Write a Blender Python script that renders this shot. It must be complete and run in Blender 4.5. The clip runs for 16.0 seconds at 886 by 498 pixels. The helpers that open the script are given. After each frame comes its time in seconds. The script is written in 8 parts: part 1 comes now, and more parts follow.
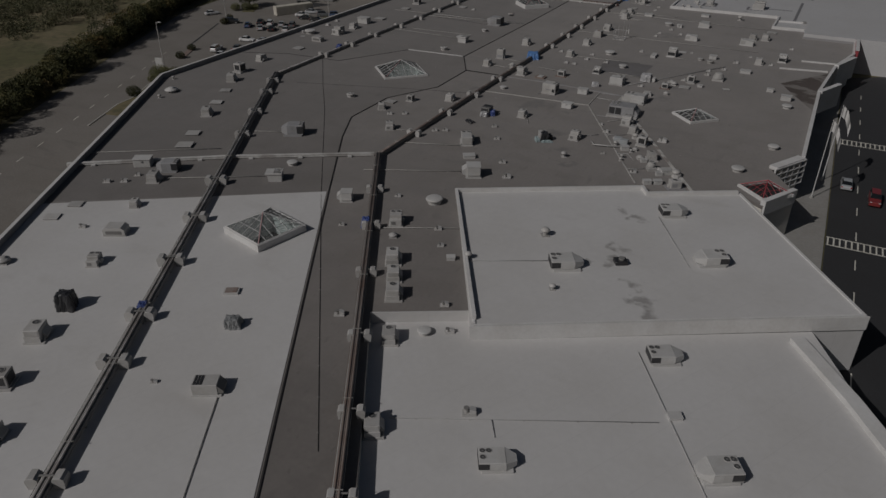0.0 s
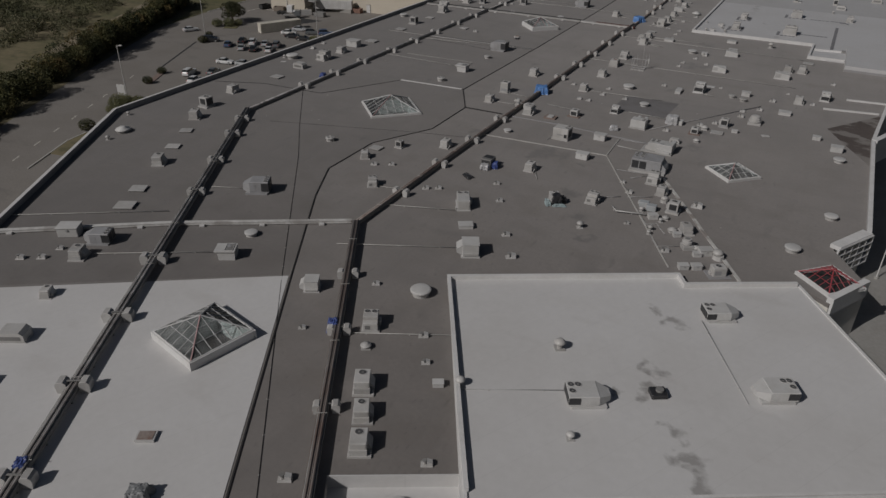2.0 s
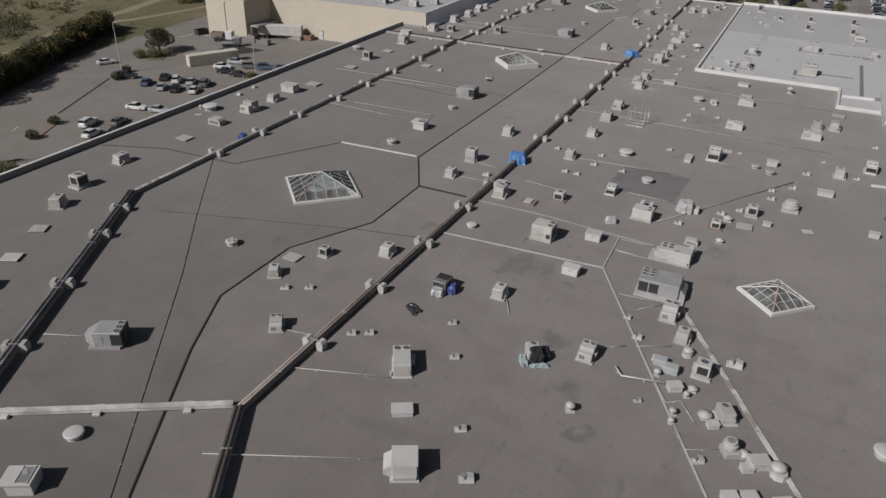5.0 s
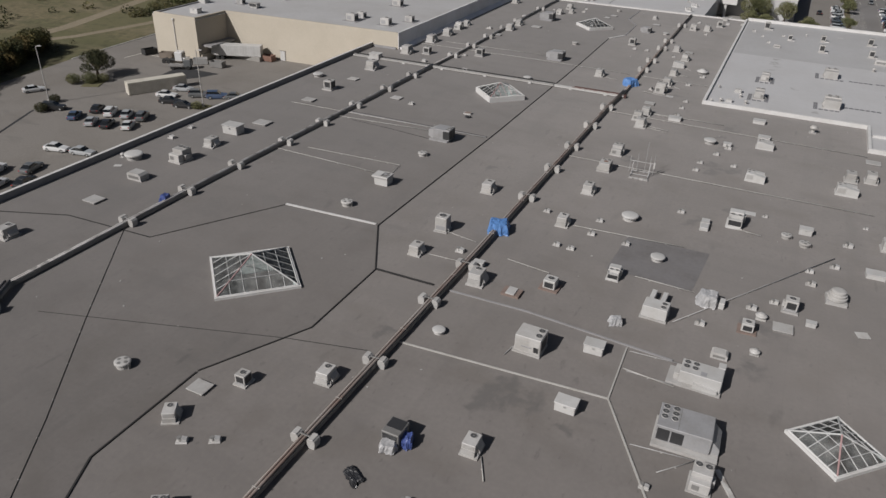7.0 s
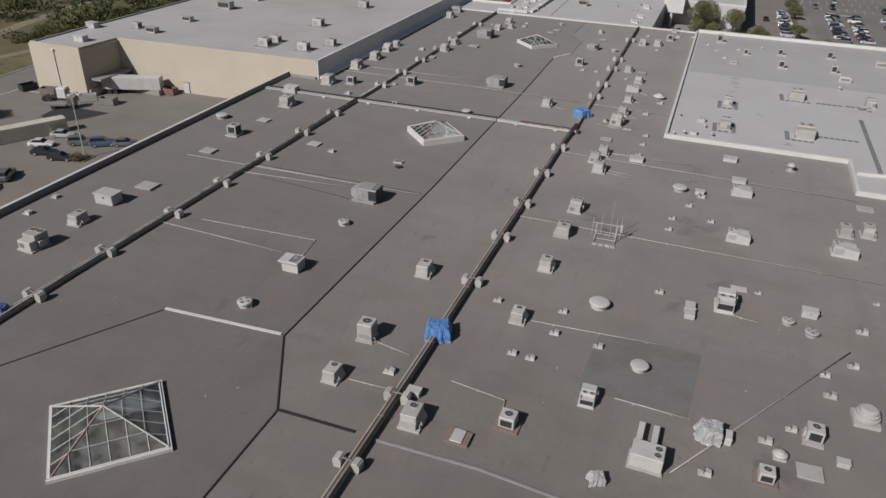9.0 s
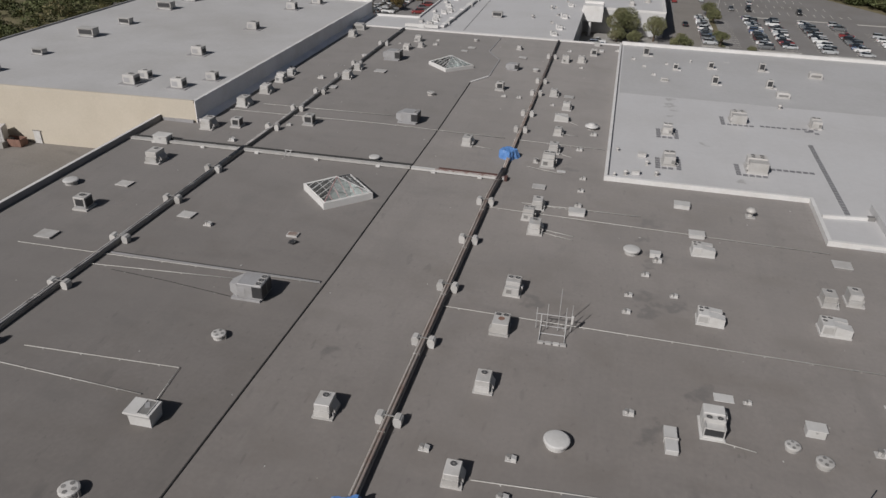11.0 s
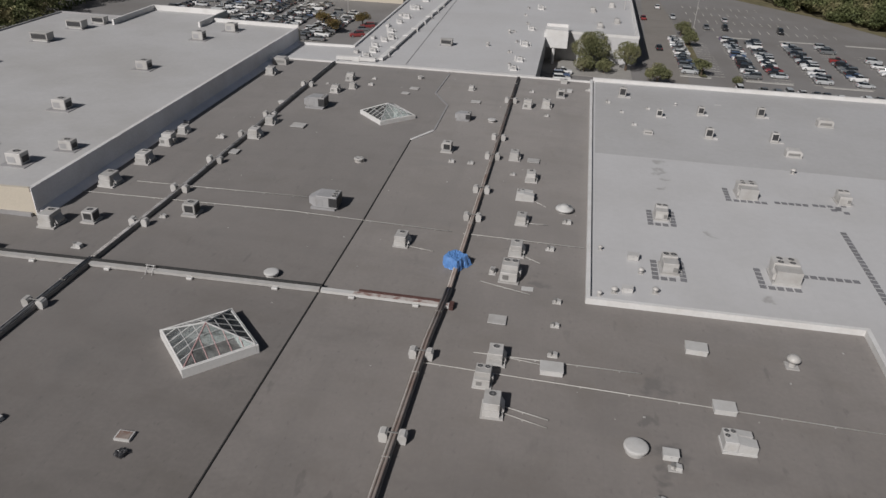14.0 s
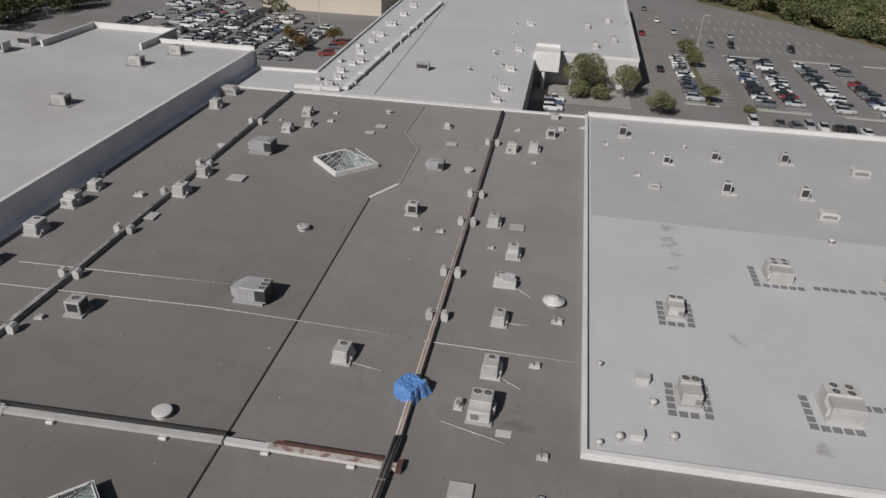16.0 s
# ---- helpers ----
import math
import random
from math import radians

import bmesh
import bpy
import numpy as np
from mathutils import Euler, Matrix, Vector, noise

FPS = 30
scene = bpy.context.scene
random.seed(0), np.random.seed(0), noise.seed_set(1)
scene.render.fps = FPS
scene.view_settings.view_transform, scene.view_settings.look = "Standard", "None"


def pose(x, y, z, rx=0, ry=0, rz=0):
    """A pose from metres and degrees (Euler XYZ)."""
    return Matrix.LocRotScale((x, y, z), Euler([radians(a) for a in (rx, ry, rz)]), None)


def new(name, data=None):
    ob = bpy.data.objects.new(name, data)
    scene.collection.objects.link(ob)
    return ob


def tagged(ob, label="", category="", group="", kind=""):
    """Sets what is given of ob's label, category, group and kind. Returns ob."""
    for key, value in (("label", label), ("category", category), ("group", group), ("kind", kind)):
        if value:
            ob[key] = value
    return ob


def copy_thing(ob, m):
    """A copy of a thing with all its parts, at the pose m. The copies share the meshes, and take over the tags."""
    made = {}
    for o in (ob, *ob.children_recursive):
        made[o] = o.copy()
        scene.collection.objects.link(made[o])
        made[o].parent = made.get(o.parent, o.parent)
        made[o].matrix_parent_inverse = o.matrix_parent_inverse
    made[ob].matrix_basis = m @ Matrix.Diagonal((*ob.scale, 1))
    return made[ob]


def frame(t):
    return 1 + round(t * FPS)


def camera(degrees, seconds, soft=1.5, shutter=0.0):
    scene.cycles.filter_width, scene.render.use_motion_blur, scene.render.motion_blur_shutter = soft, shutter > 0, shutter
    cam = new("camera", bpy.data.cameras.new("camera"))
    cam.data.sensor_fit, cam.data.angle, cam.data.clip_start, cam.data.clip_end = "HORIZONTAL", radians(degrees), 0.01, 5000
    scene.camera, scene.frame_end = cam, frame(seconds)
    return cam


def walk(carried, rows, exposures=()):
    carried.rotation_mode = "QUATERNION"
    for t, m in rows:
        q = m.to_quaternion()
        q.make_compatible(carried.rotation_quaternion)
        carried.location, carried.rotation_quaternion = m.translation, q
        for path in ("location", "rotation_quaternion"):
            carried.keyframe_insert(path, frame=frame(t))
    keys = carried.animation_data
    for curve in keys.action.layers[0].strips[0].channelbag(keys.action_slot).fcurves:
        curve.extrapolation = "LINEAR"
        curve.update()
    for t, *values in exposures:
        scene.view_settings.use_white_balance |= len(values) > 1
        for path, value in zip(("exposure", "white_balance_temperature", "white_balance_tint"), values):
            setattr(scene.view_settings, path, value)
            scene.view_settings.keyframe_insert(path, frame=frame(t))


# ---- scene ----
cam = camera(63.4, 16.0)
METRES, EYE, TILT, LEAN, TURN = 188.28, 45.0, 0.0, 0.0, 27.1
ROWS = [
    (0.0, 0.0, 0.0, 0.0, 0.18, -30.2, -0.31),
    (0.5, 0.0004, 0.0294, -0.0001, 0.27, -30.14, -0.46),
    (1.0, 0.0019, 0.0594, -0.0002, 0.38, -30.06, -0.61),
    (1.5, 0.0042, 0.0899, -0.0002, 0.5, -30.01, -0.75),
    (2.0, 0.0068, 0.1204, -0.0006, 0.63, -29.96, -0.91),
    (2.5, 0.01, 0.151, -0.0007, 0.77, -29.92, -1.05),
    (3.0, 0.0136, 0.1818, -0.0008, 0.87, -29.86, -1.18),
    (3.5, 0.0179, 0.2129, -0.0007, 0.98, -29.84, -1.29),
    (4.0, 0.0223, 0.2444, -0.001, 1.07, -29.81, -1.4),
    (4.5, 0.0268, 0.2759, -0.0011, 1.18, -29.78, -1.53),
    (5.0, 0.0317, 0.3074, -0.0014, -0.73, -29.76, -1.46),
    (7.5, 0.0536, 0.4646, -0.0018, -1.83, -29.74, -1.81),
    (8.0, 0.0577, 0.4951, -0.0018, -2.39, -29.72, -1.83),
    (8.5, 0.0623, 0.5255, -0.0014, -3.93, -29.67, -1.79),
    (9.0, 0.0673, 0.5559, -0.001, -6.57, -29.64, -1.65),
    (11.5, 0.1034, 0.7049, -0.0015, -14.31, -29.48, -1.54),
    (12.0, 0.1136, 0.7343, -0.0016, -14.76, -29.48, -1.64),
    (12.5, 0.1247, 0.7636, -0.0016, -14.87, -29.47, -1.75),
    (13.0, 0.1365, 0.793, -0.0014, -15.4, -29.45, -1.77),
    (13.5, 0.1493, 0.8225, -0.0016, -16.47, -29.44, -1.79),
    (14.0, 0.1625, 0.8515, -0.0015, -16.71, -29.44, -1.87),
    (14.5, 0.176, 0.8802, -0.0015, -16.83, -29.46, -1.95),
    (15.0, 0.1897, 0.909, -0.0017, -17.02, -29.47, -2.01),
    (15.5, 0.2041, 0.9377, -0.0019, -17.06, -29.46, -2.1),
    (16.0, 0.2188, 0.9665, -0.0018, -17.18, -29.45, -2.16),
]
walk(cam, [(t, pose(0, 0, EYE, TILT, LEAN, TURN) @ pose(METRES * x, METRES * y, METRES * z, 90 + pitch, roll, yaw)) for t, x, y, z, yaw, pitch, roll in ROWS],
     exposures=[(0.0, -1.66), (1.0, -1.41), (2.0, -1.16), (3.0, -0.86), (4.0, -0.54), (5.0, -0.31), (8.0, -0.27), (11.5, -0.27), (13.7, -0.32), (15.0, -0.27), (16.0, -0.24)])

# ---- light ----
SHADOW_AZ, SUN_EL = 64.0, 38.0
world = bpy.data.worlds.new("sky")
world.use_nodes = True
scene.world = world
wn = world.node_tree
sky = wn.nodes.new("ShaderNodeTexSky")
sky.sky_type = "NISHITA"
sky.sun_disc = False
sky.sun_elevation = radians(SUN_EL)
sky.sun_rotation = radians(SHADOW_AZ + 180 - 90) * -1
sky.dust_density = 3.0
wn.links.new(sky.outputs[0], wn.nodes["Background"].inputs[0])
wn.nodes["Background"].inputs[1].default_value = 0.034
lamp = bpy.data.lights.new("sun", "SUN")
lamp.energy, lamp.angle, lamp.color = 5.0, radians(0.6), (1.0, 0.975, 0.955)
sun = new("sun", lamp)
a, e = radians(SHADOW_AZ), radians(SUN_EL)
toward = Vector((math.cos(a) * math.cos(e), math.sin(a) * math.cos(e), -math.sin(e)))
sun.matrix_basis = Matrix.Translation((0, 0, 200)) @ toward.to_track_quat("-Z", "Y").to_matrix().to_4x4()

# ---- materials ----


def surf(name, color, rough=0.7, metal=0.0, grain=6.0, vary=0.12, blotch=0.25, stain=0.18, bump=0.15, tint=(0.9, 0.86, 0.8), each=0.0, spec=0.5, matt=0.0, grazing_sheen=0.0):
    """A worn surface: fine grain, broad blotches and a stain tone, all in world size."""
    m = bpy.data.materials.new(name)
    m.use_nodes = True
    nt = m.node_tree
    n, l = nt.nodes, nt.links
    b = n["Principled BSDF"]
    geo = n.new("ShaderNodeNewGeometry")
    fine, broad = n.new("ShaderNodeTexNoise"), n.new("ShaderNodeTexNoise")
    fine.inputs["Scale"].default_value, fine.inputs["Detail"].default_value = grain, 4
    broad.inputs["Scale"].default_value, broad.inputs["Detail"].default_value = blotch, 6
    broad.inputs["Roughness"].default_value = 0.62
    for t in (fine, broad):
        l.new(geo.outputs["Position"], t.inputs["Vector"])
    r1, r2 = n.new("ShaderNodeMapRange"), n.new("ShaderNodeMapRange")
    l.new(fine.outputs["Fac"], r1.inputs[0])
    r1.inputs[1].default_value, r1.inputs[2].default_value = 0.25, 0.75
    r1.inputs[3].default_value, r1.inputs[4].default_value = 1 - vary, 1 + vary
    l.new(broad.outputs["Fac"], r2.inputs[0])
    r2.inputs[1].default_value, r2.inputs[2].default_value = 0.42, 0.66
    r2.inputs[3].default_value, r2.inputs[4].default_value = 0.0, stain * 2
    mix = n.new("ShaderNodeMix")
    mix.data_type = "RGBA"
    l.new(r2.outputs[0], mix.inputs["Factor"])
    mix.inputs["A"].default_value = (*color, 1)
    mix.inputs["B"].default_value = (*(c * t * 0.75 for c, t in zip(color, tint)), 1)
    hsv = n.new("ShaderNodeHueSaturation")
    l.new(mix.outputs["Result"], hsv.inputs["Color"])
    if each:
        info, add, r3 = n.new("ShaderNodeObjectInfo"), n.new("ShaderNodeMath"), n.new("ShaderNodeMapRange")
        l.new(info.outputs["Random"], r3.inputs[0])
        r3.inputs[3].default_value, r3.inputs[4].default_value = 1 - each, 1 + each
        add.operation = "MULTIPLY"
        l.new(r1.outputs[0], add.inputs[0])
        l.new(r3.outputs[0], add.inputs[1])
        l.new(add.outputs[0], hsv.inputs["Value"])
    else:
        l.new(r1.outputs[0], hsv.inputs["Value"])
    l.new(hsv.outputs[0], b.inputs["Base Color"])
    b.inputs["Roughness"].default_value, b.inputs["Metallic"].default_value = rough, metal
    b.inputs["Specular IOR Level"].default_value = spec
    b.inputs["Diffuse Roughness"].default_value = matt
    # Sheen lifts the surface where it is seen at a low angle.
    b.inputs["Sheen Weight"].default_value, b.inputs["Sheen Roughness"].default_value = grazing_sheen, 0.6
    if bump:
        bp = n.new("ShaderNodeBump")
        bp.inputs["Strength"].default_value, bp.inputs["Distance"].default_value = bump, 0.03
        l.new(fine.outputs["Fac"], bp.inputs["Height"])
        l.new(bp.outputs[0], b.inputs["Normal"])
    return m


def streaks(m, scale, stretch, low, high, amount, color, turn=0.0):
    """Adds long worn streaks or patches of another tone over a surf() material."""
    nt = m.node_tree
    n, l = nt.nodes, nt.links
    b = n["Principled BSDF"]
    old = b.inputs["Base Color"].links[0].from_socket
    geo, mp, tex, rng, mix = (n.new(k) for k in ("ShaderNodeNewGeometry", "ShaderNodeMapping", "ShaderNodeTexNoise", "ShaderNodeMapRange", "ShaderNodeMix"))
    mp.inputs["Rotation"].default_value = (0, 0, radians(turn))
    mp.inputs["Scale"].default_value = (scale, scale * stretch, scale)
    tex.inputs["Scale"].default_value, tex.inputs["Detail"].default_value = 1.0, 5
    l.new(geo.outputs["Position"], mp.inputs["Vector"])
    l.new(mp.outputs[0], tex.inputs["Vector"])
    l.new(tex.outputs["Fac"], rng.inputs[0])
    rng.inputs[1].default_value, rng.inputs[2].default_value, rng.inputs[4].default_value = low, high, amount
    mix.data_type = "RGBA"
    l.new(rng.outputs[0], mix.inputs["Factor"])
    l.new(old, mix.inputs["A"])
    mix.inputs["B"].default_value = (*color, 1)
    l.new(mix.outputs["Result"], b.inputs["Base Color"])
    return m


def seams(m, pitch, turn, depth, offset=0.0):
    """Thin welded laps across a membrane, one every pitch metres."""
    nt = m.node_tree
    n, l = nt.nodes, nt.links
    b = n["Principled BSDF"]
    old = b.inputs["Base Color"].links[0].from_socket
    geo, mp, sep, mul, frac, cmp, mix = (n.new(k) for k in ("ShaderNodeNewGeometry", "ShaderNodeMapping", "ShaderNodeSeparateXYZ", "ShaderNodeMath", "ShaderNodeMath", "ShaderNodeMath", "ShaderNodeMix"))
    mp.inputs["Rotation"].default_value = (0, 0, radians(turn))
    l.new(geo.outputs["Position"], mp.inputs["Vector"])
    l.new(mp.outputs[0], sep.inputs[0])
    mul.operation, frac.operation, cmp.operation = "MULTIPLY", "FRACT", "LESS_THAN"
    mul.inputs[1].default_value = 1 / pitch
    l.new(sep.outputs[0], mul.inputs[0])
    l.new(mul.outputs[0], frac.inputs[0])
    l.new(frac.outputs[0], cmp.inputs[0])
    cmp.inputs[1].default_value = 0.07 / pitch
    half = n.new("ShaderNodeMath")
    half.operation = "MULTIPLY"
    half.inputs[1].default_value = depth
    l.new(cmp.outputs[0], half.inputs[0])
    mix.data_type, mix.blend_type = "RGBA", "MULTIPLY"
    l.new(half.outputs[0], mix.inputs["Factor"])
    l.new(old, mix.inputs["A"])
    mix.inputs["B"].default_value = (0.3, 0.3, 0.3, 1)
    l.new(mix.outputs["Result"], b.inputs["Base Color"])
    return m


def membrane(name, color):
    """Weathered roof membrane: broad tones, scuffs, short dark streaks and laps."""
    # Sheen is added so that the roof brightens with distance.
    m = surf(name, color, 0.85, grain=2.2, vary=0.09, blotch=0.045, stain=0.16, bump=0.07, matt=0.2, grazing_sheen=0.22)
    dark = tuple(c * 0.5 for c in color)
    streaks(m, 0.11, 2.2, 0.6, 0.74, 0.4, dark, 20)
    streaks(m, 0.45, 0.35, 0.64, 0.74, 0.45, dark, 8)
    streaks(m, 1.1, 0.28, 0.67, 0.74, 0.45, dark, -6)
    streaks(m, 0.8, 0.22, 0.68, 0.73, 0.45, tuple(c * 0.4 for c in color), -14)
    streaks(m, 0.35, 0.5, 0.62, 0.72, 0.25, tuple(c * 1.3 for c in color), 40)
    streaks(m, 0.3, 0.16, 0.52, 0.7, 0.42, tuple(c * 0.7 for c in color), 0)
    streaks(m, 0.07, 3.2, 0.54, 0.68, 0.4, tuple(c * 0.72 for c in color), 12)
    streaks(m, 0.6, 1.0, 0.57, 0.66, 0.3, tuple(c * 0.78 for c in color), 25)
    streaks(m, 0.16, 1.3, 0.5, 0.68, 0.5, tuple(c * k for c, k in zip(color, (0.7, 0.67, 0.62))), 35)
    streaks(m, 1.6, 0.6, 0.64, 0.7, 0.5, tuple(c * 0.55 for c in color), 70)
    streaks(m, 0.03, 1.6, 0.48, 0.7, 0.35, tuple(c * 1.25 for c in color), 0)
    streaks(m, 0.02, 3.0, 0.5, 0.66, 0.4, tuple(c * 0.78 for c in color), 60)
    return seams(m, 3.0, 0, 0.06)


DARK_ROOF = membrane("grey_membrane", (0.145, 0.1295, 0.1203))
DARK_ROOF_WEST = membrane("brown_grey_membrane", (0.111, 0.098, 0.0905))


def spots(m, places, color, amount):
    """Adds soiled spots, ragged at the rim, at given places: (x, y, radius)."""
    nt = m.node_tree
    n, l = nt.nodes, nt.links
    b = n["Principled BSDF"]
    geo, tex, fine = n.new("ShaderNodeNewGeometry"), n.new("ShaderNodeTexNoise"), n.new("ShaderNodeTexNoise")
    tex.inputs["Scale"].default_value, tex.inputs["Detail"].default_value = 0.45, 6
    fine.inputs["Scale"].default_value, fine.inputs["Detail"].default_value = 1.6, 4
    l.new(geo.outputs["Position"], tex.inputs["Vector"])
    l.new(geo.outputs["Position"], fine.inputs["Vector"])
    off, warp = n.new("ShaderNodeVectorMath"), n.new("ShaderNodeVectorMath")
    off.operation, warp.operation = "SUBTRACT", "MULTIPLY_ADD"
    l.new(tex.outputs["Color"], off.inputs[0])
    off.inputs[1].default_value = (0.5, 0.5, 0.5)
    l.new(off.outputs[0], warp.inputs[0])
    warp.inputs[1].default_value = (7.0, 7.0, 0.0)
    l.new(geo.outputs["Position"], warp.inputs[2])
    total = None
    for x, y, r in places:
        d, rng = n.new("ShaderNodeVectorMath"), n.new("ShaderNodeMapRange")
        d.operation = "DISTANCE"
        l.new(warp.outputs[0], d.inputs[0])
        d.inputs[1].default_value = (x, y, 0.1)
        l.new(d.outputs["Value"], rng.inputs[0])
        rng.inputs[1].default_value, rng.inputs[2].default_value, rng.inputs[3].default_value, rng.inputs[4].default_value = 0.1 * r, r, 1.0, 0.0
        if total is None:
            total = rng.outputs[0]
        else:
            mx = n.new("ShaderNodeMath")
            mx.operation = "MAXIMUM"
            l.new(total, mx.inputs[0])
            l.new(rng.outputs[0], mx.inputs[1])
            total = mx.outputs[0]
    ragged, cut, mix = n.new("ShaderNodeMath"), n.new("ShaderNodeMapRange"), n.new("ShaderNodeMix")
    both = n.new("ShaderNodeMath")
    both.operation = "MULTIPLY_ADD"
    l.new(fine.outputs["Fac"], both.inputs[0])
    both.inputs[1].default_value = 0.5
    l.new(tex.outputs["Fac"], both.inputs[2])
    ragged.operation = "MULTIPLY"
    l.new(total, ragged.inputs[0])
    l.new(both.outputs[0], ragged.inputs[1])
    l.new(ragged.outputs[0], cut.inputs[0])
    cut.inputs[1].default_value, cut.inputs[2].default_value, cut.inputs[4].default_value = 0.3, 0.66, amount
    mix.data_type = "RGBA"
    l.new(cut.outputs[0], mix.inputs["Factor"])
    l.new(b.inputs["Base Color"].links[0].from_socket, mix.inputs["A"])
    mix.inputs["B"].default_value = (*color, 1)
    l.new(mix.outputs["Result"], b.inputs["Base Color"])


spots(DARK_ROOF, [(-45.8, 125.9, 3.2), (-43.4, 126.0, 2.2), (-46.2, 124.5, 2.4), (-42.1, 125.9, 2.0), (-46.5, 189.7, 2.2), (-34.1, 191.3, 2.0), (-32.7, 193.1, 1.6), (-34.2, 207.8, 1.6), (-33.8, 201.6, 1.4), (-30.7, 192.4, 1.8), (-32.6, 106.4, 2.6), (-29.8, 101.6, 2.4), (-36, 113.2, 2.6), (-59.2, 129.8, 2.0), (-44.5, 127, 2.2), (-41.8, 126, 2.6), (-38.2, 124.7, 1.8), (-24.3, 141.5, 3.4), (-23.6, 149, 3.6), (-47.2, 189.7, 2.0), (-34.0, 213.7, 2.6),
                  (-35, 194, 2.4), (-31.2, 193.5, 2.4), (-34.2, 190.6, 2.0), (-33.4, 171.8, 2.6), (-29.6, 178, 2.6), (-65.4, 174.5, 1.8), (-33.0, 204, 3.0), (-50, 236, 1.6), (-46, 229, 2.4)], (0.07, 0.064, 0.061), 0.65)
spots(DARK_ROOF_WEST, [(-88.3, 149.2, 3.0), (-79.8, 155, 2.6), (-86.4, 161.3, 2.6), (-94, 144.5, 4.0), (-108, 140, 5.0), (-84, 176, 3.0), (-90, 205, 3.0), (-83, 190, 2.4), (-96, 252, 2.6), (-88, 232, 2.4), (-110, 112, 4.5), (-86, 126, 4.5), (-74, 205, 2.5)], (0.07, 0.065, 0.06), 0.25)
WHITE_ROOF = surf("white_membrane", (0.52, 0.51, 0.505), 0.6, grain=1.5, vary=0.03, blotch=0.05, stain=0.12, bump=0.05)
streaks(WHITE_ROOF, 0.12, 2.0, 0.6, 0.75, 0.25, (0.36, 0.34, 0.32), 30)
seams(WHITE_ROOF, 3.6, 29.4, 0.07)
spots(WHITE_ROOF, [(-15.8, 87.9, 2.0), (-18.0, 90.0, 1.9), (-16.0, 78.2, 2.0), (-18.9, 89.4, 1.4), (-14.8, 75.5, 2.2), (-15.8, 78, 1.8), (-18.0, 73.6, 1.5), (-10.2, 68.4, 2.6), (-9.2, 66.4, 2.4), (-12, 71.5, 2.0)], (0.16, 0.15, 0.14), 0.6)
WHITE_EAST = surf("white_coating", (0.445, 0.44, 0.444), 0.6, grain=1.2, vary=0.03, blotch=0.06, stain=0.1, bump=0.05)
seams(WHITE_EAST, 3.6, 0, 0.05)
spots(WHITE_EAST, [(-29.1, 267.3, 1.6), (-29.1, 264.2, 1.8), (-29.3, 271.5, 1.4), (-29.1, 260.4, 1.2), (-11.4, 277, 1.0), (-24.6, 246.5, 1.6), (-20, 231.5, 1.6)], (0.24, 0.23, 0.22), 0.6)
COATED = surf("aged_white_coating", (0.375, 0.37, 0.372), 0.65, grain=1.2, vary=0.04, blotch=0.04, stain=0.15, bump=0.05)
STORE_ROOF = surf("greyed_white_membrane", (0.4, 0.394, 0.394), 0.65, grain=1.2, vary=0.04, blotch=0.05, stain=0.18, bump=0.05)
streaks(STORE_ROOF, 0.08, 1.5, 0.55, 0.72, 0.25, (0.29, 0.28, 0.27), 20)
PARAPET = surf("white_coping", (0.57, 0.562, 0.555), 0.55, grain=3, vary=0.05, blotch=0.3, stain=0.15)
FLASHING = surf("grey_flashing", (0.26, 0.255, 0.26), 0.6, grain=3, vary=0.06, blotch=0.3, stain=0.2)
TAN_WALL = surf("tan_stucco", (0.45, 0.405, 0.338), 0.85, grain=4, vary=0.05, blotch=0.1, stain=0.12)
CLADDING = surf("pale_grey_cladding", (0.78, 0.765, 0.78), 0.6, grain=3, vary=0.05, blotch=0.15, stain=0.2)
# Grey of fan blades with the throat's shade mixed into the colour.
FANGREY = surf("shaded_fan_blades", (0.085, 0.085, 0.088), 0.6, 0.2, grain=14, vary=0.2, blotch=2, stain=0.1)
UNIT_GREY = surf("dull_blue_grey_casing", (0.29, 0.288, 0.295), 0.5, grain=5, vary=0.05, blotch=0.6, stain=0.2, bump=0.03, each=0.06)
PALE_WALL = surf("pale_stucco", (0.6, 0.57, 0.52), 0.85, grain=4, vary=0.05, blotch=0.1, stain=0.15)
SHEET = surf("painted_sheet_metal", (0.4, 0.39, 0.38), 0.5, grain=5, vary=0.05, blotch=0.6, stain=0.22, bump=0.03, each=0.14)
SHEET_WHITE = surf("white_sheet_metal", (0.455, 0.448, 0.44), 0.45, grain=5, vary=0.04, blotch=0.6, stain=0.15, bump=0.03, each=0.08)
SHEET_GREY = surf("weathered_grey_metal", (0.2, 0.195, 0.19), 0.6, 0.1, grain=5, vary=0.06, blotch=0.6, stain=0.2, bump=0.03, each=0.15)
SHEET_BLUE = surf("blue_grey_sheet_metal", (0.33, 0.345, 0.355), 0.5, grain=5, vary=0.05, blotch=0.6, stain=0.2, bump=0.03)
GALV = surf("galvanised_steel", (0.36, 0.355, 0.355), 0.5, 0.1, grain=9, vary=0.1, blotch=0.8, stain=0.2, bump=0.03)
RUSTY = surf("rust_stained_pipe", (0.235, 0.205, 0.188), 0.6, 0.1, grain=4, vary=0.12, blotch=0.25, stain=0.3, tint=(0.9, 0.6, 0.5))
RUST = surf("rust", (0.185, 0.105, 0.08), 0.85, grain=5, vary=0.2, blotch=0.5, stain=0.3)
COIL = surf("condenser_coil", (0.055, 0.055, 0.058), 0.5, 0.4, grain=30, vary=0.25, blotch=2, stain=0.1)
RUBBER = surf("dark_rubber", (0.03, 0.03, 0.03), 0.8, grain=5, vary=0.1)
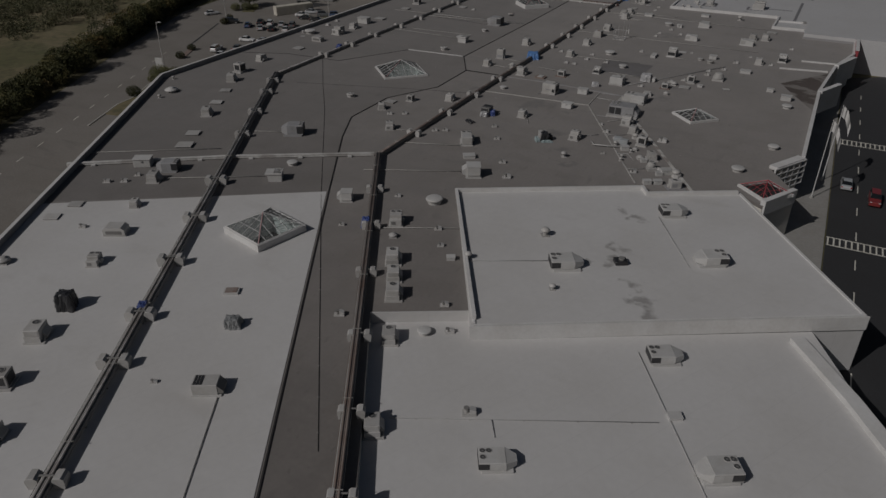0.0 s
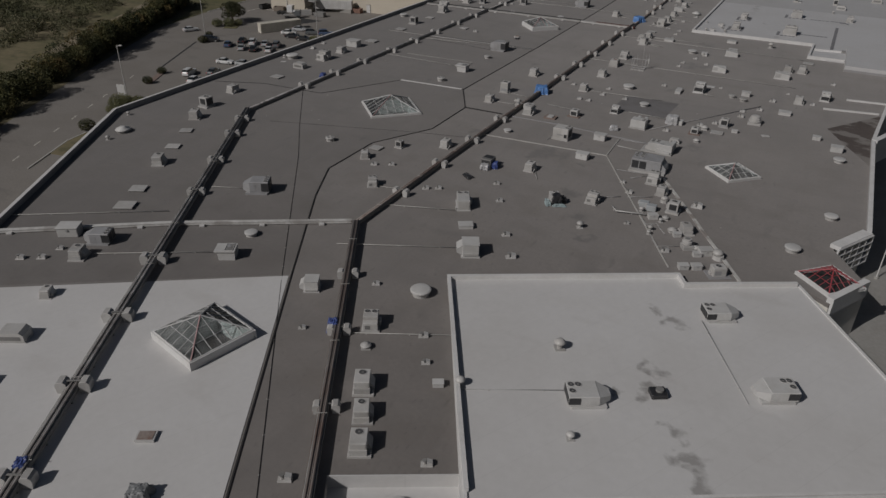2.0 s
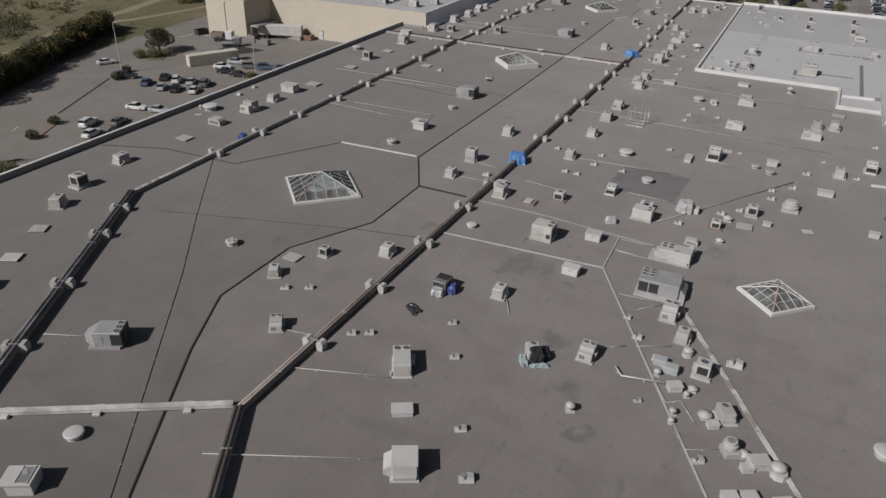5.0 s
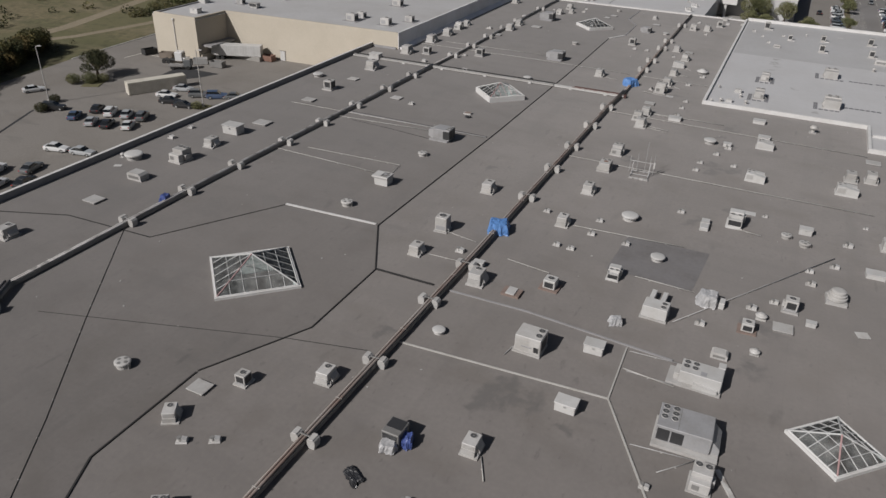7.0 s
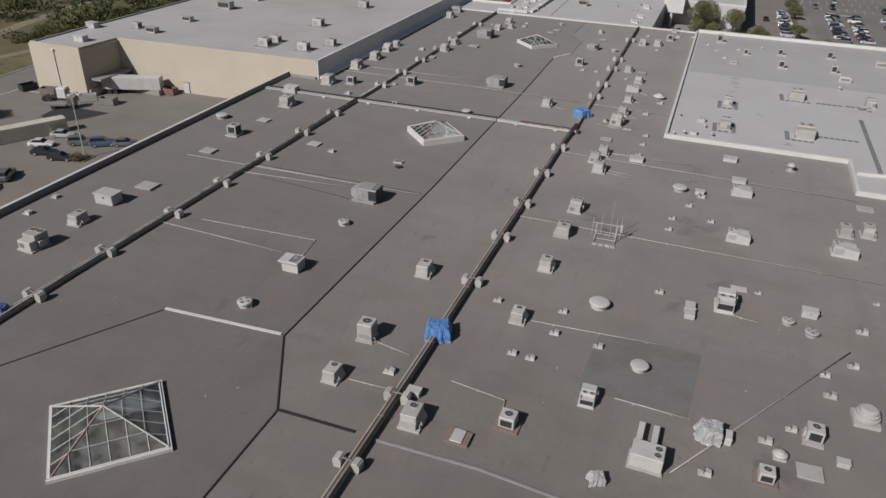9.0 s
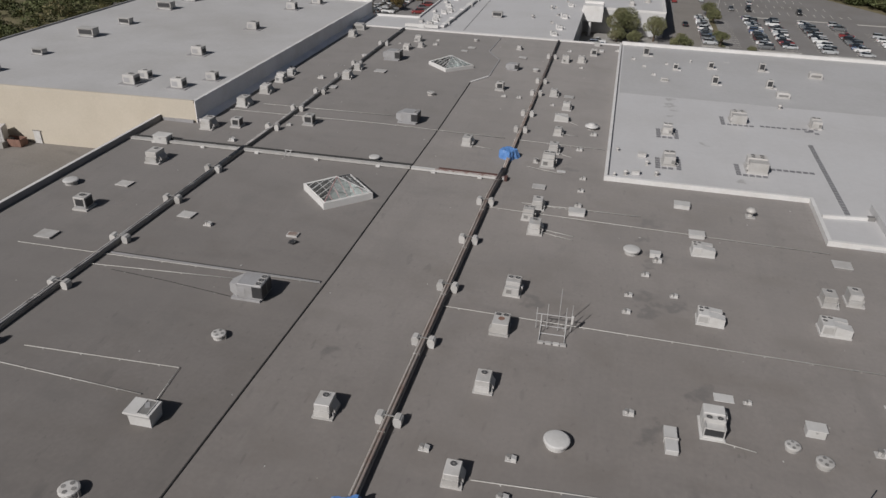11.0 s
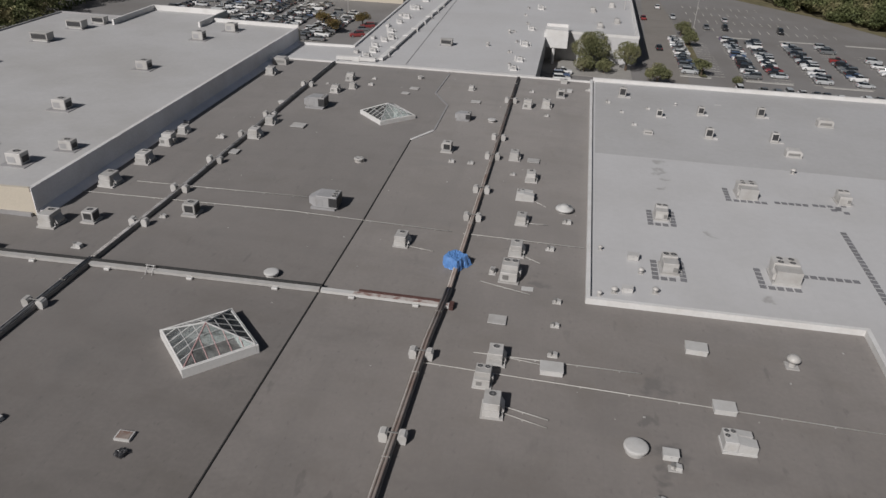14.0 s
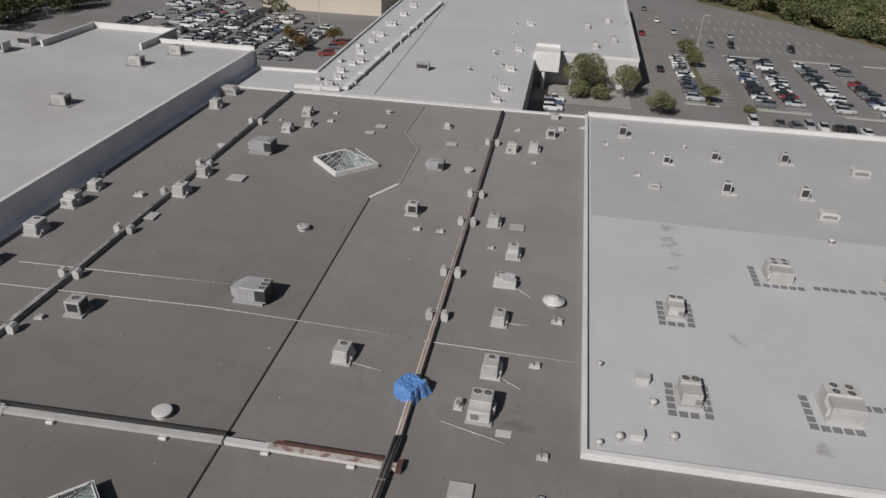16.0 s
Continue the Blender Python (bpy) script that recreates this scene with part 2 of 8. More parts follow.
JOINT = surf("black_expansion_joint", (0.022, 0.021, 0.021), 0.8, grain=3, vary=0.2, blotch=0.5, stain=0.2)
CONDUIT = surf("pale_conduit", (0.42, 0.41, 0.39), 0.5, grain=6, vary=0.08, blotch=0.5, stain=0.25)
WOOD = surf("brown_timber", (0.2, 0.15, 0.13), 0.8, grain=8, vary=0.2, blotch=1.0)
TARP_BLUE = surf("blue_tarpaulin", (0.1, 0.22, 0.47), 0.42, grain=3, vary=0.15, blotch=0.8, stain=0.25, bump=0.5, tint=(0.7, 0.8, 0.95))
TARP_BLACK = surf("black_tarpaulin", (0.03, 0.03, 0.033), 0.35, grain=3, vary=0.2, bump=0.5)
TARP_SILVER = surf("silver_tarpaulin", (0.42, 0.42, 0.43), 0.4, 0.15, grain=3, vary=0.15, bump=0.5)
TARP_GREY = surf("grey_tarpaulin", (0.2, 0.205, 0.21), 0.5, grain=3, vary=0.15, bump=0.5)
TARP_NAVY = surf("navy_tarpaulin", (0.06, 0.09, 0.26), 0.45, grain=3, vary=0.25, bump=0.5)
TARP_TEAL = surf("teal_sheet", (0.27, 0.33, 0.34), 0.5, grain=3, vary=0.2)
RED_FRAME = surf("faded_red_steel", (0.3, 0.05, 0.06), 0.55, grain=5, vary=0.1)
PINK_FRAME = surf("faded_pink_glazing_bar", (0.42, 0.27, 0.27), 0.55, grain=5, vary=0.1)
ASPHALT = surf("asphalt", (0.185, 0.17, 0.155), 0.9, grain=3, vary=0.12, blotch=0.08, stain=0.2)
streaks(ASPHALT, 0.1, 4, 0.6, 0.75, 0.4, (0.09, 0.085, 0.08), 10)
ROAD = surf("dark_asphalt", (0.03, 0.03, 0.032), 0.85, grain=3, vary=0.12, blotch=0.08, stain=0.2)
LOT = surf("parking_asphalt", (0.178, 0.17, 0.166), 0.9, grain=3, vary=0.1, blotch=0.05, stain=0.25)
PAVING = surf("concrete_paving", (0.26, 0.25, 0.235), 0.85, grain=3, vary=0.1, blotch=0.2, stain=0.2)
KERB = surf("concrete_kerb", (0.35, 0.34, 0.32), 0.85, grain=3, vary=0.1)
PAINT = surf("road_paint", (0.6, 0.58, 0.52), 0.7, grain=4, vary=0.15, blotch=0.8, stain=0.25)
EARTH = surf("dry_grass_and_earth", (0.135, 0.112, 0.062), 0.95, grain=0.8, vary=0.35, blotch=0.035, stain=0.45, bump=0.5, tint=(0.55, 0.75, 0.5))
streaks(EARTH, 0.05, 2, 0.5, 0.66, 0.7, (0.17, 0.14, 0.085), 30)
streaks(EARTH, 0.02, 1.4, 0.5, 0.58, 0.75, (0.095, 0.09, 0.04), 55)
streaks(EARTH, 0.3, 1.0, 0.56, 0.64, 0.5, (0.06, 0.06, 0.028), 10)


def foliage(name, low, high, third, size=0.22):
    """Leaves whose tone drifts from clump to clump and from leaf to leaf."""
    m = bpy.data.materials.new(name)
    m.use_nodes = True
    n, l = m.node_tree.nodes, m.node_tree.links
    b = n["Principled BSDF"]
    geo, tex, ramp, rng, hsv = (n.new(k) for k in ("ShaderNodeNewGeometry", "ShaderNodeTexNoise", "ShaderNodeValToRGB", "ShaderNodeMapRange", "ShaderNodeHueSaturation"))
    tex.inputs["Scale"].default_value, tex.inputs["Detail"].default_value = size, 3
    l.new(geo.outputs["Position"], tex.inputs["Vector"])
    l.new(tex.outputs["Fac"], ramp.inputs[0])
    ramp.color_ramp.elements[0].position, ramp.color_ramp.elements[0].color = 0.38, (*low, 1)
    ramp.color_ramp.elements[1].position, ramp.color_ramp.elements[1].color = 0.55, (*high, 1)
    e3 = ramp.color_ramp.elements.new(0.68)
    e3.color = (*third, 1)
    l.new(geo.outputs["Random Per Island"], rng.inputs[0])
    rng.inputs[3].default_value, rng.inputs[4].default_value = 0.7, 1.3
    l.new(ramp.outputs[0], hsv.inputs["Color"])
    l.new(rng.outputs[0], hsv.inputs["Value"])
    l.new(hsv.outputs[0], b.inputs["Base Color"])
    b.inputs["Roughness"].default_value = 0.7
    b.inputs["Specular IOR Level"].default_value = 0.25
    return m


BARK = surf("bark", (0.09, 0.065, 0.045), 0.9, grain=12, vary=0.25, bump=0.5)
LEAF = foliage("olive_leaves", (0.1, 0.105, 0.05), (0.14, 0.14, 0.07), (0.18, 0.17, 0.095))
LEAF_DARK = foliage("dark_scrub_leaves", (0.028, 0.033, 0.013), (0.075, 0.073, 0.029), (0.15, 0.125, 0.05))
LEAF_DRY = foliage("dry_scrub_leaves", (0.07, 0.058, 0.024), (0.13, 0.092, 0.034), (0.18, 0.14, 0.06))
LEAF_TRIM = foliage("trimmed_bush_leaves", (0.035, 0.04, 0.02), (0.06, 0.06, 0.03), (0.09, 0.08, 0.04), 0.8)
TYRE = surf("tyre_rubber", (0.02, 0.02, 0.02), 0.8, grain=9, vary=0.1)


def plain_glass(name, color, rough=0.06):
    m = bpy.data.materials.new(name)
    m.use_nodes = True
    b = m.node_tree.nodes["Principled BSDF"]
    b.inputs["Base Color"].default_value = (*color, 1)
    b.inputs["Roughness"].default_value = rough
    b.inputs["Specular IOR Level"].default_value = 0.7
    return m


CAR_GLASS = plain_glass("car_glass", (0.012, 0.014, 0.016))


def roof_glass(name):
    """Dusty clear glazing: see-through, a film of dirt, gloss that grows towards the rim."""
    m = bpy.data.materials.new(name)
    m.use_nodes = True
    n, l = m.node_tree.nodes, m.node_tree.links
    n.remove(n["Principled BSDF"])
    clear, dirt, gloss, fres, one, two, tex, geo = (n.new(k) for k in ("ShaderNodeBsdfTransparent", "ShaderNodeBsdfDiffuse", "ShaderNodeBsdfGlossy", "ShaderNodeFresnel", "ShaderNodeMixShader", "ShaderNodeMixShader", "ShaderNodeTexNoise", "ShaderNodeNewGeometry"))
    clear.inputs[0].default_value = (0.78, 0.83, 0.83, 1)
    dirt.inputs[0].default_value = (0.5, 0.5, 0.49, 1)
    gloss.inputs["Roughness"].default_value = 0.06
    fres.inputs[0].default_value = 1.22
    rng = n.new("ShaderNodeMapRange")
    tex.inputs["Scale"].default_value, tex.inputs["Detail"].default_value = 0.9, 5
    l.new(geo.outputs["Position"], tex.inputs["Vector"])
    l.new(tex.outputs["Fac"], rng.inputs[0])
    rng.inputs[1].default_value, rng.inputs[2].default_value = 0.35, 0.7
    rng.inputs[3].default_value, rng.inputs[4].default_value = 0.05, 0.2
    l.new(rng.outputs[0], one.inputs[0])
    l.new(clear.outputs[0], one.inputs[1])
    l.new(dirt.outputs[0], one.inputs[2])
    l.new(fres.outputs[0], two.inputs[0])
    l.new(one.outputs[0], two.inputs[1])
    l.new(gloss.outputs[0], two.inputs[2])
    l.new(two.outputs[0], n["Material Output"].inputs["Surface"])
    return m


PANE = roof_glass("skylight_pane")
WELL_WALL = surf("white_well_plaster", (0.6, 0.61, 0.6), 0.8, grain=3, vary=0.05, blotch=0.3, stain=0.15)
# Reddish tile, darkened in colour for the unlit interior further down.
WELL_DIM = surf("brown_red_tile_with_shade", (0.05, 0.035, 0.033), 0.5, grain=2, vary=0.2, blotch=0.5, stain=0.2)
TAIL = plain_glass("red_lamp_lens", (0.35, 0.02, 0.02))


def paint(name, color):
    m = surf("car_paint_" + name, color, 0.28, grain=2, vary=0.02, blotch=0.5, stain=0.05, bump=0)
    m.node_tree.nodes["Principled BSDF"].inputs["Coat Weight"].default_value = 0.6
    return m


# ---- builders ----


def solid(name, bm, material, smooth=False):
    me = bpy.data.meshes.new(name)
    bm.to_mesh(me)
    bm.free()
    me.materials.append(material)
    if smooth:
        me.polygons.foreach_set("use_smooth", [True] * len(me.polygons))
    return new(name, me)


def part(name, bm, material, parent, label="", smooth=False):
    ob = solid(name, bm, material, smooth)
    ob.parent = parent
    if label:
        ob["label"] = label
    return ob


def box(bm, x0, x1, y0, y1, z0, z1, bevel=0.0, m=None):
    vs = [bm.verts.new((x, y, z)) for z in (z0, z1) for y in (y0, y1) for x in (x0, x1)]
    fs = [bm.faces.new([vs[i] for i in f]) for f in ((0, 2, 3, 1), (4, 5, 7, 6), (0, 1, 5, 4), (2, 6, 7, 3), (0, 4, 6, 2), (1, 3, 7, 5))]
    if bevel:
        out = bmesh.ops.bevel(bm, geom=list({e for f in fs for e in f.edges}), offset=bevel, segments=1, affect="EDGES")
        vs = list({v for f in out["faces"] for v in f.verts} | {v for v in vs if v.is_valid})
    if m is not None:
        bmesh.ops.transform(bm, matrix=m, verts=[v for v in vs if v.is_valid])
    return bm


def bx(*a, **k):
    return box(bmesh.new(), *a, **k)


def cyl(bm, x, y, z0, z1, r, r2=None, seg=16, cap=True):
    r2 = r if r2 is None else r2
    lo = [bm.verts.new((x + r * math.cos(2 * math.pi * i / seg), y + r * math.sin(2 * math.pi * i / seg), z0)) for i in range(seg)]
    hi = [bm.verts.new((x + r2 * math.cos(2 * math.pi * i / seg), y + r2 * math.sin(2 * math.pi * i / seg), z1)) for i in range(seg)]
    for i in range(seg):
        j = (i + 1) % seg
        bm.faces.new((lo[i], lo[j], hi[j], hi[i]))
    if cap:
        bm.faces.new(hi)
        bm.faces.new(lo[::-1])
    return bm


def lathe(profile, seg=20):
    """A turned solid round z from (radius, height) pairs, closed at both ends."""
    bm = bmesh.new()
    rings = [[bm.verts.new((r * math.cos(2 * math.pi * i / seg), r * math.sin(2 * math.pi * i / seg), z)) for i in range(seg)] for r, z in profile]
    for lo, hi in zip(rings, rings[1:]):
        for i in range(seg):
            j = (i + 1) % seg
            bm.faces.new((lo[i], lo[j], hi[j], hi[i]))
    bm.faces.new(rings[-1])
    bm.faces.new(rings[0][::-1])
    return bm


def extrude(bm, outline, z0, z1):
    """A prism over a plan outline given anticlockwise."""
    lo = [bm.verts.new((x, y, z0)) for x, y in outline]
    hi = [bm.verts.new((x, y, z1)) for x, y in outline]
    bm.faces.new(hi)
    bm.faces.new(lo[::-1])
    for i in range(len(lo)):
        j = (i + 1) % len(lo)
        bm.faces.new((lo[i], lo[j], hi[j], hi[i]))
    return bm


def prism(bm, outline, y0, y1):
    """A prism along y over an outline in x and z given anticlockwise as seen from -y."""
    a_ = [bm.verts.new((x, y0, z)) for x, z in outline]
    b_ = [bm.verts.new((x, y1, z)) for x, z in outline]
    bm.faces.new(a_)
    bm.faces.new(b_[::-1])
    for i in range(len(a_)):
        j = (i + 1) % len(a_)
        bm.faces.new((a_[j], a_[i], b_[i], b_[j]))
    return bm


def strip(bm, points, width, z0, z1):
    """A raised run of rectangular section along a path in plan, mitred at its bends."""
    pts = [Vector(p) for p in points]
    sides = []
    for i, p in enumerate(pts):
        d0 = (p - pts[i - 1]).normalized() if i else (pts[1] - p).normalized()
        d1 = (pts[i + 1] - p).normalized() if i + 1 < len(pts) else d0
        n0, n1 = Vector((-d0.y, d0.x)), Vector((-d1.y, d1.x))
        n = (n0 + n1).normalized()
        n *= width / 2 / max(0.4, n.dot(n0))
        sides.append((p + n, p - n))
    rows = [[bm.verts.new((q.x, q.y, z)) for q, z in ((l, z0), (r, z0), (r, z1), (l, z1))] for l, r in sides]
    for a_, b_ in zip(rows, rows[1:]):
        for i in range(4):
            j = (i + 1) % 4
            bm.faces.new((a_[j], a_[i], b_[i], b_[j]))
    bm.faces.new(rows[0])
    bm.faces.new(rows[-1][::-1])
    return bm


def tube(bm, points, r, seg=8):
    """A round tube through points in space."""
    pts = [Vector(p) for p in points]
    rings = []
    for i, p in enumerate(pts):
        d = (pts[min(i + 1, len(pts) - 1)] - pts[max(i - 1, 0)]).normalized()
        q = d.to_track_quat("Z", "Y")
        rings.append([bm.verts.new(p + q @ Vector((r * math.cos(2 * math.pi * k / seg), r * math.sin(2 * math.pi * k / seg), 0))) for k in range(seg)])
    for a_, b_ in zip(rings, rings[1:]):
        for k in range(seg):
            j = (k + 1) % seg
            bm.faces.new((a_[k], a_[j], b_[j], b_[k]))
    bm.faces.new(rings[0][::-1])
    bm.faces.new(rings[-1])
    return bm


def thing(name, label, category, group="", kind=""):
    return tagged(new(name), label, category, group, kind)


def structure(name, bm, material, label="", category=""):
    return tagged(solid(name, bm, material), label, category or name.replace("_", " "), "", "structure")


PROTO = {}
SPIN = random.Random(4)


def put(kind, x, y, z, yaw, s, jitter=2.0):
    """Stands one more thing of a kind at a place; the first of a kind is built, the rest copied."""
    m = pose(x, y, z, 0, 0, yaw + SPIN.uniform(-jitter, jitter)) @ Matrix.Diagonal((s, s, s * SPIN.uniform(0.92, 1.08) ** 0.5, 1))
    if kind not in PROTO:
        PROTO[kind] = kind()
        PROTO[kind].matrix_basis = m
        return PROTO[kind]
    k = PROTO[kind].scale
    return copy_thing(PROTO[kind], m @ Matrix.Diagonal((1 / k.x, 1 / k.y, 1 / k.z, 1)))

# ---- ground, roads and lots ----
GROUND = -7.0
ground = structure("ground", bx(-2500, 2500, -2500, 2500, GROUND - 1, GROUND), EARTH, "dry grass and bare earth round the buildings")
structure("asphalt_yard", extrude(bmesh.new(), [(-60, -120), (-119, 40), (-166.3, 131.5), (-175.9, 151.7), (-188.1, 178.2), (-191.5, 201), (-193.5, 231), (-197, 300), (-200, 345), (-110, 345), (-110, 100), (-20, -60)], GROUND, GROUND + 0.02), ASPHALT, "worn grey asphalt of the service yard", "yard")
structure("yard_patch", extrude(bmesh.new(), [(-162.9, 203.6), (-156.9, 202.0), (-153.8, 205.8), (-151.6, 210.9), (-164.2, 210.7)], GROUND + 0.022, GROUND + 0.03), ROAD, "darker patch of newer asphalt in the yard", "yard")
structure("yard_kerb", strip(bmesh.new(), [(-191.6, 202), (-193.7, 231), (-197.2, 300), (-200.2, 345)], 0.4, GROUND, GROUND + 0.15), KERB, "pale concrete kerb along the yard", "kerb")
structure("planting_strip", extrude(bmesh.new(), [(-129.6, 96.5), (-121.0, 98.0), (-121.0, 106), (-136.6, 127.5), (-140.6, 124.5), (-136.9, 115.1), (-132.8, 107.2), (-132.2, 102.2)][::-1], GROUND + 0.021, GROUND + 0.16), EARTH, "kerbed strip of dry earth beside the building", "planting strip")
structure("planting_kerb", strip(bmesh.new(), [(-127, 90), (-130.0, 96.8), (-132.4, 102.2), (-133.0, 107.2), (-137.1, 115.1), (-140.8, 124.6), (-136.4, 127.7)], 0.3, GROUND + 0.02, GROUND + 0.2), KERB, "curved concrete kerb round the planting", "kerb")
yard_lines = bmesh.new()
for k in range(-6, 6):
    strip(yard_lines, [(-138.9 - 3.15 * k, 104.1 + 6.55 * k), (-139.9 - 3.15 * k, 106.2 + 6.55 * k)], 0.16, GROUND + 0.022, GROUND + 0.03)
strip(yard_lines, [(-181.6, 209.7), (-181.3, 214.9), (-173.7, 215.3)], 0.25, GROUND + 0.022, GROUND + 0.03)
structure("yard_marking", yard_lines, PAINT, "pale worn lane dashes in the yard", "road marking")
structure("yard_crack", strip(bmesh.new(), [(-155.5, 148), (-166.5, 171)], 0.6, GROUND + 0.022, GROUND + 0.03), ROAD, "worn dark line along old kerb in the yard", "yard")
structure("parking_lot_north", extrude(bmesh.new(), [(-215, 345.5), (-90, 345.5), (-90, 425), (-120, 470), (-230, 450)], GROUND, GROUND + 0.02), LOT, "grey asphalt parking lot behind the store", "parking lot")
structure("parking_lot_east", extrude(bmesh.new(), [(-60, 315), (19, 315), (80, 330), (80, 385), (42, 452), (5, 495), (-10, 640), (-28, 640), (-28, 372), (-60, 372)], GROUND, GROUND + 0.02), LOT, "grey asphalt parking lot with painted bays", "parking lot")
structure("lot_lane", extrude(bmesh.new(), [(-25.5, 341), (-14.6, 341), (-11.4, 425), (-13, 470), (-20, 470), (-21.4, 425)], GROUND + 0.021, GROUND + 0.028), ASPHALT, "browner asphalt lane through the parking lot", "road")
structure("road", extrude(bmesh.new(), [(8.2, 20), (34, 20), (34, 190), (30, 214), (8.2, 200)], GROUND, GROUND + 0.02), ROAD, "dark asphalt road beside the building")
structure("pavement", extrude(bmesh.new(), [(-5, 60), (8.0, 60), (8.0, 204), (-5, 204)], GROUND, GROUND + 0.15), PAVING, "pale concrete pavement with a raised kerb")
bm = bmesh.new()
for k in range(14):
    box(bm, 12.15, 12.3, 64 + 9.2 * k, 67 + 9.2 * k, GROUND + 0.024, GROUND + 0.03)
for y0 in (106.8, 151.5):
    for yy in (y0, y0 + 2.6):
        box(bm, 8.3, 17.5, yy, yy + 0.25, GROUND + 0.024, GROUND + 0.03)
    for k in range(12):
        box(bm, 8.4 + 0.8 * k, 8.62 + 0.8 * k, y0 + 0.27, y0 + 2.58, GROUND + 0.024, GROUND + 0.03)
structure("road_marking", bm, PAINT, "pale lane dashes and ladder crossings", "road marking")
bm = bmesh.new()
for x0, y0, n in ((-13.5, 358, 15), (-6.5, 358, 15), (2.6, 357, 17), (10.6, 357, 17), (20.6, 357, 17), (30.8, 357, 17), (41, 357, 14)):
    for k in range(n):
        box(bm, x0 - 2.4, x0 + 2.4, y0 + 2.75 * k - 1.4, y0 + 2.75 * k - 1.28, GROUND + 0.024, GROUND + 0.03)
for j in range(4):
    for k in range(16 - 2 * j):
        box(bm, -5 + 3.0 * k, -4.86 + 3.0 * k, 415 + 13 * j, 420 + 13 * j, GROUND + 0.024, GROUND + 0.03)
structure("bay_marking", bm, PAINT, "white painted parking bay lines", "road marking")
bm = bmesh.new()
for x0, y0, n in ((-122, 360, 15), (-136, 366, 17), (-149, 370, 18), (-162, 376, 18), (-176, 384, 16)):
    for k in range(n):
        box(bm, x0 - 5, x0 + 5, y0 + 2.75 * k, y0 + 2.75 * k + 0.12, GROUND + 0.024, GROUND + 0.03)
structure("bay_marking_north", bm, PAINT, "white painted parking bay lines", "road marking")


def island(x, y, w, d, turn, material=None):
    bm = box(bmesh.new(), -w / 2, w / 2, -d / 2, d / 2, 0.0, 0.16, 0.06, pose(x, y, GROUND, 0, 0, turn))
    structure("kerb_island", bm, material or KERB, "raised concrete kerb island in the parking lot", "kerb")


island(-10, 376, 2.0, 44, 0, EARTH)
island(-149.4, 139.9, 1.6, 9, 27, WOOD)
island(-138.2, 190, 2.6, 3.0, 0, EARTH)
island(-171, 191, 4, 7, 27, EARTH)
for xx in (6.6, 26.0, 46.0):
    island(xx, 354.2, 12, 1.2, 0)
    island(xx, 406, 12, 1.2, 0)
island(-12, 354.5, 8, 1.2, 0)

# ---- the mall: roofs and walls ----


def u(x, y, along, across=0.0, deg=29.4):
    """A point moved along and across the slanted wing."""
    s_, c_ = math.sin(radians(deg)), math.cos(radians(deg))
    return (x - s_ * along + c_ * across, y + c_ * along + s_ * across)


wing_far_left, wing_near_left = (-120.2, 104.6), (-28.6, -52.4)
outline = [wing_near_left, (11.5, -29.8), (-36.0, 53.1), (-26.4, 58.4), (-41.0, 83.9), (-17.2, 97.6), (-16.1, 95.6), (-11.0, 98.6), (-4.6, 102.7), (-1.2, 100.2), (2.6, 106.8),
           (-1.4, 114.2), (2.6, 120.8), (3.0, 159.5), (5.3, 181.0), (8.8, 194.0), (9.0, 206.0), (-3.1, 206.0), (-3.1, 213.6), (-10.9, 213.6), (-10.6, 227.0), (-40.6, 226.6), (-39.9, 316.0), (-112.8, 315.0), (-112.8, 231.0), (-120.2, 231.0), wing_far_left]
structure("roof_main", extrude(bmesh.new(), outline, -0.5, 0.0), DARK_ROOF, "flat grey-brown membrane roof, stained and patched", "roof")
structure("roof_west_section", extrude(bmesh.new(), [(-118.9, 104.9), (-97.5, 64.6), (-91.4, 53.9), (-57.8, 75.9), (-67.8, 94.6), (-71.8, 103.4), (-71.7, 115.6), (-66.3, 126.6), (-66.3, 139.8), (-71.6, 149.6), (-70.8, 190), (-70.7, 240), (-71.1, 271.2), (-68.2, 276.8), (-68.2, 291.4), (-72.0, 298.7), (-71.6, 314.6), (-112.0, 314.6), (-112.0, 231.0), (-118.9, 230.2)], 0.002, 0.01), DARK_ROOF_WEST, "browner membrane section west of the joint", "roof")
inner = [(x * 0.9999, y) for x, y in outline]
structure("wall_mall", extrude(bmesh.new(), inner, GROUND, -0.5), PALE_WALL, "pale stucco outer walls of the mall", "wall")
# white roof over the slanted wing
a0, b0 = (-91.2, 53.2), (-57.6, 75.6)
structure("roof_white_wing", extrude(bmesh.new(), [u(*a0, -122), u(*b0, -112), b0, a0], 0.004, 0.05), WHITE_ROOF, "white coated membrane roof on the slanted wing", "roof")
# raised white roof and its parapet
raised = [(-25.0, 55.3), (12.0, 76.8), (-4.6, 102.7), (-11.0, 98.9), (-16.1, 95.9), (-17.2, 97.8), (-41.0, 84.1)]
structure("roof_white_raised", extrude(bmesh.new(), raised, GROUND, 0.3), WHITE_ROOF, "raised white membrane roof with dirt stains", "roof")


def parapet(name, pts, width, z0, z1, material, label):
    return structure(name, strip(bmesh.new(), pts, width, z0, z1), material, label, "parapet")


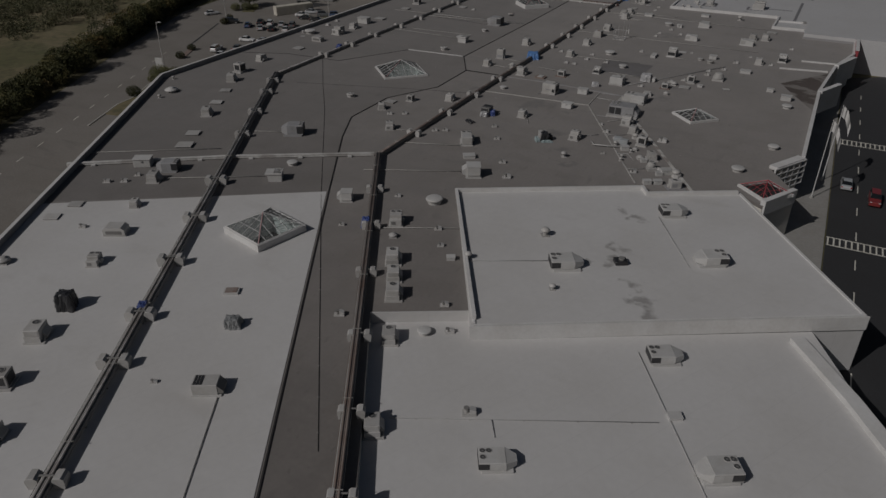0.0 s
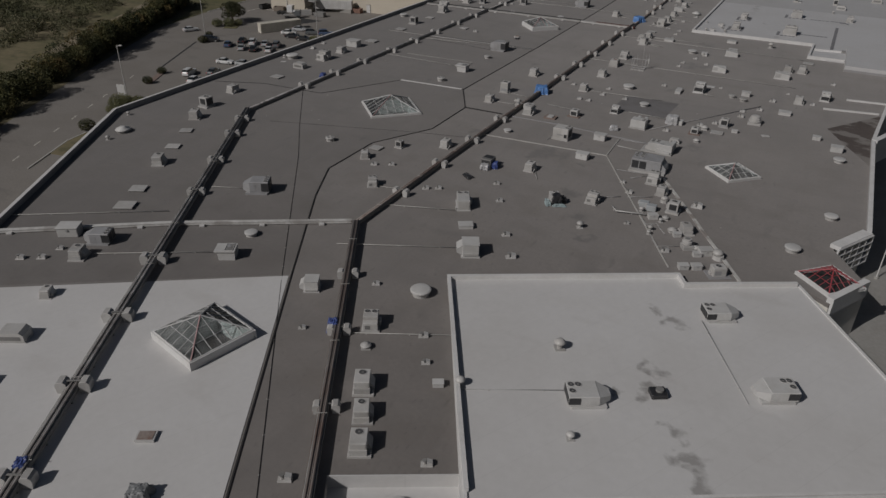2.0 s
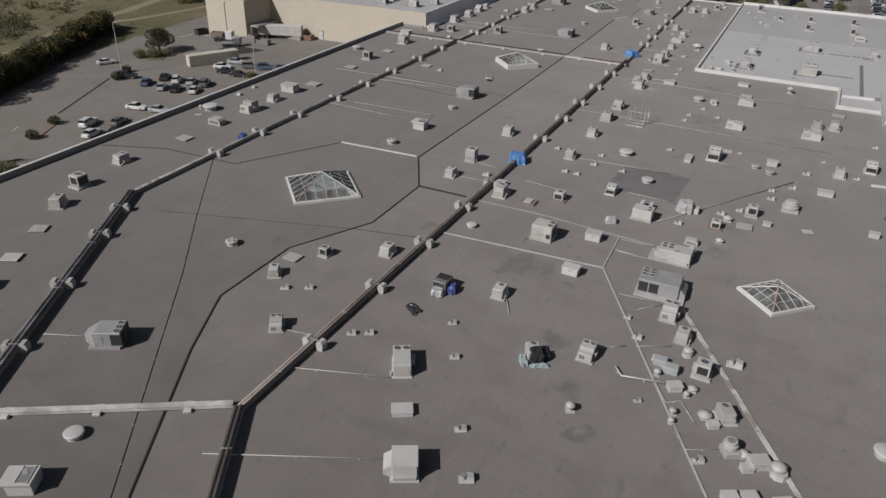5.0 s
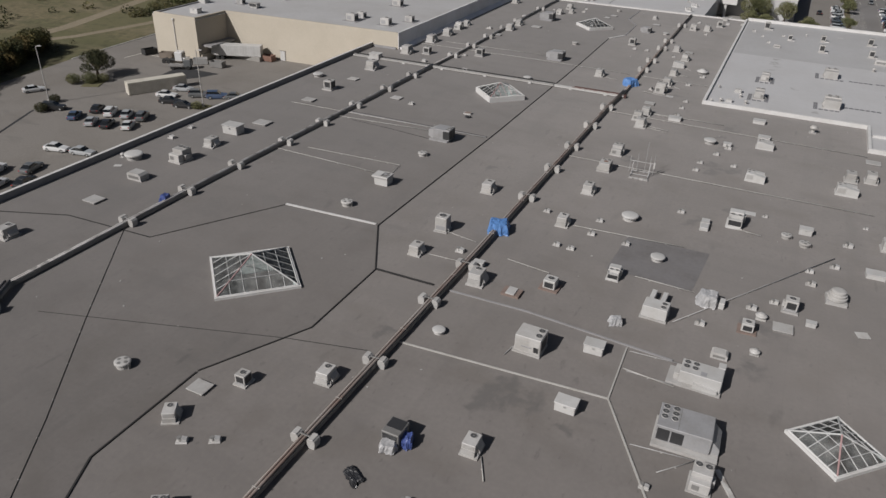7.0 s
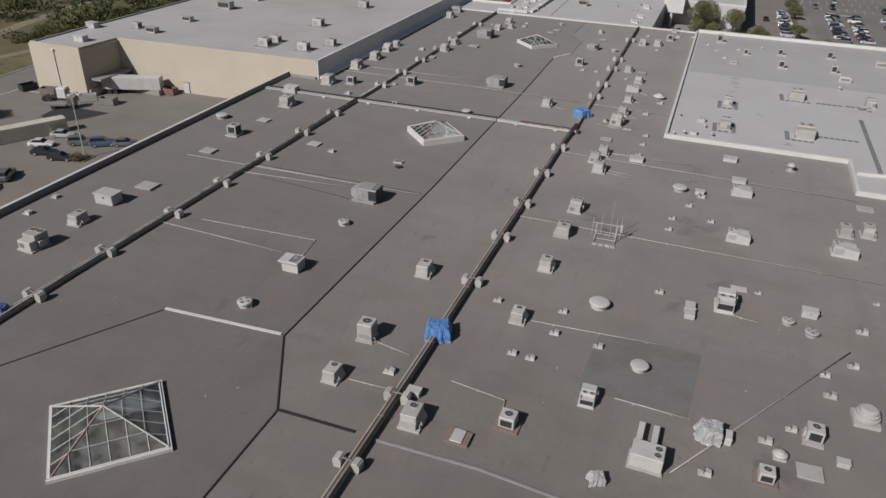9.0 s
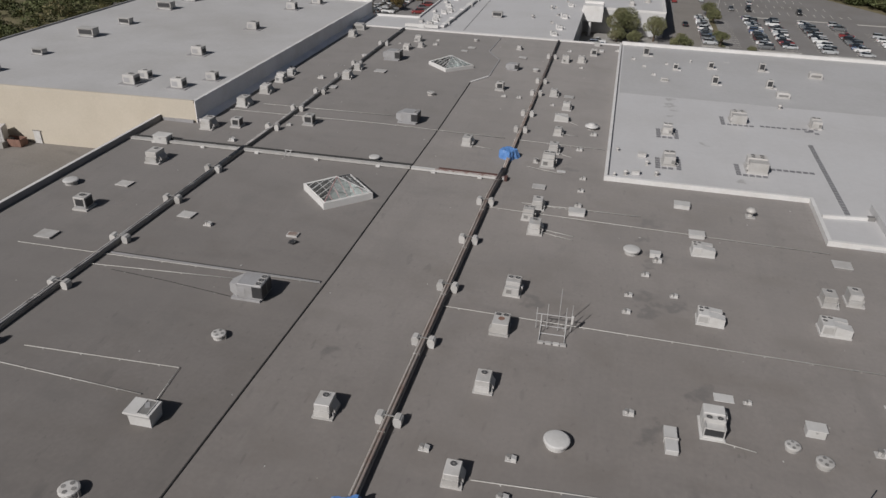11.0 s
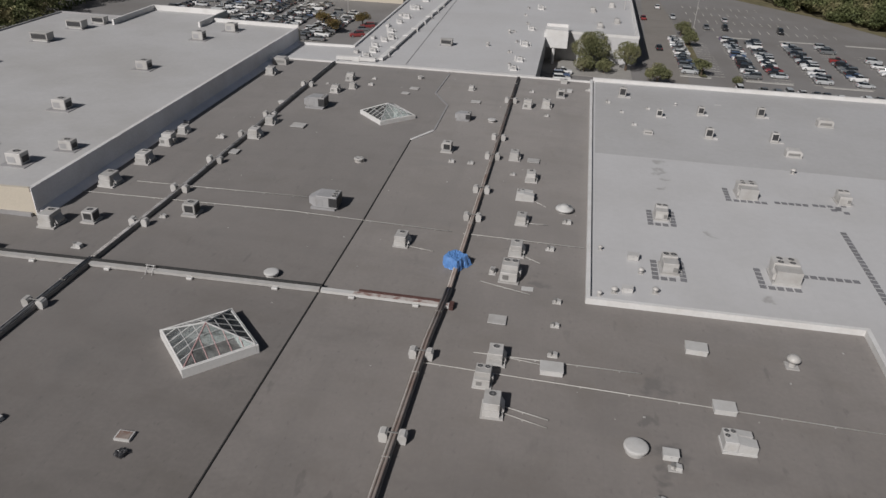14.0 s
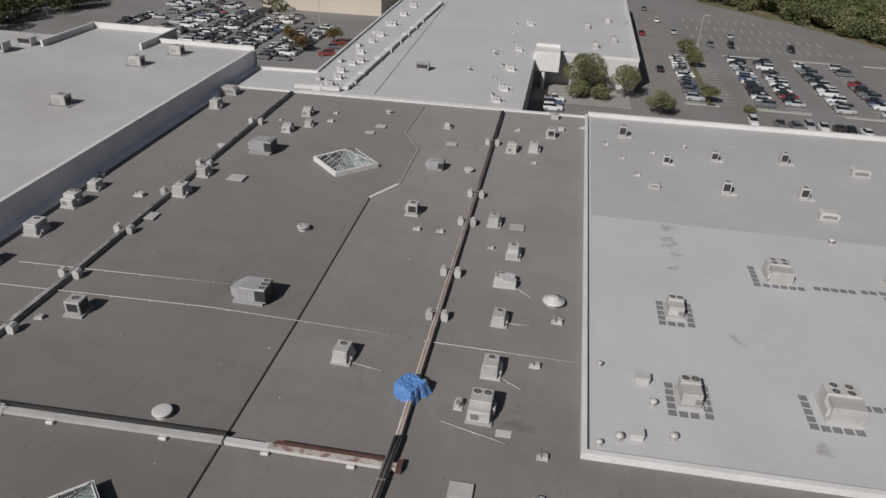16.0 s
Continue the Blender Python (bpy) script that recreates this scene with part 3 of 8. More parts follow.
parapet("parapet_raised", [(-24.9, 55.6), (11.6, 76.8), (-4.7, 102.3), (-11.0, 98.7), (-16.2, 95.7), (-17.3, 97.5), (-40.7, 84.0), (-24.9, 55.9)], 0.3, 0.3, 0.46, PARAPET, "low white lip round the raised roof")
parapet("parapet_raised_north", [(-25.2, 56.6), (-40.7, 83.7), (-17.3, 97.2), (-16.2, 95.4), (-11.0, 98.4), (-4.8, 101.9)], 0.4, 0.3, 0.85, PARAPET, "white parapet along the back of the raised roof")
structure("fascia_raised", strip(bmesh.new(), [(-25.1, 55.15), (12.1, 76.7)], 0.1, -1.29, 0.44), PARAPET, "clean white fascia of the raised roof", "fascia")
# lower white roof
structure("upstand_lower", strip(bmesh.new(), [(-35.9, 53.0), (-26.5, 58.25)], 0.12, -1.3, 0.06), WHITE_ROOF, "white membrane upstand at the dark roof's edge", "upstand")
lower = [(-36.0, 53.1), (11.5, -29.8), (62, -3), (14.8, 57.2), (7.0, 73.6), (-24.6, 55.4), (-26.4, 58.4)]
structure("roof_white_lower", extrude(bmesh.new(), lower, GROUND, -1.3), WHITE_ROOF, "lower white membrane roof, slightly soiled", "roof")
parapet("parapet_lower", [(5.6, 70.9), (11.0, 63.0), (14.4, 57.2), (62, -2)], 1.5, -1.3, -0.7, PARAPET, "broad white parapet along the lower roof's edge")
# left parapet, bent with the wing
parapet("parapet_west", [(-28.7, -51.8), (-119.85, 104.6), (-119.85, 231)], 0.42, 0.0, 0.92, FLASHING, "grey metal-clad parapet along the roof's edge")
parapet("parapet_west_coping", [(-28.7, -51.8), (-119.85, 104.6), (-119.85, 231)], 0.52, 0.924, 0.98, PARAPET, "pale metal coping on the long parapet")
parapet("parapet_store_return", [(-119.3, 230.6), (-113.2, 230.6)], 0.4, 0.0, 0.5, FLASHING, "short pale parapet by the store wall")
parapet("parapet_east", [(2.6, 121.0), (3.0, 159.5), (5.3, 181.0), (8.7, 194.0), (8.8, 205.6)], 0.6, 0.0, 0.5, PARAPET, "white coping along the roof's street side")
parapet("parapet_alcove", [(-1.2, 100.4), (2.4, 106.8)], 0.8, -1.4, 0.75, PARAPET, "white coping beside the entrance skylight")
parapet("parapet_alcove_north", [(-1.2, 114.4), (2.4, 120.7)], 1.4, 0.0, 0.55, PARAPET, "white coping beside the entrance skylight")
parapet("parapet_north", [(-112.4, 315.0), (-40.0, 316.0)], 0.5, 0.0, 0.35, PARAPET, "low white kerb at the end of the dark roof")
# east white roof
east = [(-40.4, 226.4), (-10.6, 227.0), (-10.9, 213.4), (-3.1, 213.4), (-3.1, 205.8), (24, 205.8), (24, 317.6), (-39.8, 316.0)]
structure("roof_white_east", extrude(bmesh.new(), east, GROUND, 0.3), WHITE_EAST, "bright white coated store roof", "roof")
structure("roof_white_east_aged", extrude(bmesh.new(), [(-39.6, 272.9), (23.6, 273.2), (23.6, 317.0), (-39.4, 315.6)], 0.304, 0.312), COATED, "greyer aged part of the white store roof", "roof")
parapet("parapet_store_east", [(-40.3, 316.0), (-40.5, 226.6), (-10.7, 227.1), (-11.0, 213.6), (-3.3, 213.7)], 0.5, 0.0, 0.75, PARAPET, "white parapet round the store roof")
parapet("parapet_store_east_far", [(-40.0, 316.4), (23.8, 317.8), (23.8, 206.2)], 0.7, 0.3, 1.05, PARAPET, "white parapet on the far side of the store roof")
structure("roof_white_corner", extrude(bmesh.new(), [(-3.05, 205.9), (23.4, 205.9), (23.4, 226.0), (-3.05, 226.0)], 0.31, 1.3), WHITE_EAST, "raised white corner block of the store roof", "roof")
structure("roof_white_corner_base", bx(-3.08, 9.0, 205.75, 205.85, 0.0, 0.5), FLASHING, "grey flashing at the foot of the corner block", "flashing")
beam = thing("roof_beam", "white-coated beam across the roof notch", "beam")
part("beam_body", strip(bmesh.new(), [(-10.3, 221.6), (-3.4, 222.6)], 0.4, 0.3, 0.75), PARAPET, beam)
part("end_cap", bx(-4.2, -3.3, 222.2, 222.9, 0.3, 0.85), SHEET_GREY, beam)
# tan store with the white roof, west
store = [(-112.8, 231.0), (-112.8, 331.0), (-136.0, 331.5), (-136.0, 339.5), (-157.0, 339.5), (-157.0, 329.0), (-177.3, 329.0), (-177.3, 217.2), (-163.2, 217.2), (-162.6, 228.0)]
structure("wall_store", extrude(bmesh.new(), store[::-1], GROUND, 3.4), TAN_WALL, "tan stucco walls of the department store", "wall")
structure("roof_store", extrude(bmesh.new(), [(x + (0.4 if x < -150 else -0.4), y) for x, y in store][::-1], 3.404, 3.42), STORE_ROOF, "white membrane roof of the department store", "roof")
parapet("parapet_store", [(-176.7, 217.45), (-163.4, 217.45), (-162.85, 228.25), (-113.0, 231.25)], 0.5, 3.4, 3.95, TAN_WALL, "tan parapet at the store roof's edge")
parapet("parapet_store_side", [(-113.05, 231.2), (-113.05, 329.3)], 0.5, 3.4, 3.95, PARAPET, "white coping along the store roof's side")
structure("cladding_store", bx(-112.8, -112.7, 231.0, 329.5, 0.0, 3.93), CLADDING, "grey metal cladding above the lower roof", "cladding")
structure("gutter_store", prism(bmesh.new(), [(-112.7, 0.0), (-111.5, 0.0), (-111.7, 0.25), (-112.7, 0.75)], 231.4, 329.5), CLADDING, "sloping grey flashing at the foot of the store wall", "flashing")
parapet("parapet_store_back", [(-113, 330.7), (-135.6, 331.2)], 0.5, 3.4, 4.3, PARAPET, "white parapet behind the store roof")
parapet("parapet_store_tower", [(-136.2, 324), (-136.2, 339.2), (-156.8, 339.2), (-156.8, 320)], 0.5, 3.4, 4.75, PARAPET, "tall white parapet walls over the store's entrance")
parapet("parapet_store_west", [(-157.2, 328.7), (-177.0, 328.7), (-177.0, 217.4)], 0.4, 3.4, 3.75, FLASHING, "white parapet on the store roof's far side")
# dock recess
dock = thing("loading_dock", "shaded loading dock with a canopy and concrete platform", "loading dock")
part("platform", bx(-163.0, -150.0, 224.5, 227.8, GROUND, GROUND + 1.2), PAVING, dock, "concrete dock platform")
part("canopy", bx(-163.1, -160.0, 218.5, 227.8, -3.4, -2.9), FLASHING, dock, "flat dock canopy")
part("screen_wall", bx(-163.0, -162.6, 217.6, 224.0, GROUND, GROUND + 1.6), TAN_WALL, dock, "low tan screen wall")
# door in the tan wall
door = thing("door_1", "white painted steel service door in the tan wall", "door", kind="structure")
part("leaf", bx(-146.6, -145.1, 228.85, 228.91, GROUND + 0.05, GROUND + 2.5), SHEET_WHITE, door)
part("door_frame", strip(bmesh.new(), [(-146.70, 228.88), (-144.90, 228.88)], 0.12, GROUND + 2.5, GROUND + 2.62), SHEET_GREY, door)
part("handle", bx(-145.35, -145.25, 228.75, 228.85, GROUND + 1.0, GROUND + 1.12), GALV, door)
# the far white wing
structure("roof_white_north", extrude(bmesh.new(), [(-98.4, 316.3), (-52.6, 317.0), (-52.6, 361.6), (-27.6, 361.0), (-27.0, 455), (-75, 520), (-100.5, 520)], GROUND, 0.3), WHITE_EAST, "long white coated roof of the far wing", "roof")
structure("roof_white_link", extrude(bmesh.new(), [(-112.6, 315.3), (-98.5, 315.4), (-98.5, 329.5), (-112.6, 328.5)], GROUND, 0.2), WHITE_EAST, "small white roof linking two wings", "roof")
parapet("parapet_link", [(-112.4, 328.3), (-98.3, 329.2), (-100.2, 519)], 0.5, 0.2, 0.75, PARAPET, "white parapet of the far wing")
parapet("parapet_wing_east", [(-52.4, 361.8), (-27.8, 361.3), (-27.2, 455), (-75, 519)], 0.6, 0.3, 1.0, PARAPET, "white parapet of the far wing")
structure("wall_far_store", bx(-150, -108, 424, 480, GROUND, 2.0), TAN_WALL, "tan wall of a far store", "wall")
structure("roof_far_store", bx(-149.6, -108.4, 424.4, 479.6, 2.004, 2.05), WHITE_EAST, "white roof of a far store", "roof")
court = thing("stair_tower", "white plastered tower with a bare side wall over the courtyard", "tower")
part("tower_wall", extrude(bmesh.new(), [(-53.0, 355.5), (-46.6, 355.5), (-46.6, 364), (-53.0, 364)], -2.4, 1.6), PARAPET, court)
part("coping", strip(bmesh.new(), [(-52.8, 355.7), (-46.8, 355.7), (-46.8, 363.8), (-52.8, 363.8)], 0.3, 1.604, 2.3), PARAPET, court)
part("column", cyl(bmesh.new(), -50.2, 356.2, GROUND, -2.4, 0.45, seg=12), PARAPET, court)
structure("pavement_court", bx(-52.4, -29, 346.5, 361, GROUND, GROUND + 0.15), PAVING, "concrete paving of the planted courtyard", "pavement")
# the lattice screen in the street-side alcove
screen = thing("lattice_screen", "white glazed lattice screen over the mall entrance", "screen")
for k in range(6):
    f = k / 5
    part("mullion", tube(bmesh.new(), [(3.1 - 3.9 * f, 120.4 - 6.6 * f, -3.6), (3.1 - 3.9 * f, 120.4 - 6.6 * f, 0.3)], 0.16, 6), PARAPET, screen)
for k in range(5):
    part("rail", tube(bmesh.new(), [(3.1, 120.4, -3.6 + 0.97 * k), (-0.8, 113.8, -3.6 + 0.97 * k)], 0.16, 6), PARAPET, screen)
# angular canopies on the street front
for (x0, y0), (x1, y1), h_ in (((3.0, 159), (6.4, 166), 0.6), ((5.3, 181), (8.8, 190), 0.7)):
    fin = thing("roof_fin", "angled white plaster fin on the street front", "roof fin", "street-front fins")
    bm = extrude(bmesh.new(), [(x0 - 0.3, y0), (x0 + 0.6, y0 - 0.4), (x1 + 0.6, y1), (x1 - 0.3, y1 + 0.4)], GROUND + 3, h_)
    part("fin_wall", bm, PARAPET, fin)
red = thing("fascia_panel", "bright red fascia panel on the store front", "fascia")
part("panel", bx(8.9, 9.6, 194.2, 206, -3.0, 1.2, bevel=0.05), RED_FRAME, red)
part("cap", bx(8.85, 9.65, 194.1, 206.1, 1.204, 1.3), PARAPET, red)
# long curbs by the street front
for pts in ([(-1.8, 182.7), (5.2, 183.5)], [(-5.7, 174.2), (3.9, 176.0)]):
    cb = thing("roof_curb", "white flashed roof curb", "roof curb", "white curbs near the street")
    part("curb", strip(bmesh.new(), pts, 0.36, 0.0, 0.3), PARAPET, cb)

# ---- pipe runs over the roof ----


def run_points(path, step):
    """Points along a plan path at an even step, with the heading there in degrees."""
    out = []
    for a_, b_ in zip(path, path[1:]):
        a_, b_ = Vector(a_), Vector(b_)
        n = max(1, round((b_ - a_).length / step))
        out += [(a_.lerp(b_, (k + 0.5) / n), math.degrees(math.atan2(b_.y - a_.y, b_.x - a_.x)) - 90) for k in range(n)]
    return out


def offset(path, d):
    out = []
    pts = [Vector(p) for p in path]
    for i, p in enumerate(pts):
        d0 = (p - pts[i - 1]).normalized() if i else (pts[1] - p).normalized()
        d1 = (pts[i + 1] - p).normalized() if i + 1 < len(pts) else d0
        n = (Vector((-d0.y, d0.x)) + Vector((-d1.y, d1.x))).normalized()
        out.append(p + n * d / max(0.5, n.dot(Vector((-d0.y, d0.x)))))
    return out


def pipe_run(path, label, pipe_mat, width=0.85, drop=0.0):
    root = thing("pipe_rack", label, "pipe rack", "roof pipe runs")
    part("tray", strip(bmesh.new(), path, width, 0.72 - drop, 0.8 - drop), GALV, root, "grey steel tray")
    for d, mat, r in ((0.33, CONDUIT, 0.06), (0.17, pipe_mat, 0.1), (-0.05, pipe_mat, 0.06), (-0.25, pipe_mat, 0.12)):
        pts = [(p.x, p.y, 0.8 - drop + r) for p in offset(path, d * width / 0.85)]
        part("pipe", tube(bmesh.new(), pts, r), mat, root, smooth=True)
    part("side_rail", strip(bmesh.new(), offset(path, width / 2 + 0.03), 0.05, 0.6 - drop, 0.84 - drop), pipe_mat, root)
    # East rail is deeper and greyer: the rack's shaded side, put into its colour.
    part("side_rail", strip(bmesh.new(), offset(path, -width / 2 - 0.03), 0.05, 0.4 - drop, 0.84 - drop), SHEET_GREY, root)
    for p, h in run_points(path, 5.0):
        for sx in (-1, 1):
            bm = box(bmesh.new(), sx * width * 0.42 - 0.06, sx * width * 0.42 + 0.06, -0.06, 0.06, 0.0, 0.72 - drop, 0.0, pose(p.x, p.y, 0, 0, 0, h))
            part("post", bm, SHEET_GREY, root)
    for p, h in run_points(path, 10.5):
        part("clamp", box(bmesh.new(), -width * 0.55, width * 0.62, -0.03, 0.03, 0.98 - drop, 1.02 - drop, 0.0, pose(p.x, p.y, 0, 0, 0, h)), CONDUIT, root)
    return root


RACK_STEEL = surf("dirty_rack_steel", (0.25, 0.24, 0.235), 0.6, 0.1, grain=3, vary=0.15, blotch=0.35, stain=0.4, tint=(0.7, 0.62, 0.58))
streaks(RACK_STEEL, 0.5, 1.0, 0.5, 0.62, 0.6, (0.42, 0.41, 0.4))
RACK_PALE = surf("pale_rack_steel", (0.4, 0.39, 0.385), 0.6, 0.05, grain=3, vary=0.12, blotch=0.35, stain=0.35, tint=(0.65, 0.6, 0.57))
streaks(RACK_PALE, 0.6, 1.0, 0.56, 0.62, 0.7, (0.12, 0.115, 0.11))
west_path = [u(-99.9, 117.3, -132), (-99.9, 117.3), (-100.0, 150), (-99.3, 190), (-98.9, 222), (-98.5, 242), (-98.5, 314)]
centre_path = [u(-57.6, 89.8, -125, 0, 29), (-57.6, 89.8), (-57.4, 112), (-57.0, 148), (-56.7, 215), (-56.2, 225), (-56.2, 314)]
pipe_run(west_path[:2], "dirty grey roof pipe rack with several long pipes", RACK_STEEL, 0.95)
pipe_run(west_path[1:5], "low grey roof pipe rack with several long pipes", RACK_PALE, 0.7, 0.28)
pipe_run(west_path[4:], "low grey roof pipe rack beside the store wall", RACK_PALE, 0.6, 0.35)
pipe_run(centre_path[:2], "rust-stained roof pipe rack with several long pipes", RUSTY, 0.8)
pipe_run(centre_path[1:6], "narrow rust-stained roof pipe rack", RUSTY, 0.62, 0.18)
pipe_run(centre_path[5:], "low rust-stained roof pipe rack", RUSTY, 0.5, 0.38)


PEELED = surf("patched_white_duct", (0.5, 0.49, 0.475), 0.7, grain=2.0, vary=0.12, blotch=0.6, stain=0.25, tint=(0.75, 0.7, 0.66))
streaks(PEELED, 0.35, 1.0, 0.55, 0.6, 0.6, (0.25, 0.23, 0.215))


def duct_run(path, label, material):
    root = thing("duct_run", label, "duct", "white ducts across the roof")
    part("duct", strip(bmesh.new(), path, 0.56, 0.12, 0.46), material, root)
    part("cover", strip(bmesh.new(), path, 0.64, 0.462, 0.51), material, root)
    for p, h in run_points(path, 9.0):
        bm = box(bmesh.new(), -0.7, 0.7, -0.35, 0.35, 0.0, 0.3, 0.05, pose(p.x, p.y, 0, 0, 0, h))
        part("saddle", bm, SHEET_WHITE, root)
    return root


duct_run([(-98.2, 64.4), (-78.6, 78.2), (-58.6, 90.2)], "white painted duct between the pipe racks, patched and peeling", PEELED)
duct_run([(-118.8, 220.4), (-101.2, 221.0), (-70.5, 221.8)], "grey-white duct with saddles across the roof", SHEET)
rusty = duct_run([(-70.3, 221.8), (-55.6, 221.9)], "rust-stained white duct across the roof", SHEET_WHITE)
BROWN_PIPE = surf("rust_brown_pipe", (0.075, 0.035, 0.03), 0.8, grain=3, vary=0.3, blotch=0.4, stain=0.3)
RUST_PAINT = surf("rusting_white_paint", (0.4, 0.37, 0.35), 0.7, grain=3, vary=0.15, blotch=0.5, stain=0.3, tint=(0.9, 0.7, 0.65))
streaks(RUST_PAINT, 0.7, 1.6, 0.52, 0.6, 0.8, (0.15, 0.06, 0.045))
part("rust_cover", strip(bmesh.new(), [(-66.5, 221.8), (-55.7, 221.9)], 0.6, 0.512, 0.525), RUST_PAINT, rusty, "peeling rust-stained cover")
part("return_pipe", strip(bmesh.new(), [(-66.0, 222.35), (-56.0, 222.42)], 0.24, 0.2, 0.66), BROWN_PIPE, rusty, "dark rust-brown pipe beside the duct")
part("end_flange", bx(-55.6, -55.1, 221.5, 222.6, 0.0, 0.6, bevel=0.04), BROWN_PIPE, rusty)
side = thing("cable_tray", "black cable tray lying along the white duct", "cable tray")
part("tray", strip(bmesh.new(), [(-118.6, 220.95), (-101.2, 221.55), (-70.4, 222.35)], 0.24, 0.1, 0.7), RUBBER, side)
frame_stand = thing("pipe_stand", "galvanised trestle straddling the duct", "pipe stand")
for xx in (-91.3, -90.5):
    part("leg", tube(bmesh.new(), [(xx, 220.7, 0.0), (xx + 0.1, 221.3, 1.0), (xx, 222.0, 0.0)], 0.05, 6), GALV, frame_stand)
part("bar", tube(bmesh.new(), [(-91.4, 221.3, 1.0), (-90.2, 221.3, 1.0)], 0.05, 6), GALV, frame_stand)


def saddle_box():
    root = thing("junction_box", "pair of white sheet-metal boxes straddling a pipe rack", "junction box", "boxes along the pipe racks")
    for sx in (-1, 1):
        bm = bmesh.new()
        prism(bm, [(sx * 0.95 - 0.36, 0.0), (sx * 0.95 + 0.36, 0.0), (sx * 0.95 + 0.46, 0.7), (sx * 0.95 + 0.42, 0.98), (sx * 0.95 + 0.24, 1.13), (sx * 0.95 - 0.24, 1.13), (sx * 0.95 - 0.42, 0.98), (sx * 0.95 - 0.46, 0.7)], -0.5, 0.45)
        body = part("housing", bm, SHEET, root)
        part("lid", bx(sx * 0.95 - 0.26, sx * 0.95 + 0.26, -0.52, 0.48, 1.132, 1.17, bevel=0.02), SHEET, body)
    part("bridge", bx(-0.55, 0.55, -0.1, 0.1, 0.96, 1.04, bevel=0.02), SHEET_GREY, root)
    return root


def at_bay(x0, y0, y, east_x):
    """A point on a bent run, by its y."""
    if y >= y0:
        return east_x, y, 0.0
    return x0 + (y0 - y) * math.tan(radians(29.4)), y, 29.4


for y in (21.2, 33.9, 40.7, 50.4, 60.0, 70.2, 86.6, 96.5, 106.5, 113.0, 134.4, 145.1, 155.7, 167.2, 178.0, 189.1, 201.0, 212.2, 231.8, 242.6, 253.7, 265.3, 276.0, 296.0):
    x_, y_, h = at_bay(-99.9, 117.3, y, -99.9 if y < 160 else -99.1 if y < 225 else -98.5)
    put(saddle_box, x_, y_, 0, h, 0.9 if y > 80 else 1.1)
for y in (30.6, 38.8, 48.5, 59.2, 69.3, 78.8, 100.9, 112.8, 124.5, 136.3, 145.2, 166.8, 178.6, 189.3, 201.0, 212.7, 232.1, 243.8, 253.0, 266.4, 275.5, 297.0):
    x_, y_, h = at_bay(-57.6, 89.8, y, -57.3 if y < 140 else -56.8 if y < 222 else -56.2)
    put(saddle_box, x_, y_, 0, h, 0.88)


def drape(w, d, h, seed, n=15):
    """A tarpaulin thrown over a box: a sagging, creased sheet that falls to the roof."""
    rnd = random.Random(seed)
    bm = bmesh.new()
    corner = [rnd.uniform(0.8, 1.2) for _ in range(4)]
    ph = [rnd.uniform(0, 6.28) for _ in range(6)]
    grid = []
    for j in range(n):
        row = []
        for i in range(n):
            px, py = (i / (n - 1) - 0.5) * 2, (j / (n - 1) - 0.5) * 2
            edge = max(abs(px), abs(py))
            drop = min(1.0, max(0.0, (edge - 0.55) / 0.4))
            ang = math.atan2(py, px)
            fold = 0.05 * math.sin(5 * ang + ph[0]) + 0.04 * math.sin(11 * ang + ph[1])
            reach = 1.0 + (fold if drop > 0 else 0) - 0.28 * drop * (1 - 0.5 * fold)
            zz = h * (1 - drop) + 0.05 * math.sin(5 * px + ph[2]) * math.sin(4 * py + ph[3]) + rnd.uniform(-0.03, 0.03) * h
            reach *= 1 + drop * (corner[int((ang + math.pi) / 1.571) % 4] - 1) * min(1.0, abs(px * py) * 1.6)
            crease = drop * (1 - drop) * 1.2 + 0.35
            row.append(bm.verts.new((px * w / 2 * reach * 1.25 + rnd.uniform(-0.09, 0.09) * crease, py * d / 2 * reach * 1.25 + rnd.uniform(-0.09, 0.09) * crease, max(0.02 + 0.05 * rnd.random(), zz + rnd.uniform(-0.12, 0.12) * crease))))
        grid.append(row)
    for j in range(n - 1):
        for i in range(n - 1):
            bm.faces.new((grid[j][i], grid[j][i + 1], grid[j + 1][i + 1], grid[j + 1][i]))
    return bm


def tarp(name, label, w, d, h, material, seed):
    ob = solid(name, drape(w, d, h, seed, 19), material)
    return tagged(ob, label, "tarpaulin")


for i, (x_, y_, zz) in enumerate(((-56.9, 155.9, 0.0), (-56.5, 231.3, 0.0))):
    t_ = tarp("tarpaulin", "crumpled bright blue tarpaulin tied over the pipe rack", 3.0, 3.0, 1.45, TARP_BLUE, 11 + i)
    t_.matrix_basis = pose(x_, y_, zz, 0, 0, 20 + 40 * i)
for x_, y_, h in ((-47.0, 69.6, 29.4), (-100.5, 141.6, 0), (-57.6, 41.8, 29.4)):
    t_ = tarp("tarpaulin", "dark blue tarpaulin scrap wrapped round the pipe rack", 1.2, 1.4, 1.15, TARP_NAVY, 20)
    t_.matrix_basis = pose(x_, y_, 0, 0, 0, h)

# ---- joints and conduits on the roof ----


def joint(label, points, width=0.3, high=0.14, material=None):
    return tagged(solid("expansion_joint", strip(bmesh.new(), points, width, 0.0, high), material or JOINT), label, "expansion joint", "roof joints", "structure")


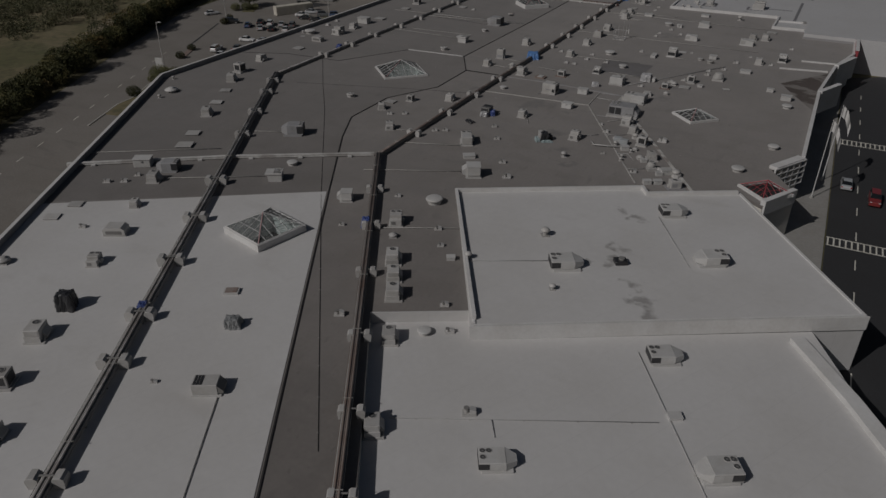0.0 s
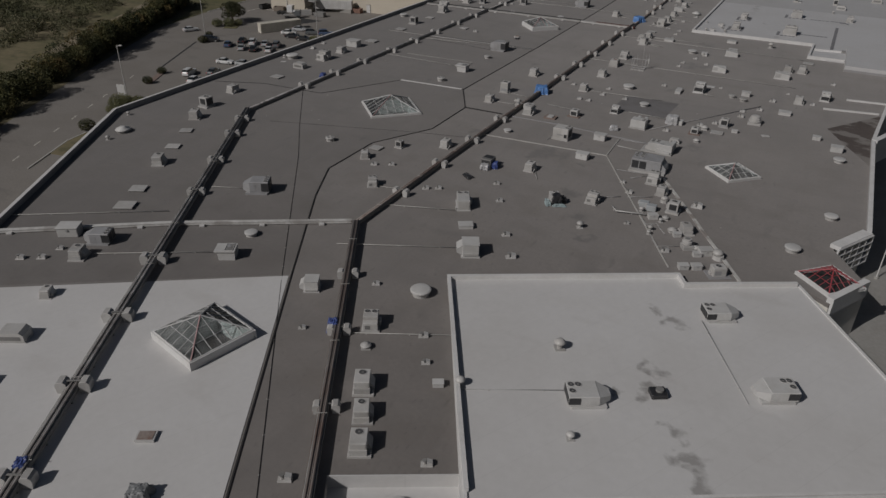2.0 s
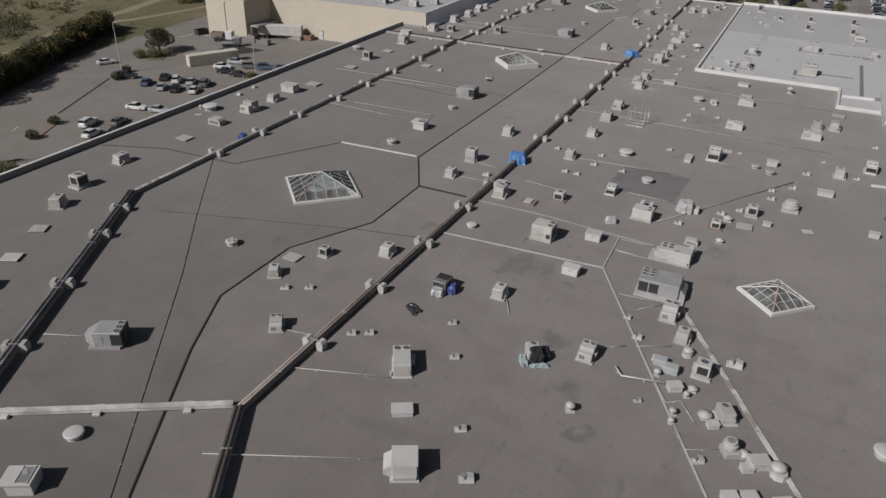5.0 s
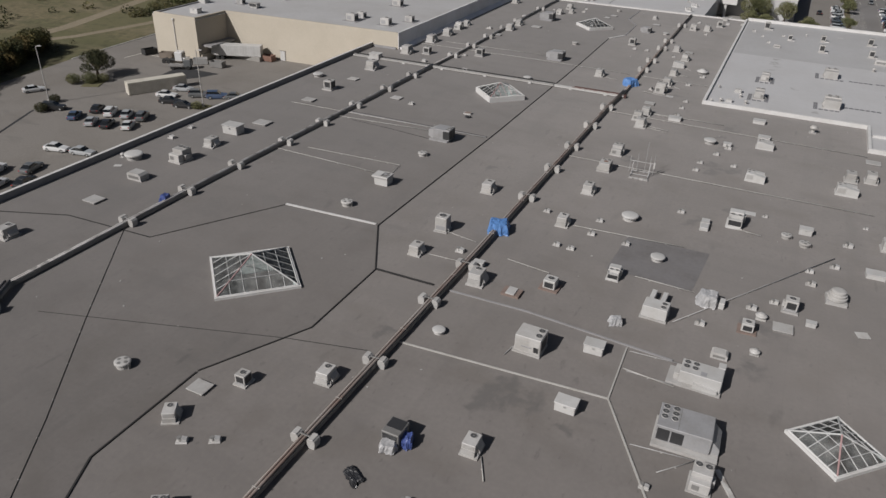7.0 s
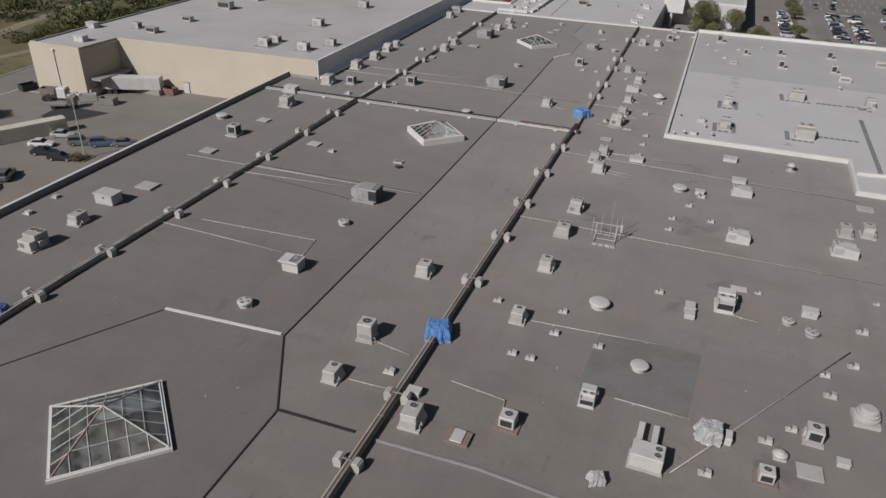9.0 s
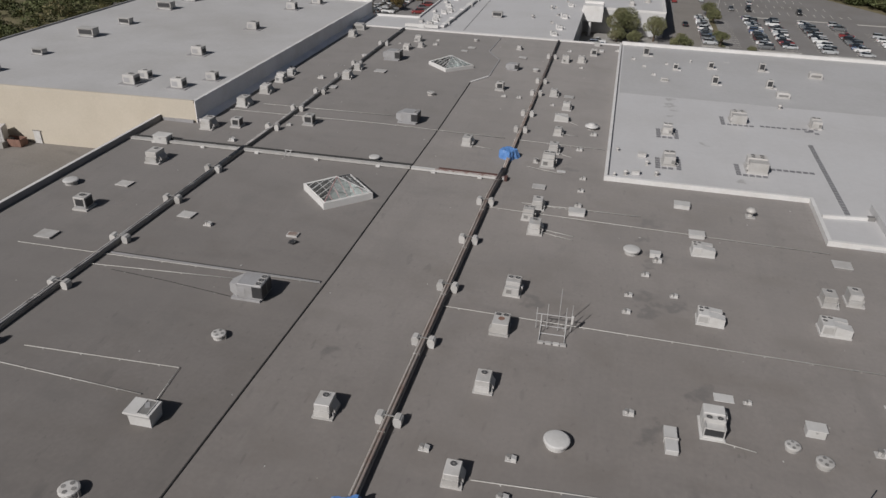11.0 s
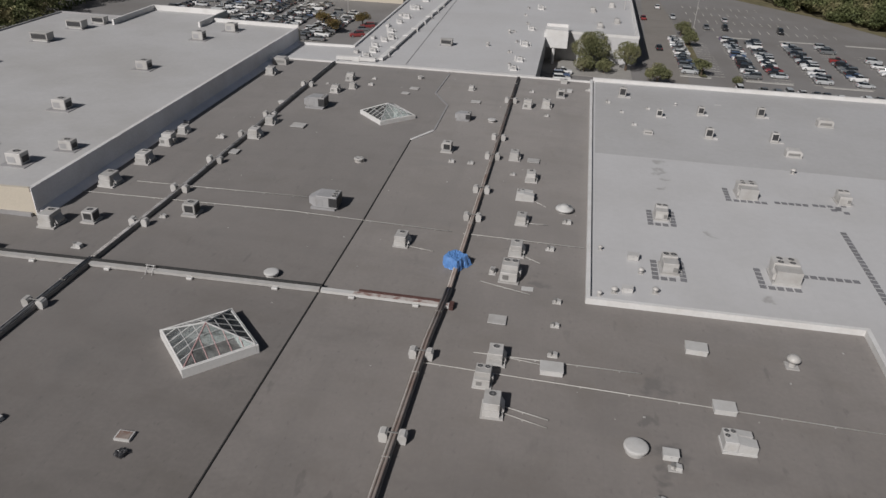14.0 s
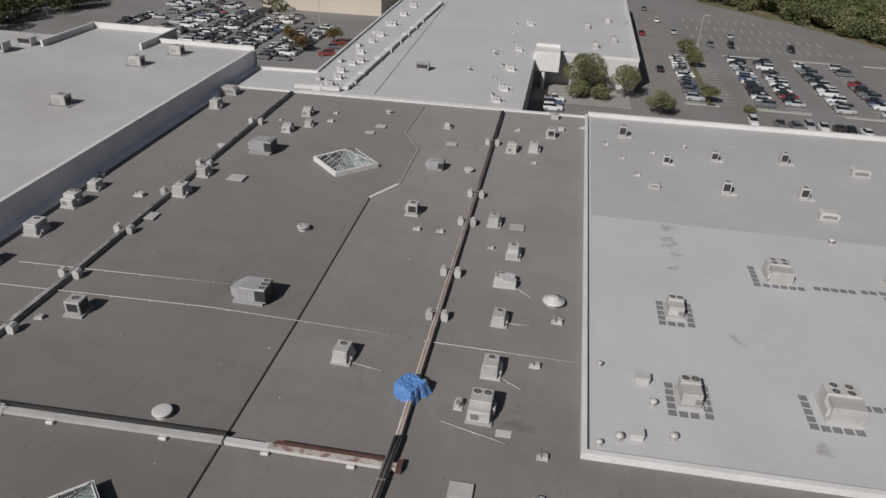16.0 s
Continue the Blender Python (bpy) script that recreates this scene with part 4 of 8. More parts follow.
PEELING = surf("peeling_white_coating", (0.5, 0.49, 0.47), 0.7, grain=2.0, vary=0.2, blotch=0.6, stain=0.3, tint=(0.6, 0.55, 0.52))
streaks(PEELING, 0.5, 1.0, 0.52, 0.56, 0.8, (0.2, 0.17, 0.155))
BLACK, PALE = "raised black expansion joint across the membrane", "raised pale expansion joint cover"
joint(BLACK, [u(-57.5, 76.0, -122), (-57.5, 76.0), (-67.8, 94.6), (-71.8, 103.4), (-71.7, 115.6)], 0.16, 0.1)
joint(BLACK, [(-71.7, 115.8), (-66.2, 126.6), (-66.2, 139.8), (-71.5, 149.6), (-70.7, 190), (-70.6, 240), (-71.0, 271.2)], 0.14, 0.1)
joint(PALE, [(-85.8, 149.0), (-71.9, 149.8)], 0.35, 0.12, PARAPET)
joint(PALE, [(-71.0, 271.4), (-68.1, 276.8)], 0.5, 0.12, PARAPET)
joint(BLACK, [(-68.0, 277.0), (-68.1, 291.4), (-71.9, 298.7), (-71.5, 313.4)], 0.3, 0.12, FLASHING)
joint("thin dark seam round the skylight bay", [(-85.8, 148.8), (-95.0, 133.1), (-108.6, 132.5), (-118.6, 128.5)], 0.16, 0.06)
joint(BLACK, [(-66.1, 139.9), (-58.6, 140.0)], 0.24)
joint("weathered grey joint strip across the roof", [(-56.6, 139.8), (-47.3, 140.0), (-31.3, 138.7)], 0.2, 0.14, FLASHING)
joint("thin dark seam across the roof", [(-93.2, 115.6), (-67.5, 123.9), (-59.1, 126.0)], 0.07, 0.03)
joint("pale joint strip with a worn top", [(-57.0, 128.7), (-35.7, 130.1), (-18.9, 99.4)], 0.15, 0.12, CONDUIT)
joint("pale joint strip with a worn top", [(-35.7, 130.3), (-35.9, 138.7)], 0.15, 0.12, CONDUIT)
joint("peeling white expansion joint curb", [(-25.4, 125.6), (-10.8, 100.3)], 0.42, 0.14, PEELING)
joint(PALE, [(-98.4, 186.2), (-71.4, 186.7)], 0.2, 0.18, FLASHING)
joint(BLACK, [(-98.4, 186.36), (-71.4, 186.86)], 0.1, 0.22)
conduit_slack = [(-96.0, 182.8), (-88.4, 182.3), (-79.8, 181.3)]


def conduit(points, r=0.05, material=None, h=0.14):
    """A thin pipe run on blocks."""
    root = thing("conduit", "thin pale roof conduit on small blocks", "conduit", "roof conduits")
    part("pipe", tube(bmesh.new(), [(*p, h) for p in points], r, 6), material or CONDUIT, root, smooth=True)
    for p, a_ in run_points(points, 4.5):
        part("block", box(bmesh.new(), -0.09, 0.09, -0.06, 0.06, 0.0, h - r + 0.01, 0.0, pose(p.x, p.y, 0, 0, 0, a_)), SHEET, root)
    return root


conduit(conduit_slack, 0.03, JOINT, 0.05)
for c_ in (((-100.8, 135.1), (-87.9, 117.1), (-78.7, 104.8), (-58.2, 75.1)), ((-57.7, 74.4), (-29.0, 33.9))):
    conduit(c_, 0.028, JOINT, 0.05)
for c_ in (((-57, 185.8), (-11.4, 185.8)), ((-51.8, 214.5), (-35.2, 214.8)), ((-57, 211.8), (-11.4, 210.8)), ((-48.5, 207.3), (-43.8, 206.2)), ((-48.5, 162.1), (-34.0, 163.2)),
           ((-100.0, 165.0), (-79.8, 164.3)), ((-111, 185.3), (-71.6, 186.5)), ((-99.5, 183.1), (-80.6, 184.8)), ((-95.1, 167.7), (-78.5, 168.6), (-78.0, 163.9)),
           ((-112.0, 239.0), (-80.7, 240.2), (-58.4, 239.6)), ((-56.8, 239.4), (-41, 239.2)), ((-106.1, 244.0), (-80.2, 245.0))):
    conduit(c_)
conduit(((-32.5, 145.5), (-16.5, 169.5)), 0.06, GALV, 0.12)
for c_ in (((-57, 84.5), (-43.0, 91.2)), ((-57.2, 97.0), (-48.2, 100.2)), ((-82.5, 89.5), (-77.8, 91.5)), ((-100.4, 68.9), (-82.0, 80.8)), ((-81.2, 68.1), (-68.8, 75.5)),
           ((-41.0, 35.0), (-28.0, 12.0)), ((-38.2, 153.0), (-31.3, 152.7)), ((-53.1, 149.5), (-47.6, 148.8), (-47.2, 145.6)), ((-35.5, 135.1), (-30.5, 134.6)),
           ((-45.5, 69.5), (-33.5, 75.5))):
    conduit(c_)
for c_, zz in ((((-26.5, 41.2), (-4.5, 52.0)), -1.3), (((-18.1, 45.3), (-17.0, 43.4)), -1.3), (((-8.7, 61.3), (0.8, 45.2)), -1.3), (((-30.9, 67.2), (-21.8, 72.0)), 0.3), (((-13.2, 89.4), (-7.0, 78.0)), 0.3)):
    conduit(c_, 0.035, GALV, 0.1).location.z = zz
for x_, y_, dx, dy in ((-49.4, 214.6, 4.6, -0.6), (-48.3, 206.4, 4.4, -1.2), (-48.9, 235.6, 2.6, -1.7), (-48.9, 244.4, 2.9, 0.2), (-48.9, 252.3, 2.4, -2.2), (-29.0, 172.0, 3.6, -0.6), (-62.2, 146.0, 4.6, 0.2), (-62.0, 101.6, 3.4, 0.6), (-43.4, 118.0, 1.2, -2.4), (-62.9, 234.4, 3.2, -0.6), (-62.6, 152.4, 4.4, -0.8), (-53.0, 228.2, 6.0, -1.6)):
    conduit(((x_, y_), (x_ + dx, y_ + dy)), 0.045, CONDUIT, 0.12)
# repaired patch of darker, bluer membrane
structure("roof_patch", extrude(bmesh.new(), [(-41.8, 153.4), (-31.6, 153.0), (-30.9, 163.2), (-41.2, 163.0)], 0.002, 0.012), surf("blue_grey_membrane", (0.158, 0.151, 0.152), 0.85, grain=2, vary=0.08, blotch=0.28, stain=0.22), "newer blue-grey membrane patch", "roof patch")

# Dark brown area, broken up by noise with a paler roof tone.
structure("roof_patch_dark", extrude(bmesh.new(), [(-4.4, 162.7), (-1.9, 156.8), (2.6, 147.0), (2.7, 158.8), (4.4, 175.5)], 0.002, 0.012), streaks(surf("black_brown_mottle", (0.085, 0.07, 0.064), 0.85, grain=2, vary=0.1, blotch=0.2, stain=0.2), 0.22, 1.4, 0.5, 0.57, 0.9, (0.19, 0.175, 0.163)), "ragged dark brown area of roof by the street front", "roof patch")

# ---- skylights ----


def skylight(x, y, yaw, w, curb, rise, bar_mat, edge_mat, label, cells=6, deep=2.6, pink=0, glazed=True, pink_bars=False, well=None):
    """A hipped glass pyramid on a white curb, over a well whose shade is coloured in."""
    root = thing("skylight", label, "skylight", "pyramid skylights")
    root.matrix_basis = pose(x, y, 0, 0, 0, yaw)
    h = w / 2
    ring = [(-h, -h), (h, -h), (h, h), (-h, h)]
    for i in range(4):
        (ax, ay), (bx_, by_) = ring[i], ring[(i + 1) % 4]
        d = Vector((bx_ - ax, by_ - ay)).normalized() * 0.15
        part("curb", strip(bmesh.new(), [(ax - d.x, ay - d.y), (bx_ - d.x, by_ - d.y)], 0.22, 0.0, curb), PARAPET, root)
    if deep:
        for sx, sy in ((-1, 0), (1, 0), (0, -1), (0, 1)):
            e_, q_ = h - 0.12, 0.04
            bm = bx(sx * e_ - q_, sx * e_ + q_, -e_ + q_, e_ - q_, -deep, 0.0) if sx else bx(-e_ - q_, e_ + q_, sy * e_ - q_, sy * e_ + q_, -deep, 0.0)
            part("well_wall", bm, well or WELL_WALL, root, "plastered light well")
        part("well_floor", bx(-h + 0.17, h - 0.17, -h + 0.17, h - 0.17, -deep - 0.02, -deep), WELL_DIM, root, "red-brown floor, coloured dark for the unlit mall below")
    else:
        # No well is cut here: a black sheet paints its shade.
        part("well", bx(-h + 0.16, h - 0.16, -h + 0.16, h - 0.16, 0.005, 0.02), RUBBER, root, "flat black sheet in place of the well's shade")
    apex = Vector((0, 0, curb + rise))
    corners = [Vector((a_ * 0.97, b_ * 0.97, curb + 0.02)) for a_, b_ in ring]
    for i in range(4):
        a_, b_ = corners[i], corners[(i + 1) % 4]
        n = (b_ - a_).cross(apex - a_).normalized()
        bm = bmesh.new()
        lo = [bm.verts.new(p - n * 0.02) for p in (a_, b_, apex)]
        hi = [bm.verts.new(p) for p in (a_, b_, apex)]
        bm.faces.new(hi)
        bm.faces.new(lo[::-1])
        for k in range(3):
            j = (k + 1) % 3
            bm.faces.new((lo[k], lo[j], hi[j], hi[k]))
        if glazed:
            pane = part("pane", bm, PANE, root)
            pane.visible_shadow = False
        else:
            bm.free()
        part("hip_bar", tube(bmesh.new(), [a_ + Vector((0, 0, 0.03)), apex + Vector((0, 0, 0.03))], 0.075, 6), edge_mat if i == pink or edge_mat is RED_FRAME else bar_mat, root)
        part("sill_bar", tube(bmesh.new(), [a_ + n * 0.03, b_ + n * 0.03], 0.06, 6), PARAPET, root)
        for k in range(1, cells):
            f = k / cells
            foot = a_.lerp(b_, f)
            top = a_.lerp(apex, 2 * f) if f < 0.5 else b_.lerp(apex, 2 * (1 - f)) if f > 0.5 else apex
            part("glazing_bar", tube(bmesh.new(), [foot + n * 0.03, top + n * 0.03], 0.04, 5), edge_mat if i == pink and pink_bars or edge_mat is RED_FRAME else bar_mat, root)
        for f in (0.36, 0.7):
            part("purlin", tube(bmesh.new(), [a_.lerp(apex, f) + n * 0.03, b_.lerp(apex, f) + n * 0.03], 0.035, 5), bar_mat, root)
    return root


GREYBAR = surf("white_glazing_bar", (0.42, 0.42, 0.42), 0.5, grain=5, vary=0.08, blotch=0.6, stain=0.2)


def cut_wells(names, wells):
    """Opens the roofs and the block below them where the light wells go down."""
    cutters = []
    for x, y, yaw, w in wells:
        c = solid("cutter", bx(-w / 2 + 0.08, w / 2 - 0.08, -w / 2 + 0.08, w / 2 - 0.08, -2.7, 1.0), RUBBER)
        c.matrix_basis = pose(x, y, 0, 0, 0, yaw)
        cutters.append(c)
    for name in names:
        ob = bpy.data.objects[name]
        mods = []
        for c in cutters:
            md = ob.modifiers.new("well", "BOOLEAN")
            md.operation, md.object, md.solver = "DIFFERENCE", c, "EXACT"
            mods.append(md)
        me = bpy.data.meshes.new_from_object(ob.evaluated_get(bpy.context.evaluated_depsgraph_get()))
        for md in mods:
            ob.modifiers.remove(md)
        ob.data = me
    for c in cutters:
        bpy.data.objects.remove(c)


cut_wells(("roof_main", "roof_west_section", "roof_white_wing", "wall_mall"), ((-57.5, 61.9, -14.5, 7.2), (-78.2, 132.4, 44.5, 9.2), (-78.0, 209.9, 44.5, 7.3), (-77.9, 282.3, 45, 7.3), (-16.4, 133.0, 44.5, 5.7)))
skylight(-57.5, 61.9, -14.5, 7.2, 1.0, 1.9, GREYBAR, PINK_FRAME, "pyramid skylight with white curb and one faded pink hip", pink=1)
skylight(-78.2, 132.4, 44.5, 9.2, 0.32, 2.3, GREYBAR, PINK_FRAME, "large low pyramid skylight with many panes", 6)
skylight(-78.0, 209.9, 44.5, 7.3, 1.0, 1.8, GREYBAR, PINK_FRAME, "pyramid skylight with a tall white curb", 6, pink_bars=True)
skylight(-77.9, 282.3, 45, 7.3, 0.7, 1.8, GREYBAR, GREYBAR, "pyramid skylight with white bars", 6)
# Here the well walls take the dim floor colour too, as painted shade.
skylight(-16.4, 133.0, 44.5, 5.7, 0.35, 1.3, GREYBAR, PINK_FRAME, "low pyramid skylight with a pink ridge bar over a well coloured as shade", 5, well=WELL_DIM)
skylight(-1.4, 105.4, 45, 5.2, 0.4, 1.4, RED_FRAME, RED_FRAME, "open pyramid skylight frame of bright red steel bars", 6, 0.0, 0, False)

# service runs round the crowded corner
for c_ in (((-25.2, 111.1), (-24.0, 109.1), (-22.8, 110.0), (-21.2, 107.6)), ((-22.9, 106.5), (-21.4, 103.8), (-18.7, 105.3)), ((-31.7, 114.3), (-29.4, 115.9)), ((-28.5, 116.3), (-25.2, 118.1)), ((-35.1, 134.9), (-30.7, 134.9)), ((-35.5, 138.2), (-30.4, 138.5)), ((-32.6, 125.2), (-27.3, 125.8)), ((-29.9, 123.0), (-27.3, 125.7))):
    conduit(c_, 0.045, GALV, 0.1)
conduit(((-29.5, 111.9), (-28.6, 110.7), (-24.4, 111.7)), 0.1, SHEET_WHITE, 0.3)
# scraps on the roof
for x_, y_, w_, d_, seed in ((-51.8, 111.4, 2.3, 1.2, 51), (-78.3, 194.7, 1.1, 1.0, 52)):
    t_ = tarp("sheet_scrap", "dark crumpled scrap of roofing sheet", w_, d_, 0.3, TARP_BLACK, seed)
    t_.matrix_basis = pose(x_, y_, 0, 0, 0, 10 * seed)
t_ = tarp("sheet_scrap", "crumpled silver sheet over a roof fan", 1.5, 1.3, 0.8, TARP_SILVER, 58)
t_.matrix_basis = pose(-38.0, 142.4, 0, 0, 0, 20)

# ---- rooftop equipment ----


def ring_wall(r, h, seg=18, thick=0.04):
    """An open upright ring with a wall of its own thickness."""
    bm = bmesh.new()
    rows = [[bm.verts.new((q * math.cos(6.28318 * i / seg), q * math.sin(6.28318 * i / seg), z)) for i in range(seg)] for q, z in ((r, 0.0), (r, h), (r - thick, h), (r - thick, 0.0))]
    for p, q in zip(rows, rows[1:]):
        for i in range(seg):
            j = (i + 1) % seg
            bm.faces.new((p[i], p[j], q[j], q[i]))
    return bm


def fan(parent, x, y, z, r):
    """A round condenser fan: low open ring, hub, and a flat throat disc coloured as shade."""
    ring = part("fan_ring", ring_wall(r, 0.05), SHEET, parent)
    ring.location = (x, y, z)
    throat = part("fan_throat", cyl(bmesh.new(), 0, 0, 0.004, 0.012, r - 0.03, seg=18), FANGREY, ring, "flat fan throat disc in a shaded grey")
    hub = part("fan_hub", cyl(bmesh.new(), 0, 0, 0.013, 0.03, r * 0.27, seg=10), SHEET_GREY, ring)


def condenser():
    root = thing("condenser_unit", "off-white sheet-metal air conditioner with one top fan", "air conditioner", "rooftop condensers")
    part("curb", bx(-0.95, 0.95, -1.1, 1.1, 0, 0.18), SHEET, root)
    part("cabinet", bx(-0.78, 0.62, -0.85, 1.0, 0.18, 1.4, bevel=0.04), SHEET, root)
    part("skirt", prism(bmesh.new(), [(-0.78, 0.18), (0.62, 0.18), (0.62, 0.75), (-0.78, 0.75)], -1.0, -0.852), SHEET, root)
    part("front_panel", bx(-0.66, 0.5, -0.875, -0.853, 0.8, 1.3), SHEET, root)
    part("side_hood", prism(bmesh.new(), [(0.62, 0.3), (0.98, 0.3), (0.98, 0.55), (0.62, 1.05)], -0.4, 0.8), SHEET, root)
    fan(root, -0.08, 0.5, 1.4, 0.36)
    part("pipe_stub", tube(bmesh.new(), [(0.62, -0.5, 0.5), (0.85, -0.6, 0.45), (0.9, -0.75, 0.1)], 0.05, 6), GALV, root)
    return root


def condenser_coil():
    root = thing("condenser_unit", "boxy air conditioner with a dark coil face", "air conditioner", "rooftop condensers")
    part("curb", bx(-0.95, 0.95, -1.0, 1.0, 0, 0.22), SHEET, root)
    part("cabinet", bx(-0.75, 0.75, -0.75, 0.75, 0.22, 1.6, bevel=0.04), SHEET, root)
    part("coil", bx(-0.5, 0.55, -0.775, -0.755, 0.55, 1.4), COIL, root, "dark coil grille")
    part("front_panel", bx(-0.68, 0.68, -0.77, -0.752, 0.27, 0.5), UNIT_GREY, root)
    part("side_coil", bx(0.755, 0.775, -0.6, 0.6, 0.4, 1.4), COIL, root)
    fan(root, 0.0, 0.1, 1.6, 0.42)
    part("service_box", bx(-1.0, -0.755, -0.4, 0.2, 0.5, 1.2, bevel=0.02), SHEET, root)
    return root


def condenser_twin():
    root = thing("condenser_unit", "pale air conditioner with twin fans behind a stepped front", "air conditioner", "rooftop condensers")
    part("curb", bx(-1.0, 1.0, -1.2, 1.2, 0, 0.18), SHEET, root)
    part("cabinet", bx(-0.82, 0.82, -0.4, 1.15, 0.18, 1.6, bevel=0.04), SHEET, root)
    part("front_section", bx(-0.82, 0.82, -1.1, -0.402, 0.18, 1.15, bevel=0.04), SHEET, root)
    fan(root, -0.4, 0.7, 1.6, 0.34)
    fan(root, 0.4, 0.7, 1.6, 0.34)
    part("louvre", bx(-0.6, 0.0, -1.125, -1.105, 0.4, 0.9), SHEET_GREY, root)
    part("side_box", bx(0.83, 1.1, -0.2, 0.6, 0.3, 0.95, bevel=0.03), SHEET, root)
    return root


def framecoil():
    root = thing("condenser_unit", "white condenser with twin fans over an open framed coil", "air conditioner", "rooftop condensers")
    part("curb", bx(-1.0, 0.95, -1.35, 1.35, 0, 0.15), SHEET_WHITE, root)
    part("cabinet", bx(-0.85, 0.85, 0.1, 1.25, 0.15, 1.6, bevel=0.05), SHEET_WHITE, root)
    part("fan_deck", bx(-0.85, 0.85, -0.5, 0.096, 0.15, 1.45, bevel=0.03), SHEET_WHITE, root)
    part("coil", prism(bmesh.new(), [(-0.72, 0.2), (0.72, 0.2), (0.72, 1.02), (-0.72, 1.02)], -1.15, -0.51), COIL, root, "dark sloping coil bank")
    for sx in (-0.82, 0.74):
        part("coil_frame", bx(sx, sx + 0.08, -1.22, -0.502, 0.15, 1.3), SHEET_WHITE, root)
    part("coil_lid", bx(-0.73, 0.73, -1.2, -0.505, 1.025, 1.12), SHEET_WHITE, root)
    part("coil_frame", bx(-0.73, 0.73, -1.24, -1.16, 0.15, 0.35), SHEET_WHITE, root)
    fan(root, -0.42, -0.2, 1.45, 0.28)
    fan(root, 0.42, -0.2, 1.45, 0.28)
    part("side_box", bx(0.852, 1.1, 0.3, 1.1, 0.3, 1.2, bevel=0.03), SHEET_WHITE, root)
    return root


def condred():
    root = thing("condenser_unit", "white air-conditioning unit on a rusty red timber frame", "air conditioner", "rooftop condensers")
    part("sleeper_frame", bx(-1.2, 1.2, -1.1, 1.1, 0, 0.16), WOOD, root, "rusty red base frame")
    part("cabinet", bx(-0.75, 0.75, -0.75, 0.75, 0.16, 1.3, bevel=0.05), SHEET_WHITE, root)
    part("coil", bx(-0.55, 0.55, -0.775, -0.755, 0.35, 1.05), COIL, root)
    fan(root, 0, 0.05, 1.3, 0.42)
    return root


def black_cover():
    root = tarp("covered_unit", "roof unit bundled in crumpled black plastic sheet", 2.1, 1.9, 1.7, TARP_BLACK, 71)
    part("casing", bx(-0.6, 0.6, -0.55, 0.55, 0.0, 1.3, bevel=0.05), SHEET_GREY, root)
    return root


def grey_cover():
    root = tarp("covered_unit", "roof fan under a grey weathered tarpaulin", 2.0, 1.7, 1.1, TARP_GREY, 72)
    part("casing", bx(-0.5, 0.5, -0.45, 0.45, 0.0, 0.8, bevel=0.05), SHEET_GREY, root)
    return root


def vent():
    root = thing("plumbing_vent", "small pale roof vent on a flashed base", "roof vent", "small roof vents")
    part("base", bx(-0.55, 0.55, -0.35, 0.35, 0, 0.12, bevel=0.03), SHEET, root)
    part("vent_pipe", cyl(bmesh.new(), -0.22, 0, 0.12, 0.5, 0.16, seg=12), SHEET, root)
    part("cap", prism(bmesh.new(), [(0.02, 0.12), (0.5, 0.12), (0.5, 0.42), (0.02, 0.55)], -0.25, 0.25), SHEET_WHITE, root)
    part("rim", cyl(bmesh.new(), -0.22, 0, 0.5, 0.58, 0.22, seg=12), SHEET_GREY, root)
    return root


def roundvent():
    root = thing("round_vent", "small round metal vent cap", "roof vent", "small roof vents")
    part("vent_pipe", cyl(bmesh.new(), 0, 0, 0, 0.6, 0.25, seg=12), SHEET, root)
    part("cowl", lathe([(0.3, 0.55), (0.5, 0.6), (0.5, 0.75), (0.3, 0.95), (0.1, 1.0)], 14), SHEET, root, smooth=True)
    part("flange", bx(-0.45, 0.45, -0.45, 0.45, 0, 0.08), SHEET, root)
    return root


def hatch():
    root = thing("flat_curb_cap", "flat square metal cap over an unused curb", "curb cap", "flat curb caps")
    part("curb", bx(-1.0, 1.0, -0.85, 0.85, 0, 0.18), SHEET_GREY, root)
    part("lid", bx(-1.1, 1.1, -0.95, 0.95, 0.184, 0.28, bevel=0.03), SHEET, root)
    return root


def flatbox():
    root = thing("capped_curb", "low pale metal curb box with a flat lid", "curb cap", "flat curb caps")
    part("curb", bx(-1.05, 1.05, -0.75, 0.75, 0, 0.5), SHEET_WHITE, root)
    part("lid", bx(-1.12, 1.12, -0.82, 0.82, 0.504, 0.6, bevel=0.03), SHEET_WHITE, root)
    return root


def boxcurb():
    root = thing("metal_box", "plain pale sheet-metal equipment box", "equipment box", "equipment boxes")
    part("housing", bx(-0.85, 0.85, -0.6, 0.6, 0, 0.85, bevel=0.05), SHEET_WHITE, root)
    part("lid", bx(-0.92, 0.92, -0.67, 0.67, 0.854, 0.92, bevel=0.02), SHEET_WHITE, root)
    part("latch", bx(-0.1, 0.1, -0.68, -0.61, 0.6, 0.75), GALV, root)
    return root


RUST_LID = surf("rust_stained_lid", (0.24, 0.2, 0.18), 0.8, grain=5, vary=0.15, blotch=0.8, stain=0.3)
streaks(RUST_LID, 0.9, 1.0, 0.5, 0.6, 0.7, (0.16, 0.09, 0.07))


def brownhatch():
    root = thing("roof_hatch", "rust-brown topped roof hatch with pale rim", "roof hatch", "rusty hatches")
    part("curb", bx(-0.8, 0.8, -0.6, 0.6, 0, 0.3), SHEET_WHITE, root)
    part("lid", bx(-0.65, 0.65, -0.48, 0.48, 0.302, 0.34), RUST_LID, root, "rust-stained hatch lid")
    return root


